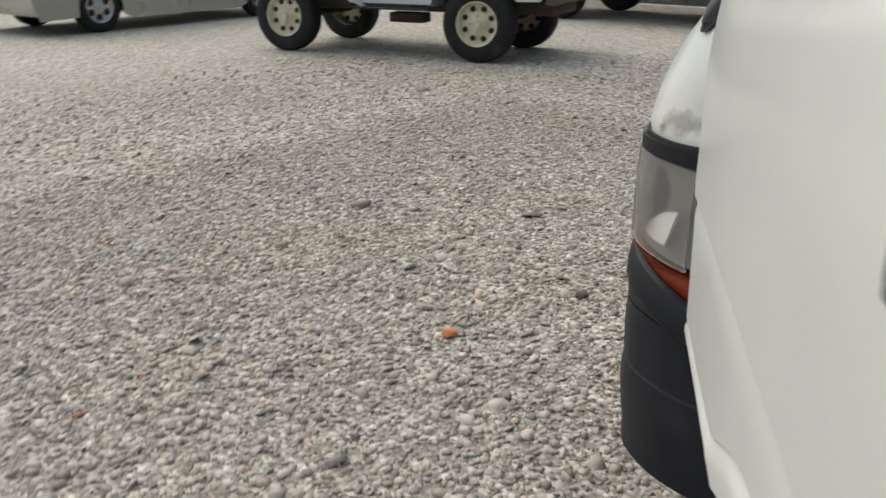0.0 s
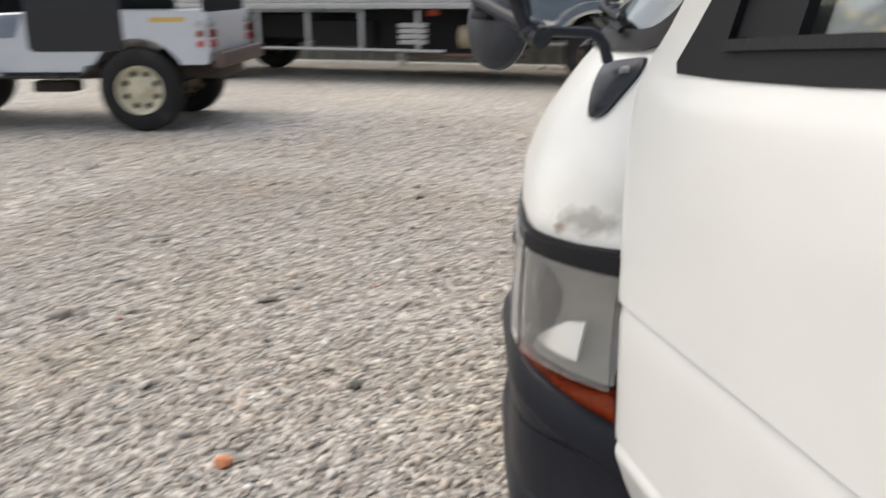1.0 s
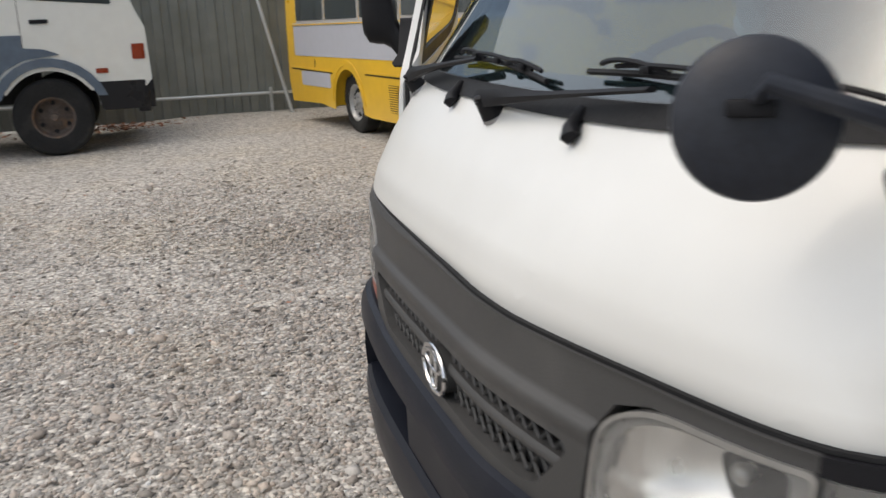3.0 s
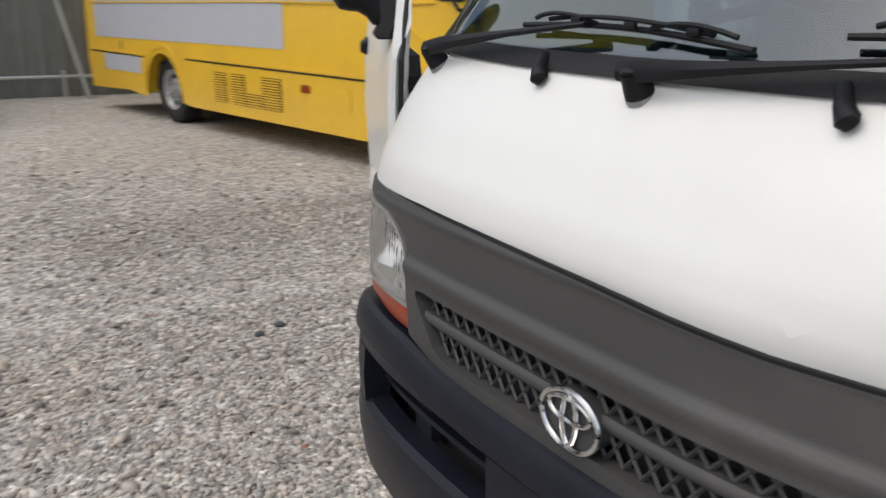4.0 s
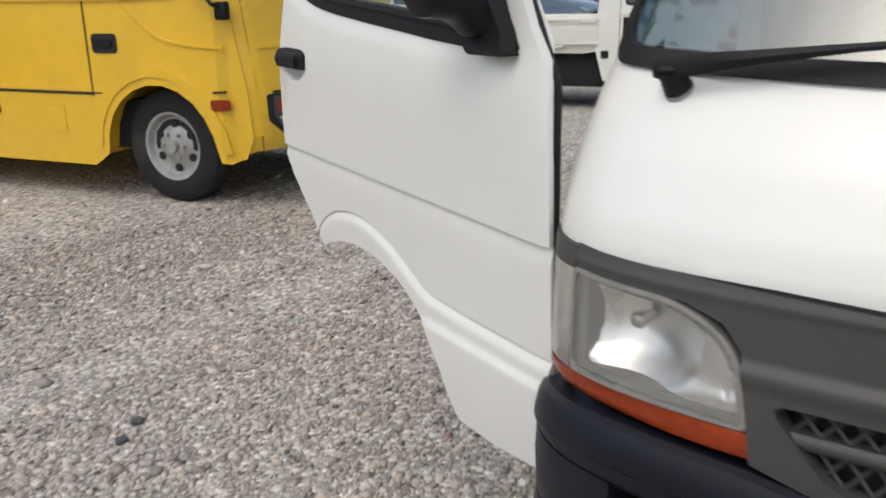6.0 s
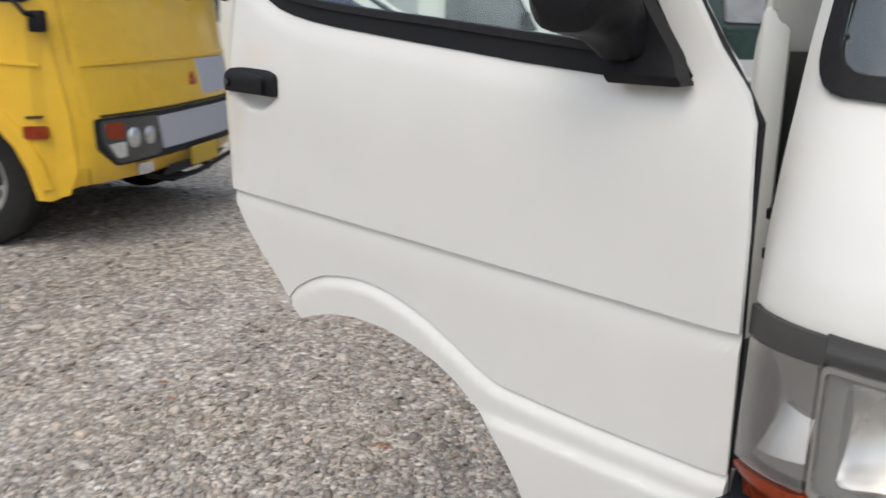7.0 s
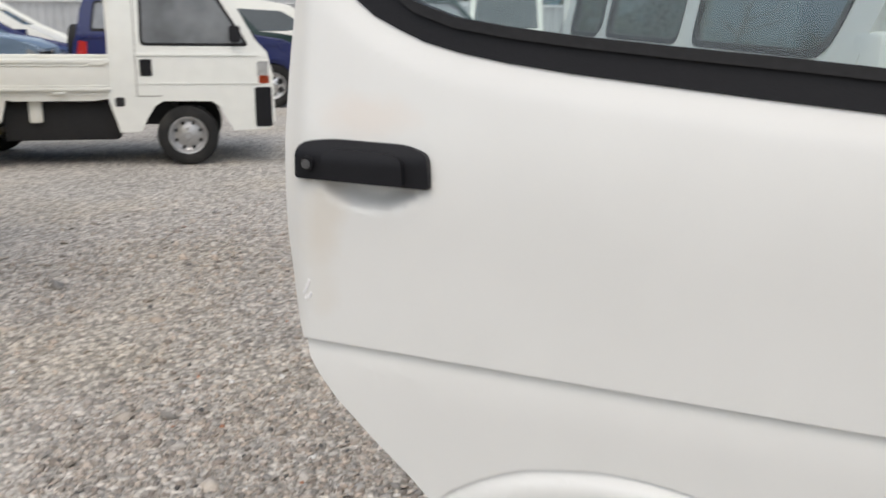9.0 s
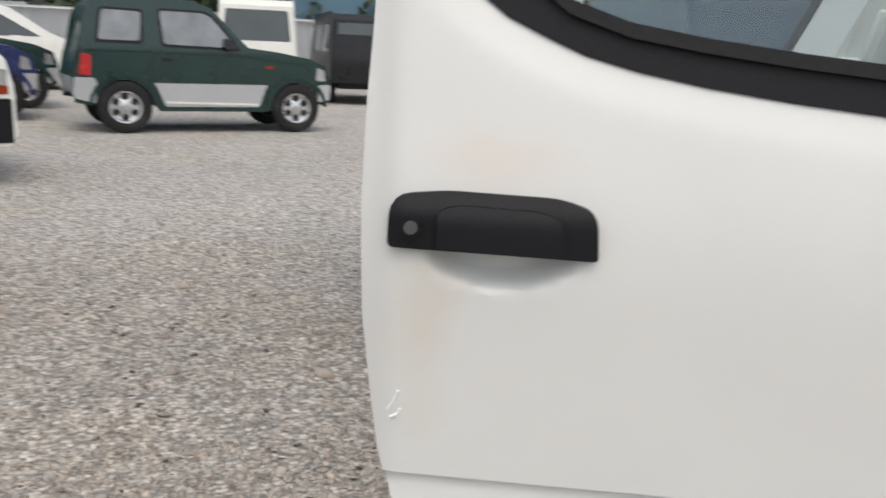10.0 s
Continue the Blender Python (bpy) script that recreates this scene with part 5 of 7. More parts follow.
# bed
bm = bmesh.new()
box(bm, (0.36, 0, 0.655), (1.82, 1.36, 0.05), 0.01)
part("bed_floor", bm, old_white, kei)
for s in (-1, 1):
    gate = thing("dropside", "", "")
    gate.parent = kei
    yy = s * 0.685
    bm = bmesh.new()
    box(bm, (0.36, yy, 0.80), (1.80, 0.03, 0.27), 0.006)
    part("gate_panel", bm, old_white, gate, "white dropside panel")
    for zz_, ww_, hh_, ll_ in ((0.925, 0.045, 0.035, 1.82), (0.690, 0.045, 0.030, 1.82), (0.89, 0.038, 0.012, 1.78), (0.715, 0.038, 0.012, 1.78)):
        bm = bmesh.new()
        box(bm, (0.36, yy + s * 0.005, zz_), (ll_, ww_, hh_), 0.005)
        part("gate_rib", bm, old_white, gate)
    for x in (-0.55, 0.15, 0.85):
        bm = bmesh.new()
        box(bm, (x, yy + s * 0.01, 0.655), (0.10, 0.05, 0.022), 0.006)
        part("hinge", bm, old_white, gate)
    bm = bmesh.new()
    box(bm, (1.17, yy + s * 0.015, 0.905), (0.14, 0.03, 0.035), 0.012)
    part("latch", bm, old_white, gate)
    bm = bmesh.new()
    pts = [(-0.56, 0.64), (1.30, 0.64), (1.30, 0.61), (1.12, 0.585), (0.46, 0.585), (0.40, 0.60)] + [(x * 1.0, z) for x, z in arch(0, 0.27, 0.37, 0.40)] + [(-0.42, 0.46), (-0.47, 0.46), (-0.48, 0.56), (-0.56, 0.56)]
    at = lambda x, z, o=0.0, s=s: Vector((x, s * (0.672 + o), z))
    bm.free()
    part("side_rail", panel(pts, at, cuts=(0.4, 0.1), thick=0.03), old_white, kei, "white pressed side rail")
    bm = bmesh.new()
    box(bm, (0.62, s * 0.60, 0.50), (0.11, 0.03, 0.22), 0.02)
    part("bracket", bm, old_white, kei)
    bm = bmesh.new()
    for a, b in (((-0.72, 0.96), (-0.72, 0.60)),):
        box(bm, (-0.57, s * 0.67, 0.79), (0.05, 0.05, 0.32), 0.01)
    part("corner_post", bm, old_white, kei)
    bm = bmesh.new()
    tube(bm, [(1.27, s * 0.62, 0.95), (1.27, s * 0.62, 1.70), (1.27, s * 0.60, 1.73)], 0.016, 8)
    part("guard_post", bm, old_white, kei)
bm = bmesh.new()
tube(bm, [(1.27, -0.60, 1.73), (1.27, 0.60, 1.73)], 0.016, 8)
part("guard_rail", bm, old_white, kei)
bm = bmesh.new()
box(bm, (-0.565, 0, 0.80), (0.03, 1.34, 0.27), 0.006)
part("tailgate", bm, old_white, kei)
bm = bmesh.new()
box(bm, (0.6, 0, 0.46), (2.3, 0.9, 0.22), 0.02)
box(bm, (0.82, -0.45, 0.40), (0.95, 0.25, 0.34), 0.02)
part("chassis", bm, dark_inside, kei)
axle_pair(kei, wb, 0.60, 0.27, 0.15, 0.165, wheel_steel, "steel")


# compact off-roaders
def offroader(rear, front, paint, label, group="parked off-roaders", spare=False):
    t, wb = parked("suv", label, "car", rear, front, 0.62, -1, group)
    W = lambda z: 0.70 - 0.16 * max(0.0, z - 1.05)
    loop = [(-0.56, 0.42), (-0.58, 0.70), (-0.53, 0.95), (-0.48, 1.10), (-0.42, 1.42), (-0.36, 1.58), (-0.22, 1.66), (0.85, 1.655), (1.10, 1.58), (1.36, 1.30), (1.58, 1.085), (2.0, 1.04), (2.45, 0.965), (2.66, 0.88), (2.71, 0.72), (2.70, 0.45), (2.66, 0.40)] + arch(wb, 0.335, 0.40, 0.38) + [(wb - 0.45, 0.33), (0.45, 0.33)] + arch(0, 0.335, 0.40, 0.40)
    part("body", shell(loop, W, 0.05, (0.5, 0.64, 0.8, 1.05, 1.2, 1.35, 1.5)), paint, t, "", sharp=30)
    for s in (-1, 1):
        side_plate(t, "lower_cladding", [(0.50, 0.345), (1.74, 0.345), (1.84, 0.60), (1.86, 0.645), (0.36, 0.645), (0.40, 0.58)], W, s, silver, 0.010, 0.02, "silver lower cladding", 0.015)
        side_plate(t, "sill_strip", bar([(0.50, 0.40), (1.74, 0.38)], 0.014), W, s, old_white, 0.022, 0.02, "", 0)
        side_plate(t, "window_rubber", [(-0.34, 1.13), (0.24, 1.13), (0.26, 1.56), (-0.27, 1.57)], W, s, rubber, 0.002, 0.008, "", 0.05)
        side_plate(t, "window_rubber", [(0.47, 1.105), (1.51, 1.085), (1.15, 1.53), (1.03, 1.58), (0.44, 1.585)], W, s, rubber, 0.002, 0.008, "", 0.05)
        side_plate(t, "quarter_window", [(-0.30, 1.17), (0.20, 1.17), (0.23, 1.53), (-0.24, 1.54)], W, s, clear_pane, 0.006, 0.01, "rear side glass", 0.04)
        side_plate(t, "door_window", [(0.50, 1.14), (1.45, 1.12), (1.12, 1.50), (1.02, 1.55), (0.46, 1.555)], W, s, clear_pane, 0.006, 0.01, "door glass", 0.04)
        side_plate(t, "door_seam", [(0.40, 0.66), (0.406, 0.66), (0.44, 1.58), (0.434, 1.58)], W, s, seam_dark, 0.001, 0.004, "", 0)
        side_plate(t, "door_seam", [(1.52, 0.66), (1.526, 0.66), (1.56, 1.07), (1.554, 1.07)], W, s, seam_dark, 0.001, 0.004, "", 0)
        side_plate(t, "waist_crease", bar([(-0.48, 1.04), (1.5, 1.03), (2.4, 0.93)], 0.008), W, s, paint, 0.010, 0.02, "", 0)
        side_plate(t, "door_handle", rect(0.46, 0.935, 0.60, 0.965), W, s, dark_paint, 0.018, 0.015, "", 0.008)
        side_plate(t, "side_marker", rect(1.84, 0.86, 1.95, 0.90), W, s, orange_lens, 0.012, 0.012, "", 0.008)
        side_plate(t, "mirror", rect(1.26, 1.10, 1.40, 1.24), W, s, dark_paint, 0.10, 0.08, "", 0.03)
        for cx in (0.0, wb):
            lip = [(cx + x, z) for x, z in arch(0, 0.335, 0.44, 0.36)] + [(cx + x, z) for x, z in reversed(arch(0, 0.335, 0.395, 0.36))]
            side_plate(t, "arch_flare", lip, W, s, paint, 0.025, 0.04, "", 0)
        side_plate(t, "tail_lamp", [(-0.55, 0.74), (-0.40, 0.72), (-0.39, 0.98), (-0.50, 1.00)], W, s, red_lens, 0.006, 0.012, "red tail lamp", 0.015)
        side_plate(t, "bumper_end", [(-0.62, 0.50), (-0.60, 0.44), (-0.36, 0.38), (-0.33, 0.62), (-0.36, 0.70), (-0.60, 0.70)], W, s, silver, 0.012, 0.03, "silver rear bumper", 0.02)
        side_plate(t, "front_bumper_end", [(2.60, 0.42), (2.76, 0.45), (2.78, 0.66), (2.60, 0.66)], W, s, silver, 0.012, 0.03, "silver front bumper", 0.02)
        side_plate(t, "headlamp", [(2.56, 0.72), (2.70, 0.71), (2.68, 0.86), (2.58, 0.90)], W, s, clear_lens, 0.004, 0.01, "", 0.015)
    front_plate(t, "windscreen", [(-0.58, 1.12), (0.58, 1.12), (0.52, 1.54), (-0.52, 1.54)], [(1.58, 1.085), (1.10, 1.58)], car_glass, 0.006, 0.012, "", 0.04)
    front_plate(t, "grille", rect(-0.40, 0.70, 0.40, 0.84), [(2.66, 0.88), (2.71, 0.70)], dark_inside, 0.008, 0.012, "", 0.02)
    front_plate(t, "front_bumper", rect(-0.66, 0.44, 0.66, 0.66), [(2.72, 0.40), (2.73, 0.70)], silver, 0.03, 0.05, "", 0.03)
    for s in (1, -1):
        front_plate(t, "front_lamp", [(s * 0.43, 0.70), (s * 0.63, 0.70), (s * 0.62, 0.86), (s * 0.43, 0.86)], [(2.66, 0.88), (2.71, 0.70)], clear_lens, 0.010, 0.012, "", 0.02)
    bm = bmesh.new()
    box(bm, (-0.58, 0, 0.58), (0.06, 1.34, 0.20), 0.02)
    part("rear_bumper", bm, silver, t)
    for s in (1, -1):
        bm = bmesh.new()
        tube(bm, [(-0.15, s * 0.50, 1.70), (0.8, s * 0.50, 1.70)], 0.018, 6)
        part("roof_rail", bm, dark_paint, t)
    bm = bmesh.new()
    box(bm, (1.1, 0, 0.42), (2.9, 0.9, 0.16), 0.02)
    part("chassis", bm, dark_inside, t)
    if spare:
        wheel("spare_wheel", t, (-0.66, 0.0, 0.90), 0, 0.33, 0.18, 0.19, 1, alloy, "steel").matrix_local = Matrix.Translation((-0.66, 0, 0.90)) @ Matrix.Rotation(radians(90), 4, "Z") @ Matrix.Translation((0.66, 0, -0.90))
    axle_pair(t, wb, 0.62, 0.335, 0.19, 0.20, alloy, "spoke")
    return t


offroader((-12.132, -1.867), (-12.483, 0.385), green_paint, "dark green compact off-roader with silver lower cladding")
offroader((-13.35, -5.75), (-13.65, -3.49), blue_paint, "blue compact off-roader parked behind the pickup", spare=True)
offroader((-15.6, -5.6), (-15.9, -3.35), green_paint, "dark green compact off-roader behind a blue one")
offroader((-12.0, -9.2), (-12.35, -6.96), mist_paint, "mist-blue two-tone off-roader in the parked row")

# the open jeep
jeep, wb = parked("jeep", "pale grey open jeep with black seats and cream wheels", "jeep", (4.61, -4.62), (6.72, -3.97), 0.62, 1)
JW = lambda z: 0.70
jgrey = mat("jeep_paint", (0.55, 0.57, 0.60), 0.4, vary=0.05, grain=9, spots=2, coat=0.2)
tub = [(-0.62, 0.60), (-0.64, 0.72), (-0.62, 1.02), (0.95, 1.02), (1.05, 0.80), (1.28, 0.80), (1.36, 1.0), (2.35, 0.98), (2.38, 0.62), (1.60, 0.60), (1.45, 0.60), (1.35, 0.50), (0.52, 0.50), (0.48, 0.60)] + arch(0, 0.36, 0.47, 0.60)
part("tub", shell(tub, JW, 0.02, ()), jgrey, jeep, "pale grey steel tub", sharp=30)
for s in (1, -1):
    bm = bmesh.new()
    rows = [[(x, s * (0.52 + 0.30 * v), z) for v in (0, 1)] for x, z in ((1.20, 0.50), (1.32, 0.55), (1.55, 0.82), (1.72, 0.87), (2.2, 0.87), (2.45, 0.83), (2.52, 0.72))]
    ring(bm, rows, closed=False)
    bmesh.ops.solidify(bm, geom=bm.faces[:], thickness=0.03)
    part("fender", bm, jgrey, jeep, "pale grey front fender")
    side_plate(jeep, "door_cloth", rect(0.10, 0.70, 0.95, 1.25), JW, s, mat("black_canvas", (0.03, 0.03, 0.033), 0.9, vary=0.3, grain=90, bump=0.3), 0.004, 0.012, "black canvas side", 0.06)
    side_plate(jeep, "tape_strip", rect(-0.45, 0.945, -0.15, 0.985), JW, s, mat("ochre_strip", (0.60, 0.40, 0.12), 0.6), 0.004, 0.008, "ochre strip", 0)
    side_plate(jeep, "sill_rail", bar([(0.5, 0.505), (1.38, 0.505)], 0.02), JW, s, dark_paint, 0.01, 0.05, "", 0)
    for k, mm in enumerate((trim_grey, orange_lens, red_lens)):
        bm = bmesh.new()
        cyl(bm, (-0.64, s * 0.60, 0.93 - 0.085 * k), (-0.68, s * 0.60, 0.93 - 0.085 * k), 0.035, n=14)
        part("tail_light", bm, mm, jeep)
        bm = bmesh.new()
        cyl(bm, (-0.58, s * 0.70, 0.93 - 0.085 * k), (-0.58, s * 0.715, 0.93 - 0.085 * k), 0.03, n=14)
        part("side_light", bm, mm, jeep)
bm = bmesh.new()
box(bm, (-0.72, 0, 0.62), (0.10, 1.36, 0.13), 0.015)
part("rear_bumper", bm, mat("brown_bumper", (0.10, 0.07, 0.06), 0.6), jeep, "dark brown rear bumper")
bm = bmesh.new()
rows = [[(x, y, 1.02 + h) for y in (-0.66, -0.6, 0, 0.6, 0.66)] for x, h in ((-0.6, 0.0), (-0.58, 0.65), (-0.3, 0.80), (0.9, 0.78), (1.15, 0.70), (1.35, 0.0))]
ring(bm, rows, closed=False)
bmesh.ops.solidify(bm, geom=bm.faces[:], thickness=0.02)
part("soft_top", bm, mat("dark_canvas", (0.025, 0.025, 0.028), 0.9, vary=0.3, grain=70, bump=0.3), jeep, "black canvas top")
bm = bmesh.new()
box(bm, (0.9, 0, 0.50), (3.1, 0.72, 0.14), 0.02)
box(bm, (0.95, 0.25, 0.36), (0.40, 0.2, 0.10), 0.02)
part("chassis", bm, mat("rusty_frame", (0.06, 0.045, 0.04), 0.8, vary=0.5), jeep)
axle_pair(jeep, wb, 0.62, 0.365, 0.21, 0.21, cream_rim, "steel", 1.35)

# the flatbed lorry by the fence
lorry, wb = parked("lorry", "white cab-over flatbed lorry with slate skirt and rusty wheels", "lorry", (5.34, -8.90), (1.36, -9.02), 0.85, -1)
LW = lambda z: 1.0
cabl = [(wb - 0.75, 0.84), (wb - 0.80, 1.2), (wb - 0.78, 2.2), (wb - 0.65, 2.42), (wb + 0.3, 2.42), (wb + 0.62, 2.25), (wb + 0.90, 1.45), (wb + 0.97, 1.3), (wb + 0.99, 0.78), (wb + 0.95, 0.74), (wb + 0.52, 0.74)] + arch(wb, 0.43, 0.52, 0.72)
part("cab", shell(cabl, LW, 0.05, (1.0, 1.25, 1.5, 1.9)), old_white, lorry, "worn white cab", sharp=30)
for s in (-1, 1):
    side_plate(lorry, "cab_skirt", [(wb - 0.82, 0.83), (wb - 0.50, 0.80), (wb - 0.40, 0.92), (wb - 0.2, 1.02), (wb + 0.15, 1.06), (wb + 0.0, 1.12), (wb - 0.20, 1.14), (wb - 0.20, 1.27), (wb - 0.82, 1.27)], LW, s, slate_paint, 0.012, 0.03, "slate blue skirt", 0.02)
    lip = [(wb + x, z) for x, z in arch(0, 0.43, 0.60, 0.62)] + [(wb + x, z) for x, z in reversed(arch(0, 0.43, 0.51, 0.62))]
    side_plate(lorry, "arch_lip", lip, LW, s, slate_paint, 0.025, 0.08, "slate mudguard", 0)
    side_plate(lorry, "cab_seam", [(wb - 0.20, 1.12), (wb - 0.193, 1.12), (wb - 0.193, 2.3), (wb - 0.20, 2.3)], LW, s, seam_dark, 0.001, 0.004, "", 0)
    side_plate(lorry, "cab_window", [(wb - 0.12, 1.62), (wb + 0.72, 1.55), (wb + 0.48, 2.2), (wb - 0.12, 2.25)], LW, s, car_glass, 0.006, 0.012, "", 0.04)
    side_plate(lorry, "door_handle", rect(wb - 0.10, 1.38, wb + 0.08, 1.42), LW, s, black_plastic, 0.015, 0.015, "", 0.01)
    side_plate(lorry, "side_marker", rect(wb + 0.48, 0.85, wb + 0.60, 0.90), LW, s, orange_lens, 0.010, 0.012, "", 0.01)
    side_plate(lorry, "corner_lamp", rect(wb + 0.86, 0.98, wb + 0.99, 1.14), LW, s, orange_lens, 0.008, 0.014, "", 0.01)
    side_plate(lorry, "front_skirt", [(wb + 0.50, 0.46), (wb + 0.92, 0.46), (wb + 0.97, 0.76), (wb + 0.45, 0.76)], LW, s, dark_paint, 0.004, 0.03, "", 0.03)
bm = bmesh.new()
box(bm, (wb + 0.93, 0, 0.58), (0.14, 1.96, 0.34), 0.03)
box(bm, (wb + 1.02, -0.95, 0.62), (0.06, 0.05, 0.32), 0.01)
part("front_bumper", bm, dark_paint, lorry)
bm = bmesh.new()
box(bm, (wb - 0.87, 0, 1.15), (0.08, 1.9, 0.9), 0.01)
part("headboard_frame", bm, dark_inside, lorry)
alu = mat("alloy_dropside", (0.50, 0.50, 0.53), 0.45, metal=0.4, vary=0.06, grain=20, spots=2, dirt=(0.35, 0.34, 0.33, 0.3))
rail_paint = mat("rail_paint", (0.40, 0.41, 0.41), 0.55, vary=0.12, dirt=(0.25, 0.22, 0.18, 0.4))
for s in (-1, 1):
    gate = thing("dropside", "", "")
    gate.parent = lorry
    for k in range(3):
        bm = bmesh.new()
        box(bm, (-0.30, s * 1.02, 1.095 + 0.135 * k), (6.2, 0.035, 0.130), 0.008)
        part("gate_board", bm, alu, gate, "silver alloy dropside board")
    bm = bmesh.new()
    box(bm, (2.86, s * 1.02, 1.20), (0.10, 0.06, 0.46), 0.01)
    part("gate_post", bm, mat("worn_post", (0.35, 0.27, 0.22), 0.7, vary=0.3), gate)
    bm = bmesh.new()
    box(bm, (-0.28, s * 1.0, 0.985), (6.4, 0.08, 0.075), 0.01)
    part("bed_rail", bm, rail_paint, lorry, "grey bed rail")
    for x in (-2.9, -2.1, -1.3, -0.5, 0.3, 1.1, 1.9, 2.55):
        bm = bmesh.new()
        box(bm, (x, s * 1.03, 1.0), (0.16, 0.03, 0.03), 0.008)
        part("hinge", bm, rail_paint, lorry)
    bm = bmesh.new()
    for x0, z0, x1, z1 in ((2.60, 0.95, 2.90, 0.95), (2.60, 0.95, 2.72, 0.78), (2.72, 0.78, 2.95, 0.78), (2.95, 0.78, 2.95, 1.3)):
        tube(bm, [(x0, s * 0.99, z0), (x1, s * 0.99, z1)], 0.035, 6)
    part("rail_bracket", bm, rail_paint, lorry)
    for x in (-0.6, 0.15, 0.92, 1.70):
        bm = bmesh.new()
        box(bm, (x, s * 0.97, 0.68), (0.05, 0.03, 0.50), 0.005)
        part("guard_post", bm, rail_paint, lorry)
    bm = bmesh.new()
    tube(bm, [(-0.7, s * 0.97, 0.44), (2.05, s * 0.97, 0.42)], 0.02, 6)
    part("guard_rail", bm, rail_paint, lorry)
    bm = bmesh.new()
    box(bm, (1.91, s * 0.98, 0.90), (0.16, 0.02, 0.08), 0.01)
    part("amber_reflector", bm, orange_lens, lorry)
    bm = bmesh.new()
    for z in (0.53, 0.60, 0.67, 0.74):
        box(bm, (1.62, s * 0.93, z), (0.38, 0.05, 0.055), 0.005)
    part("battery_box", bm, trim_grey, lorry)
bm = bmesh.new()
cyl(bm, (2.22, -0.78, 0.60), (2.80, -0.78, 0.60), 0.15, n=20)
part("air_tank", bm, mat("tank_paint", (0.30, 0.25, 0.17), 0.6, vary=0.25), lorry, "dull brown tank")
bm = bmesh.new()
tube(bm, [(1.5, -0.90, 0.40), (1.8, -0.92, 0.36), (3.1, -0.92, 0.38)], 0.03, 6)
part("step_rail", bm, mat("rusty_rail", (0.10, 0.06, 0.05), 0.8, vary=0.5), lorry)
for name, at, size in (
        ("bed_floor", (-0.30, 0, 0.99), (6.3, 1.96, 0.06)),
        ("chassis", (0.4, 0, 0.70), (6.8, 0.9, 0.32)),
        ("gearbox", (1.75, 0.1, 0.64), (2.1, 1.2, 0.56)),
        ("rear_axle_case", (-1.35, 0.1, 0.60), (0.7, 1.2, 0.40)),
        ("fuel_tank", (0.5, -0.4, 0.62), (0.9, 0.5, 0.34)),
        ("spare_carrier", (-0.9, 0.3, 0.62), (0.8, 0.6, 0.36))):
    bm = bmesh.new()
    box(bm, at, size, 0.02)
    part(name, bm, dark_inside, lorry)
for x in (-1.35, wb):
    for s in (1, -1):
        wheel("wheel", lorry, (x, s * 0.85, 0.41), 0, 0.41, 0.24, 0.215, s, rust_rim, "dished")
    bm = bmesh.new()
    cyl(bm, (x, -0.85, 0.41), (x, 0.85, 0.41), 0.05, n=8)
    part("axle", bm, dark_inside, lorry)


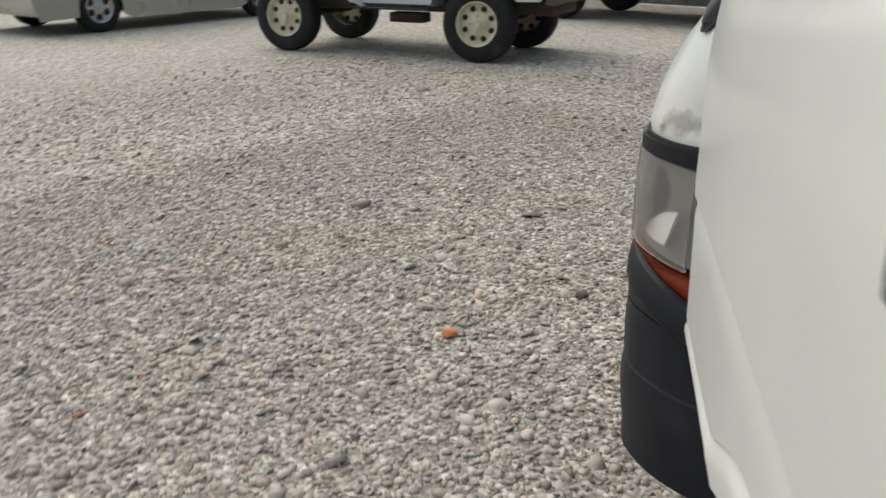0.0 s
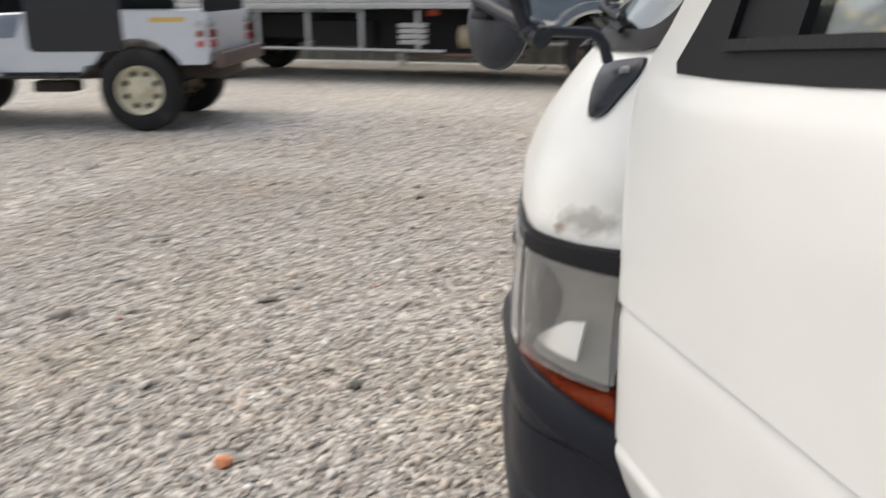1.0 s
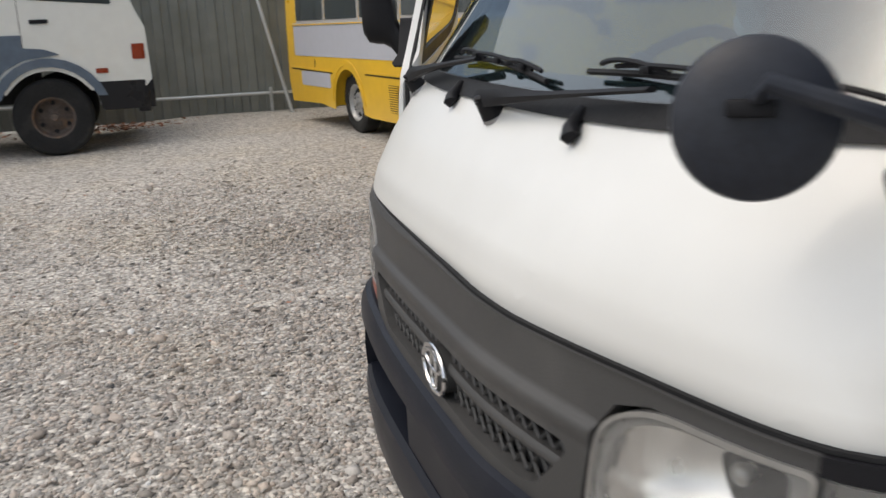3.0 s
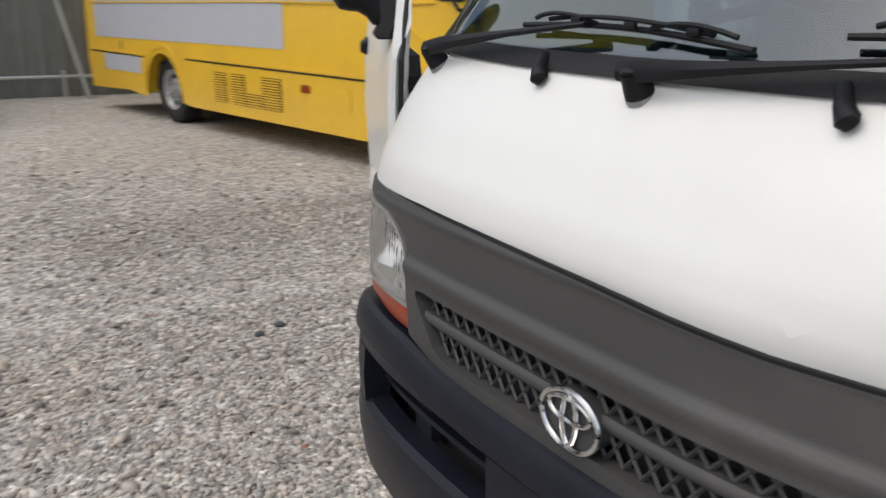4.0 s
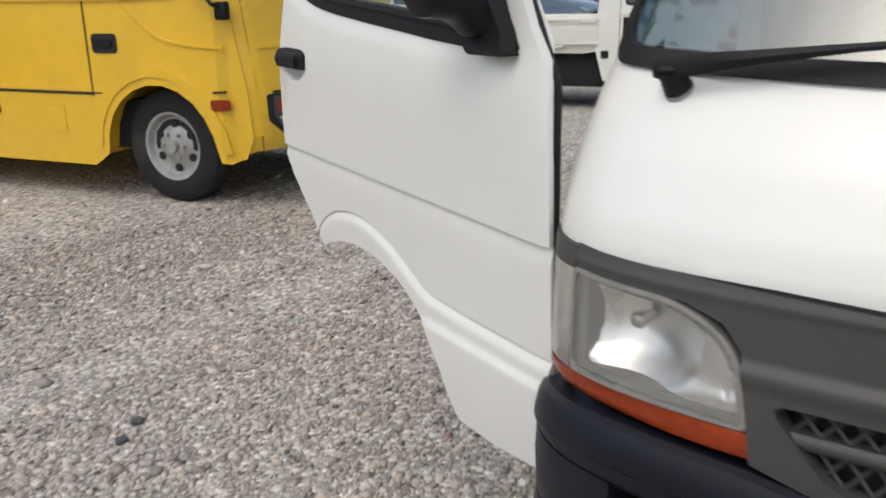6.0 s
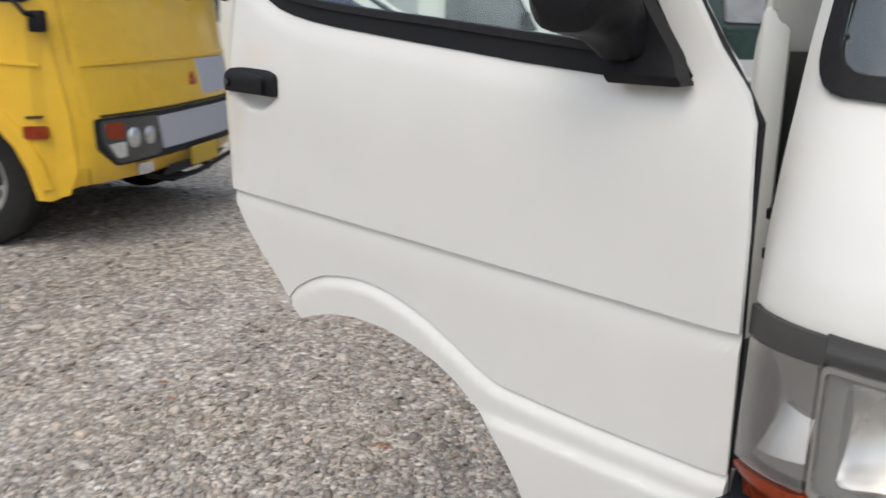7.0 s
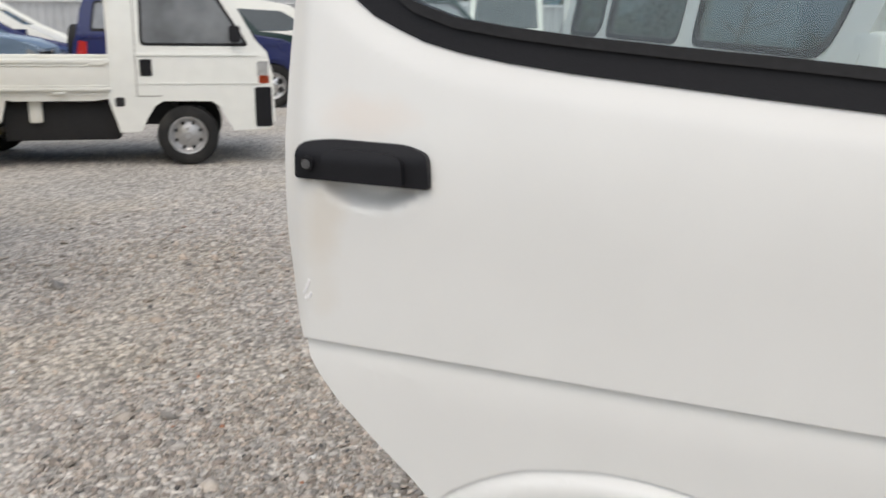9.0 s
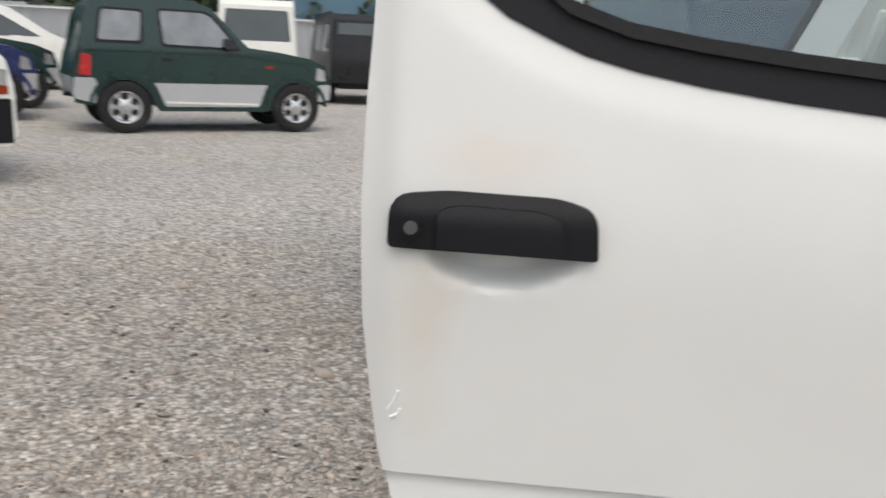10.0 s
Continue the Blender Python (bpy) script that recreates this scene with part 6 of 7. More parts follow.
# saloon and minivan shapes further off
def plain_car(name, label, rear, front, paint, length, height, van_like, near_side, rim=alloy, group="parked cars"):
    wb0 = (Vector((*front, 0)) - Vector((*rear, 0))).length
    t, wb = parked(name, label, "car", rear, front, 0.72, near_side, group)
    W = lambda z: 0.84 - 0.20 * max(0.0, z - 0.9) ** 1.2
    r0, f0 = -(length - wb) * 0.52, wb + (length - wb) * 0.48
    if van_like:
        loop = [(r0, 0.35), (r0 - 0.02, 0.7), (r0 + 0.05, 1.0), (r0 + 0.18, height - 0.25), (r0 + 0.35, height - 0.03), (r0 + 0.8, height), (wb * 0.55, height - 0.01), (wb * 0.80, height - 0.14), (wb + 0.16, 1.16), (f0 - 0.35, 0.98), (f0 - 0.06, 0.82), (f0, 0.5), (f0 - 0.05, 0.25)]
        wins = [[(r0 + 0.30, 1.12), (wb * 0.28, 1.10), (wb * 0.28, height - 0.18), (r0 + 0.38, height - 0.20)], [(wb * 0.34, 1.10), (wb + 0.02, 1.12), (wb * 0.74, height - 0.22), (wb * 0.36, height - 0.17)]]
        glass_line, zz = [(wb + 0.16, 1.16), (wb * 0.80, height - 0.14)], (1.2, height - 0.2)
    else:
        loop = [(r0, 0.35), (r0 - 0.03, 0.62), (r0 + 0.05, 0.90), (r0 + 0.6, 0.97), (wb * 0.18, height - 0.08), (wb * 0.30, height), (wb * 0.58, height - 0.02), (wb * 0.86, 0.99), (f0 - 0.3, 0.80), (f0 - 0.02, 0.62), (f0, 0.40), (f0 - 0.05, 0.24)]
        wins = [[(wb * 0.02, 0.98), (wb * 0.40, 0.97), (wb * 0.40, height - 0.12), (wb * 0.22, height - 0.12)], [(wb * 0.44, 0.97), (wb * 0.80, 0.97), (wb * 0.58, height - 0.12), (wb * 0.44, height - 0.12)]]
        glass_line, zz = [(wb * 0.86, 0.99), (wb * 0.58, height - 0.02)], (1.02, height - 0.08)
    loop += arch(wb, 0.31, 0.37, 0.25) + [(wb - 0.45, 0.22), (0.45, 0.22)] + arch(0, 0.31, 0.37, 0.25) + [(-0.5, 0.28)]
    part("body", shell(loop, W, 0.06, (0.5, 0.75, 0.95, 1.1, 1.3)), paint, t, "", sharp=35)
    for s in (1, -1):
        for w in wins:
            side_plate(t, "side_window", w, W, s, car_glass, 0.005, 0.012, "", 0.05)
        side_plate(t, "rub_strip", bar([(0.42, 0.55), (wb - 0.42, 0.52)], 0.02), W, s, trim_grey, 0.010, 0.015, "", 0)
        side_plate(t, "door_seam", [(wb * 0.42, 0.3), (wb * 0.422, 0.3), (wb * 0.422, 1.0), (wb * 0.42, 1.0)], W, s, seam_dark, 0.002, 0.004, "", 0)
        side_plate(t, "headlamp", [(f0 - 0.42, 0.72), (f0 - 0.10, 0.66), (f0 - 0.12, 0.78), (f0 - 0.40, 0.86)], W, s, clear_lens, 0.004, 0.012, "", 0.02)
        side_plate(t, "tail_lamp", [(r0 + 0.02, 0.68), (r0 + 0.22, 0.68), (r0 + 0.2, 0.88), (r0 + 0.05, 0.86)], W, s, red_lens, 0.004, 0.012, "", 0.02)
        side_plate(t, "mirror", rect(wb * 0.80, 1.0, wb * 0.88, 1.13), W, s, paint, 0.10, 0.08, "", 0.03)
    front_plate(t, "windscreen", [(-0.60, zz[0]), (0.60, zz[0]), (0.52, zz[1]), (-0.52, zz[1])], glass_line, car_glass, 0.006, 0.012, "", 0.05)
    bm = bmesh.new()
    box(bm, (wb / 2, 0, 0.32), (wb + 1.0, 1.2, 0.16), 0.02)
    part("underside", bm, dark_inside, t)
    axle_pair(t, wb, 0.72, 0.31, 0.19, 0.19, rim, "spoke")
    return t


beige_silver = mat("champagne_paint", (0.42, 0.42, 0.37), 0.3, metal=0.4, vary=0.06, spots=2, coat=0.4)
plain_car("saloon", "champagne silver saloon with alloy wheels", (10.28, -6.13), (9.93, -3.43), beige_silver, 4.5, 1.42, False, 1)
plain_car("saloon", "dark blue saloon in the parked row", (-14.2, -10.2), (-14.5, -7.6), blue_paint, 4.3, 1.40, False, -1)
plain_car("minivan", "white minivan parked by the far fence", (-20.6, -6.3), (-21.1, -3.5), old_white, 4.8, 1.78, True, -1)
plain_car("minivan", "white minivan seen behind the parked row", (-17.8, -12.0), (-18.2, -9.2), old_white, 4.7, 1.75, True, -1)


# boxy vehicles at the back of the yard
def boxy(name, label, category, centre, heading, size, paint, z0=0.45, windows=(), group=""):
    l, w, h = size
    t = thing(name, label, category, pose(*centre, 0, 0, 0, heading), group)
    loop = [(-l / 2, z0), (-l / 2 - 0.02, 0.9), (-l / 2 + 0.10, h - 0.12), (-l / 2 + 0.25, h), (l / 2 - 0.55, h), (l / 2 - 0.38, h - 0.1), (l / 2 - 0.06, h * 0.58), (l / 2, h * 0.45), (l / 2 - 0.02, z0)]
    W = lambda z: w / 2 - 0.07 * max(0.0, z - h * 0.55)
    part("body", shell(list(loop), W, 0.05, (h * 0.4, h * 0.55, h * 0.75)), paint, t, "", sharp=35)
    for s in (1, -1):
        for x0, x1 in windows:
            side_plate(t, "side_window", rect(x0, h * 0.58, x1, h * 0.88), W, s, car_glass, 0.005, 0.012, "", 0.04)
        for x in (-l / 2 + 0.8, l / 2 - 0.7):
            wheel("wheel", t, (x, s * (w / 2 - 0.10), 0.33), 0, 0.33, 0.2, 0.19, s, wheel_steel, "steel", seg=28)
    front_plate(t, "windscreen", [(-w / 2 + 0.1, h * 0.60), (w / 2 - 0.1, h * 0.60), (w / 2 - 0.16, h * 0.92), (-w / 2 + 0.16, h * 0.92)], [(l / 2 - 0.06, h * 0.58), (l / 2 - 0.40, h - 0.1)], car_glass, 0.006, 0.012, "dark windscreen", 0.04)
    front_plate(t, "rear_window", [(-w / 2 + 0.12, h * 0.60), (w / 2 - 0.12, h * 0.60), (w / 2 - 0.18, h * 0.90), (-w / 2 + 0.18, h * 0.90)], [(-l / 2 - 0.0, h * 0.5), (-l / 2 + 0.10, h - 0.12)], car_glass, 0.006, 0.012, "dark rear window", 0.04)
    front_plate(t, "front_bumper", rect(-w / 2 + 0.02, z0, w / 2 - 0.02, z0 + 0.22), [(l / 2, 0.3), (l / 2, 0.9)], black_plastic, 0.02, 0.05, "black bumper", 0.03)
    for s in (1, -1):
        front_plate(t, "headlamp", [(s * (w / 2 - 0.40), z0 + 0.26), (s * (w / 2 - 0.08), z0 + 0.26), (s * (w / 2 - 0.08), z0 + 0.42), (s * (w / 2 - 0.40), z0 + 0.42)], [(l / 2, 0.3), (l / 2, 1.1)], clear_lens, 0.006, 0.012, "", 0.02)
        front_plate(t, "tail_lamp", [(s * (w / 2 - 0.20), z0 + 0.26), (s * (w / 2 - 0.04), z0 + 0.26), (s * (w / 2 - 0.04), z0 + 0.52), (s * (w / 2 - 0.20), z0 + 0.52)], [(-l / 2, 0.3), (-l / 2, 1.1)], red_lens, 0.006, 0.012, "", 0.02)
    bm = bmesh.new()
    box(bm, (0, 0, z0 - 0.03), (l - 0.3, w - 0.4, 0.18), 0.02)
    part("underside", bm, dark_inside, t)
    return t



cab_van = boxy("cab_van", "white cab-over van with dark windscreen beside the bus", "van", (-10.4, -8.25), 65, (3.3, 1.45, 1.85), old_white, 0.42, ((-0.9, 0.3), (0.4, 1.2)))
for y0 in (-0.25, 0.15):
    bm = bmesh.new()
    tube(bm, [(1.63, y0, 1.02), (1.62, y0, 1.07), (1.50, y0 + 0.36, 1.22)], 0.012, 6)
    ball(bm, (1.63, y0, 1.03), 0.028)
    part("wiper", bm, black_plastic, cab_van)
boxy("van", "white high-roofed van seen from behind by the far fence", "van", (-20.8, 1.05), 172, (4.6, 1.6, 2.05), old_white, 0.45, ((-1.9, -0.7), (-0.5, 0.6), (0.8, 1.7)))
boxy("off_roader", "black square off-roader by the far fence", "car", (-19.8, 3.1), 175, (3.6, 1.6, 1.85), dark_paint, 0.45, ((-1.4, -0.4), (-0.2, 0.9)))


# ---- the yard ----
def gravel_mat():
    m = mat("gravel_ground", (0.475, 0.446, 0.402), 0.95, vary=0.25, grain=14, spots=0.35)
    nt = m.node_tree
    b = nt.nodes["Principled BSDF"]
    L = nt.links.new
    out = b.inputs["Base Color"].links[0].from_socket
    tc = nt.nodes.new("ShaderNodeTexCoord")
    vor = nt.nodes.new("ShaderNodeTexVoronoi")
    vor.inputs["Scale"].default_value = 44
    L(tc.outputs["Object"], vor.inputs["Vector"])
    sep = nt.nodes.new("ShaderNodeSeparateColor")
    L(vor.outputs["Color"], sep.inputs[0])
    mr = nt.nodes.new("ShaderNodeMapRange")
    mr.inputs["To Min"].default_value, mr.inputs["To Max"].default_value = 0.60, 1.45
    L(sep.outputs[0], mr.inputs["Value"])
    # Shade between stones is put into the colour, darker away from each cell's centre.
    gap_shade = nt.nodes.new("ShaderNodeMapRange")
    gap_shade.inputs["From Min"].default_value, gap_shade.inputs["From Max"].default_value = 0.40, 0.75
    gap_shade.inputs["To Min"].default_value, gap_shade.inputs["To Max"].default_value = 1.0, 0.55
    L(vor.outputs["Distance"], gap_shade.inputs["Value"])
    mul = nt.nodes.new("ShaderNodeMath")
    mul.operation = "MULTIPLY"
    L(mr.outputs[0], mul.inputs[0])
    L(gap_shade.outputs[0], mul.inputs[1])
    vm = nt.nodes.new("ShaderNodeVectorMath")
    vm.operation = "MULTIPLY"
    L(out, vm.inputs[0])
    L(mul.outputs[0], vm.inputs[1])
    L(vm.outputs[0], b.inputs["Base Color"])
    bp = nt.nodes.new("ShaderNodeBump")
    bp.inputs["Strength"].default_value, bp.inputs["Distance"].default_value = 0.6, 0.02
    bp.invert = True
    L(vor.outputs["Distance"], bp.inputs["Height"])
    L(bp.outputs[0], b.inputs["Normal"])
    return m


def lie(x, y):
    """The height of the yard: a low swell of gravel under the bus."""
    step = lambda t: np.clip(t, 0, 1) ** 2 * (3 - 2 * np.clip(t, 0, 1))
    return 0.075 * step((-2.7 - y) / 1.3) * step((x + 5.0) / 1.4) * step((1.4 - x) / 1.8)


far_off = [10, 14, 20, 30, 50, 90, 200, 450, 900]
gx = [-v for v in reversed(far_off)] + list(np.arange(-8, 8.01, 0.4)) + far_off
gy = [-v - 4 for v in reversed(far_off)] + list(np.arange(-13, 4.01, 0.4)) + far_off
bm = bmesh.new()
ring(bm, [[(x, y, float(lie(x, y))) for y in gy] for x in gx], closed=False)
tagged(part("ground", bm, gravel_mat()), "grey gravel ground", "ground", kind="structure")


def stones(name, count, where, size, material, label, seed):
    """Loose stones joined in one mesh: squashed, uneven, angular chips."""
    rng = np.random.default_rng(seed)
    base = np.array([(math.cos(t) * r, math.sin(t) * r, z) for z, r, k, o in ((-0.55, 0.80, 4, 0.0), (0.35, 0.92, 4, 0.7)) for t in (np.arange(k) * 2 * math.pi / k + o)] + [(0.1, 0, 0.85)])
    f = []
    for i in range(4):
        j = (i + 1) % 4
        f += [(i, j, 4 + i), (j, 4 + j, 4 + i), (4 + i, 4 + j, 8)]
    f = np.array(f)
    xy = where(rng, count)
    n = len(xy)
    s = size[0] * np.exp(rng.normal(0, size[1], n))
    pts = base[None] * (1 + rng.normal(0, 0.20, (n, len(base), 3)))
    pts[:, :, 0] *= rng.uniform(0.75, 1.35, n)[:, None]
    pts[:, :, 2] *= rng.uniform(0.27, 0.50, n)[:, None]
    ax, ay, az = rng.normal(0, 0.35, n), rng.normal(0, 0.35, n), rng.uniform(0, 2 * math.pi, n)
    c, q = np.cos(ax)[:, None], np.sin(ax)[:, None]
    y, z = pts[:, :, 1] * c - pts[:, :, 2] * q, pts[:, :, 1] * q + pts[:, :, 2] * c
    x = pts[:, :, 0]
    c, q = np.cos(ay)[:, None], np.sin(ay)[:, None]
    x, z = x * c + z * q, -x * q + z * c
    c, q = np.cos(az)[:, None], np.sin(az)[:, None]
    x, y = x * c - y * q, x * q + y * c
    v = np.stack([x, y, z], -1) * s[:, None, None]
    v[:, :, 0] += xy[:, 0][:, None]
    v[:, :, 1] += xy[:, 1][:, None]
    v[:, :, 2] += (s * rng.uniform(-0.12, 0.30, n) + lie(xy[:, 0], xy[:, 1]))[:, None]
    me = bpy.data.meshes.new(name)
    k = len(base)
    faces = (f[None] + (np.arange(n) * k)[:, None, None]).reshape(-1, 3)
    me.vertices.add(n * k)
    me.vertices.foreach_set("co", v.reshape(-1))
    me.loops.add(len(faces) * 3)
    me.loops.foreach_set("vertex_index", faces.reshape(-1).astype(np.int32))
    me.polygons.add(len(faces))
    me.polygons.foreach_set("loop_start", (np.arange(len(faces)) * 3).astype(np.int32))
    me.update(calc_edges=True)
    me.materials.append(material)
    return tagged(new(name, me), label, "gravel", kind="stuff")


def patch(cells):
    """Scatter over boxes (x0, y0, x1, y1, weight)."""
    def where(rng, count):
        area = np.array([(c[2] - c[0]) * (c[3] - c[1]) * c[4] for c in cells])
        parts = []
        for c, a in zip(cells, area):
            k = int(count * a / area.sum())
            xy = np.stack([rng.uniform(c[0], c[2], k), rng.uniform(c[1], c[3], k)], -1)
            parts.append(xy + rng.normal(0, 0.15 + 0.8 * (1 - c[4]), xy.shape))
        return np.concatenate(parts)
    return where


def tan_patches(m):
    """Broad patches of tan dust over a gravel material."""
    nt = m.node_tree
    socket = nt.nodes["Principled BSDF"].inputs["Base Color"]
    no, tc = nt.nodes.new("ShaderNodeTexNoise"), nt.nodes.new("ShaderNodeTexCoord")
    no.inputs["Scale"].default_value, no.inputs["Detail"].default_value = 0.9, 6
    nt.links.new(tc.outputs["Object"], no.inputs["Vector"])
    mr = nt.nodes.new("ShaderNodeMapRange")
    mr.inputs["From Min"].default_value, mr.inputs["From Max"].default_value = 0.48, 0.68
    nt.links.new(no.outputs["Fac"], mr.inputs["Value"])
    mx = nt.nodes.new("ShaderNodeMix")
    mx.data_type, mx.blend_type = "RGBA", "MULTIPLY"
    nt.links.new(mr.outputs[0], mx.inputs[0])
    nt.links.new(socket.links[0].from_socket, mx.inputs[6])
    mx.inputs[7].default_value = (1.01, 0.985, 0.93, 1)
    nt.links.new(mx.outputs[2], socket)


pebble = mat("pebble", (0.366, 0.342, 0.310), 0.62, vary=0.22, grain=160, spots=30, island=0.46)
pt = pebble.node_tree
pr = pt.nodes.new("ShaderNodeValToRGB")
for at_, col in ((0.0, (1.0, 0.965, 0.92, 1)), (0.45, (1.0, 0.985, 0.965, 1)), (0.8, (0.97, 0.985, 1.0, 1)), (1.0, (1.05, 0.95, 0.88, 1))):
    e_ = pr.color_ramp.elements.new(at_) if 0 < at_ < 1 else pr.color_ramp.elements[int(at_)]
    e_.color = col
hop = pt.nodes.new("ShaderNodeMath")
hop.operation = "MULTIPLY"
hop.inputs[1].default_value = 17.3
fr = pt.nodes.new("ShaderNodeMath")
fr.operation = "FRACT"
pt.links.new(pt.nodes.new("ShaderNodeNewGeometry").outputs["Random Per Island"], hop.inputs[0])
pt.links.new(hop.outputs[0], fr.inputs[0])
pt.links.new(fr.outputs[0], pr.inputs[0])
pv = pt.nodes.new("ShaderNodeVectorMath")
pv.operation = "MULTIPLY"
pbase = pt.nodes["Principled BSDF"].inputs["Base Color"]
pt.links.new(pbase.links[0].from_socket, pv.inputs[0])
pt.links.new(pr.outputs[0], pv.inputs[1])
pt.links.new(pv.outputs[0], pbase)
tan_patches(pebble)
tan_patches(bpy.data.materials["gravel_ground"])
near_cells = [(-0.2, -3.2, 3.2, 1.9, 1.0), (-2.6, -4.2, -0.2, -0.9, 1.0), (-0.9, 0.7, -0.1, 2.2, 0.5), (-5.5, -3.6, -2.6, -1.0, 0.45), (-1.2, -6.0, 3.2, -3.2, 0.45), (3.2, -4.5, 5.5, 1.0, 0.42), (-4.5, -5.4, -2.6, -3.6, 0.3)]
stones("gravel", 190000, patch(near_cells), (0.0076, 0.42), pebble, "loose grey gravel stones", 3)
stones("pale_gravel", 900, patch(near_cells), (0.0095, 0.3), mat("pale_pebble", (0.68, 0.67, 0.64), 0.85, vary=0.15, grain=120), "scattered pale stones", 5)
stones("dark_gravel", 1500, patch(near_cells), (0.0095, 0.3), mat("dark_pebble", (0.09, 0.088, 0.085), 0.9, vary=0.3, grain=120), "scattered dark stones", 7)
stones("red_gravel", 160, patch(near_cells), (0.0095, 0.3), mat("red_pebble", (0.36, 0.17, 0.10), 0.9, vary=0.25, grain=90), "scattered reddish stones", 9)


def lone_stone(name, x, y, r, color, label, seed):
    rng = random.Random(seed)
    bm = bmesh.new()
    bmesh.ops.create_icosphere(bm, subdivisions=2, radius=r)
    for v in bm.verts:
        v.co *= 1 + rng.uniform(-0.16, 0.16)
        v.co.z *= 0.6
    ob = part(name, bm, mat(name + "_mat", color, 0.9, vary=0.3, grain=120, bump=0.3), sharp=50)
    ob.matrix_world = Matrix.Translation((x, y, r * 0.45))
    return tagged(ob, label, "stone")


lone_stone("stone", 0.705, 0.102, 0.026, (0.55, 0.22, 0.10), "orange stone lying on the gravel", 1)
lone_stone("stone", 0.572, -0.438, 0.024, (0.10, 0.10, 0.08), "dark stone lying on the gravel", 2)
lone_stone("stone", -0.627, -2.356, 0.020, (0.07, 0.07, 0.07), "small black stone on the gravel", 3)
lone_stone("stone", -0.524, -2.289, 0.020, (0.07, 0.07, 0.07), "small black stone on the gravel", 4)

# the sheet fence behind the lorry, with its props
sheet_paint = mat("fence_sheet", (0.24, 0.25, 0.23), 0.5, metal=0.35, vary=0.12, grain=5, spots=0.9, dirt=(0.14, 0.14, 0.12, 0.6))
pipe_steel = mat("scaffold_pipe", (0.55, 0.56, 0.55), 0.4, metal=0.6, vary=0.15, grain=30, spots=8)
fence = thing("sheet_fence", "grey-green sheet metal fence propped by pipes", "fence")
for k in range(17):
    x0 = -9.0 + k * 1.22
    bm = bmesh.new()
    prof_ = []
    for i in range(5):
        u = i * 0.244
        prof_ += [(u, 0.0), (u + 0.10, 0.0), (u + 0.115, 0.028), (u + 0.225, 0.028)]
    line = prof_ + [(1.235, 0.0)]
    line = line + [(u, d - 0.005) for u, d in reversed(line)]
    ring(bm, [[(x0 + u, -11.75 + d + 0.01 * (k % 2), z) for u, d in line] for z in (0.03, 1.3, 2.6)])
    part("panel", bm, sheet_paint, fence, sharp=20)
bm = bmesh.new()
tube(bm, [(-9.0, -11.66, 0.32), (11.5, -11.66, 0.36)], 0.024, 8)
part("rail", bm, pipe_steel, fence)
bm = bmesh.new()
tube(bm, [(-9.0, -11.66, 1.9), (11.5, -11.66, 1.9)], 0.024, 8)
part("rail", bm, pipe_steel, fence)
for x in (-4.6, -1.50, 1.6, 4.8):
    bm = bmesh.new()
    tube(bm, [(x, -11.25, 0.0), (x + 0.40, -11.62, 1.95)], 0.026, 8)
    part("prop", bm, pipe_steel, fence, "slanting steel prop")
    bm = bmesh.new()
    tube(bm, [(x + 0.25, -11.60, 0.0), (x + 0.25, -11.60, 0.42)], 0.024, 8)
    tube(bm, [(x + 0.25, -11.62, 0.06), (x, -11.25, 0.03)], 0.022, 8)
    part("stake", bm, pipe_steel, fence)
bm = bmesh.new()
rng0 = random.Random(4)
for k in range(420):
    x, y = rng0.gauss(0.35, 0.9), -11.15 + rng0.gauss(0, 0.22)
    s = rng0.uniform(0.025, 0.06)
    c = Vector((x, y, rng0.uniform(0.005, 0.07)))
    q = Euler((rng0.uniform(-0.6, 0.6), rng0.uniform(-0.6, 0.6), rng0.uniform(0, 6.3))).to_matrix()
    vs = [bm.verts.new(c + q @ Vector(p)) for p in ((-s, 0, 0), (0, -s * 0.5, s * 0.15), (s, 0, 0), (0, s * 0.5, s * 0.15))]
    bm.faces.new(vs)
tagged(part("fallen_leaves", bm, mat("dead_leaf", (0.22, 0.095, 0.05), 0.85, vary=0.4, grain=30, island=0.5)), "drift of dry red-brown leaves by the fence", "leaves", kind="stuff")

# the pale fence at the far end of the yard
far_sheet = mat("far_fence_sheet", (0.46, 0.47, 0.48), 0.55, metal=0.2, vary=0.12, grain=3, spots=0.6, obj=0.12)
far = thing("yard_fence", "pale grey corrugated sheet fence closing the yard", "fence")
for k in range(26):
    y0 = -34.0 + k * 2.0
    bm = bmesh.new()
    prof_ = []
    for i in range(9):
        u = i * 0.22
        prof_ += [(u, 0.0), (u + 0.10, 0.0), (u + 0.12, 0.04), (u + 0.20, 0.04)]
    line = prof_ + [(2.0, 0.0)]
    line = line + [(u, d - 0.006) for u, d in reversed(line)]
    ring(bm, [[(-24.5 + d, y0 + u, z) for u, d in line] for z in (0.02, 1.86 + 0.03 * (k % 3))])
    part("panel", bm, far_sheet, far, sharp=20)
bm = bmesh.new()
tube(bm, [(-24.4, -34, 1.80), (-24.4, 18, 1.80)], 0.03, 6)
part("cap_rail", bm, far_sheet, far)
boxm = mat("blue_shed_sheet", (0.08, 0.16, 0.22), 0.5, vary=0.1)
shed = thing("shed", "blue-green sheet metal shed behind the fence", "shed")
bm = bmesh.new()
box(bm, (-29.0, 5.5, 1.6), (4.0, 5.0, 3.2), 0.02)
part("wall", bm, boxm, shed)
bm = bmesh.new()
box(bm, (-29.0, 5.5, 3.26), (4.4, 5.4, 0.12), 0.02)
part("roof", bm, trim_grey, shed)

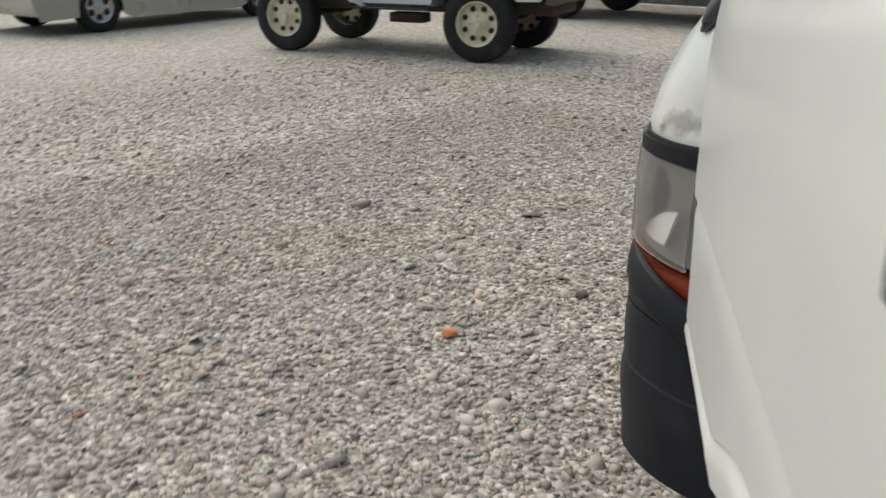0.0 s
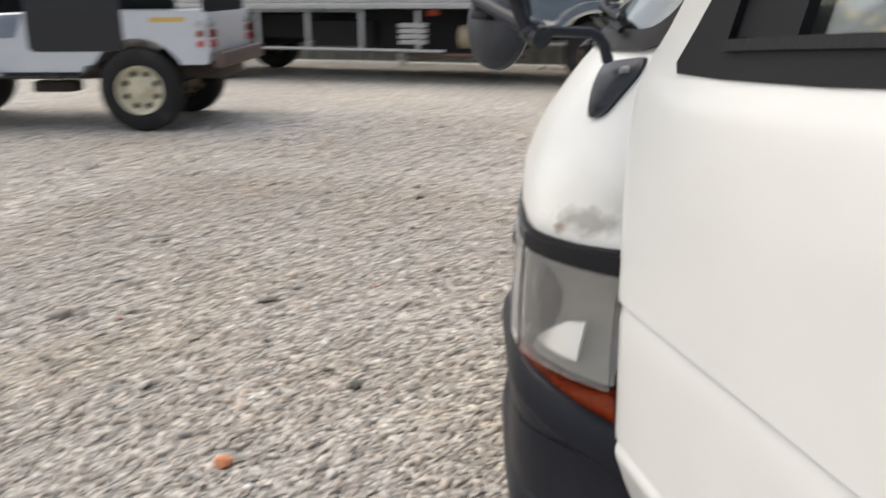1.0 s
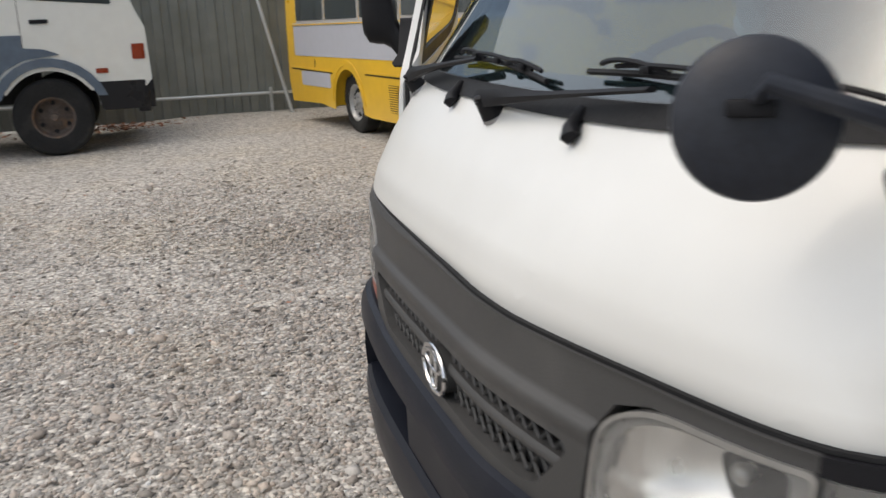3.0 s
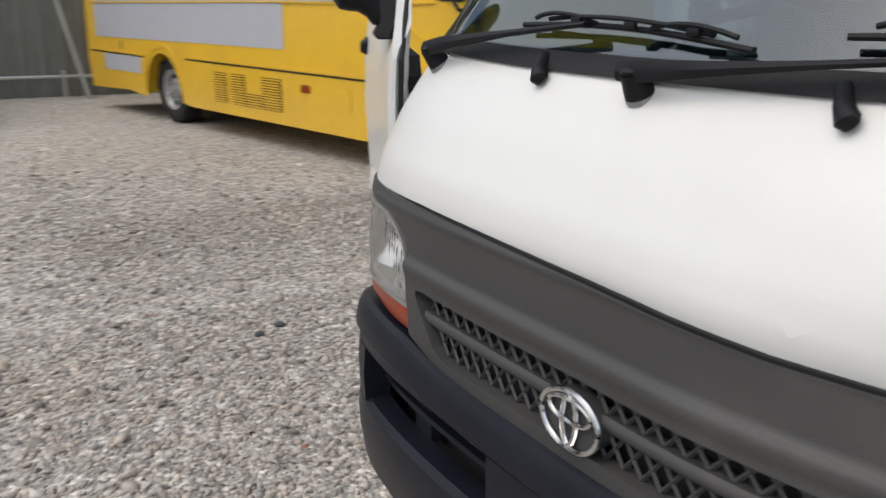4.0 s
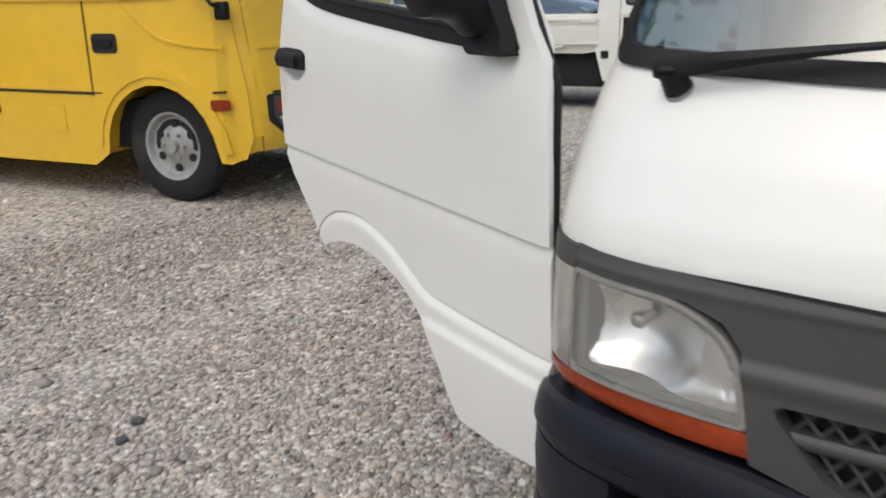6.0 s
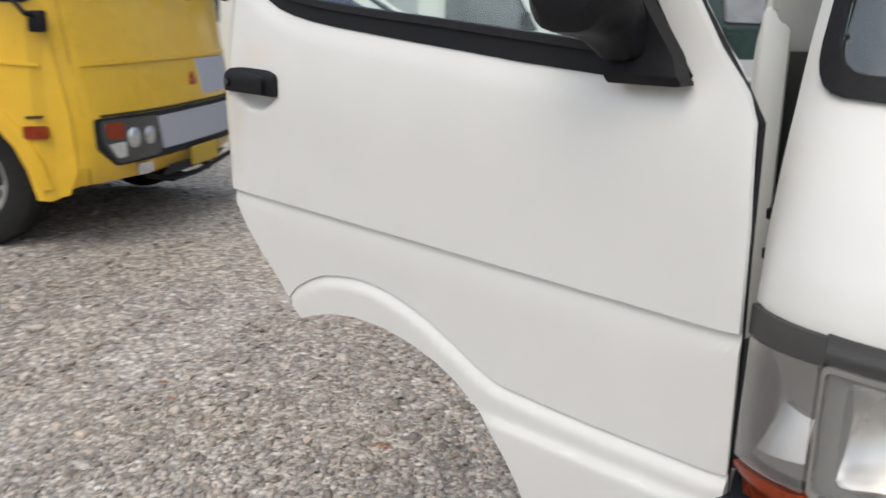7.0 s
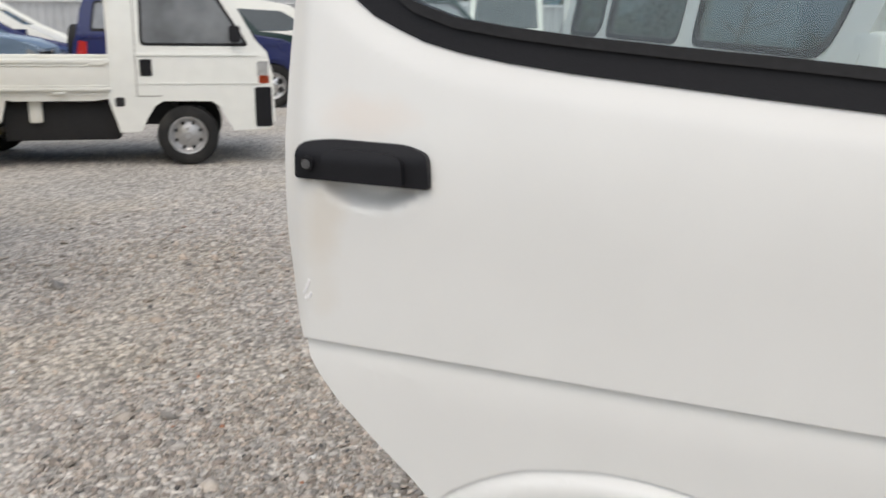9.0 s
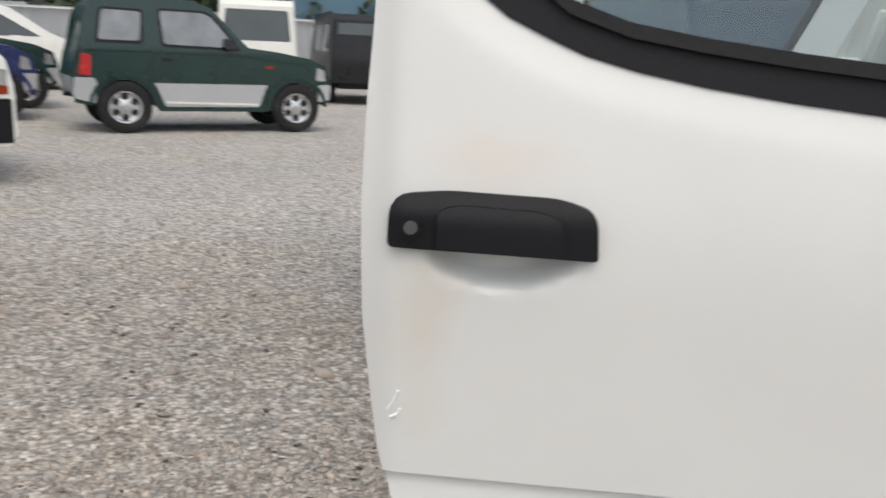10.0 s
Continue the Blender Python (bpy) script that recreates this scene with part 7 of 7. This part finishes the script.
# woodland beyond the fences
bark = mat("bark", (0.09, 0.07, 0.055), 0.9, vary=0.35, grain=25, bump=0.5)
leaf = mat("leaf", (0.045, 0.060, 0.028), 0.75, vary=0.3, grain=8, island=0.5)


def tree(x, y, h, seed, leafy):
    rng = random.Random(seed)
    t = thing("tree", "dark evergreen tree behind the fence" if leafy else "bare winter tree behind the fence", "tree", Matrix.Translation((x, y, 0)), "trees round the yard")
    bm = bmesh.new()
    lean = Vector((rng.uniform(-0.06, 0.06), rng.uniform(-0.06, 0.06), 1))
    trunk = [lean * (h * k / 6) + Vector((rng.uniform(-0.1, 0.1), rng.uniform(-0.1, 0.1), 0)) * (k > 0) for k in range(7)]
    tube(bm, trunk, [h * 0.018 * (1 - k / 7.5) + 0.02 for k in range(7)], 7)
    tips = []
    for k in range(16):
        f = rng.uniform(0.25, 0.97)
        p = trunk[int(f * 6)].lerp(trunk[min(6, int(f * 6) + 1)], f * 6 % 1)
        a = rng.uniform(0, 6.3)
        l = h * rng.uniform(0.12, 0.30) * (1.2 - f * 0.7)
        e = p + Vector((math.cos(a) * l, math.sin(a) * l, l * rng.uniform(0.2, 0.9)))
        mid = p.lerp(e, 0.5) + Vector((0, 0, l * 0.06))
        tube(bm, [p, mid, e], [h * 0.006, h * 0.004, h * 0.0015], 5)
        tips += [e, mid]
        for _ in range(3):
            b = rng.uniform(0, 6.3)
            e2 = e + Vector((math.cos(b), math.sin(b), rng.uniform(0.1, 1.0))) * l * rng.uniform(0.3, 0.6)
            tube(bm, [p.lerp(e, rng.uniform(0.5, 1.0)), e2], [h * 0.003, h * 0.001], 4)
            tips.append(e2)
    part("trunk", bm, bark, t)
    if leafy:
        bm = bmesh.new()
        for c in tips:
            for _ in range(34):
                s = rng.uniform(0.06, 0.16)
                p = c + Vector((rng.gauss(0, 0.5), rng.gauss(0, 0.5), rng.gauss(0, 0.4)))
                q = Euler((rng.uniform(-1.2, 1.2), rng.uniform(-1.2, 1.2), rng.uniform(0, 6.3))).to_matrix()
                vs = [bm.verts.new(p + q @ Vector(w)) for w in ((-s, 0, 0), (0, -s * 0.5, 0), (s, 0, 0), (0, s * 0.5, 0))]
                bm.faces.new(vs)
        part("crown", bm, leaf, t, kind="stuff", smooth=False)
    return t


rngt = random.Random(11)
for k in range(22):
    tree(-28.5 - rngt.uniform(0, 6), -36 + k * 2.7 + rngt.uniform(-0.8, 0.8), rngt.uniform(4.8, 7.5), 100 + k, k % 2 == 0)

# the thicket under the trees
bm = bmesh.new()
rngh = random.Random(21)
for k in range(15000):
    y = rngh.uniform(-40, 22)
    top = 3.4 + 1.1 * math.sin(y * 0.9) + 0.7 * math.sin(y * 2.3 + 1)
    c = Vector((-26.6 - rngh.uniform(0, 1.8), y, rngh.uniform(0.2, top)))
    s = rngh.uniform(0.10, 0.26)
    q = Euler((rngh.uniform(-1.3, 1.3), rngh.uniform(-1.3, 1.3), rngh.uniform(0, 6.3))).to_matrix()
    bm.faces.new([bm.verts.new(c + q @ Vector(p)) for p in ((-s, 0, 0), (0, -s * 0.55, 0), (s, 0, 0), (0, s * 0.55, 0))])
tagged(part("thicket", bm, leaf, smooth=False), "dense dark evergreen thicket behind the fence", "bushes", kind="stuff")
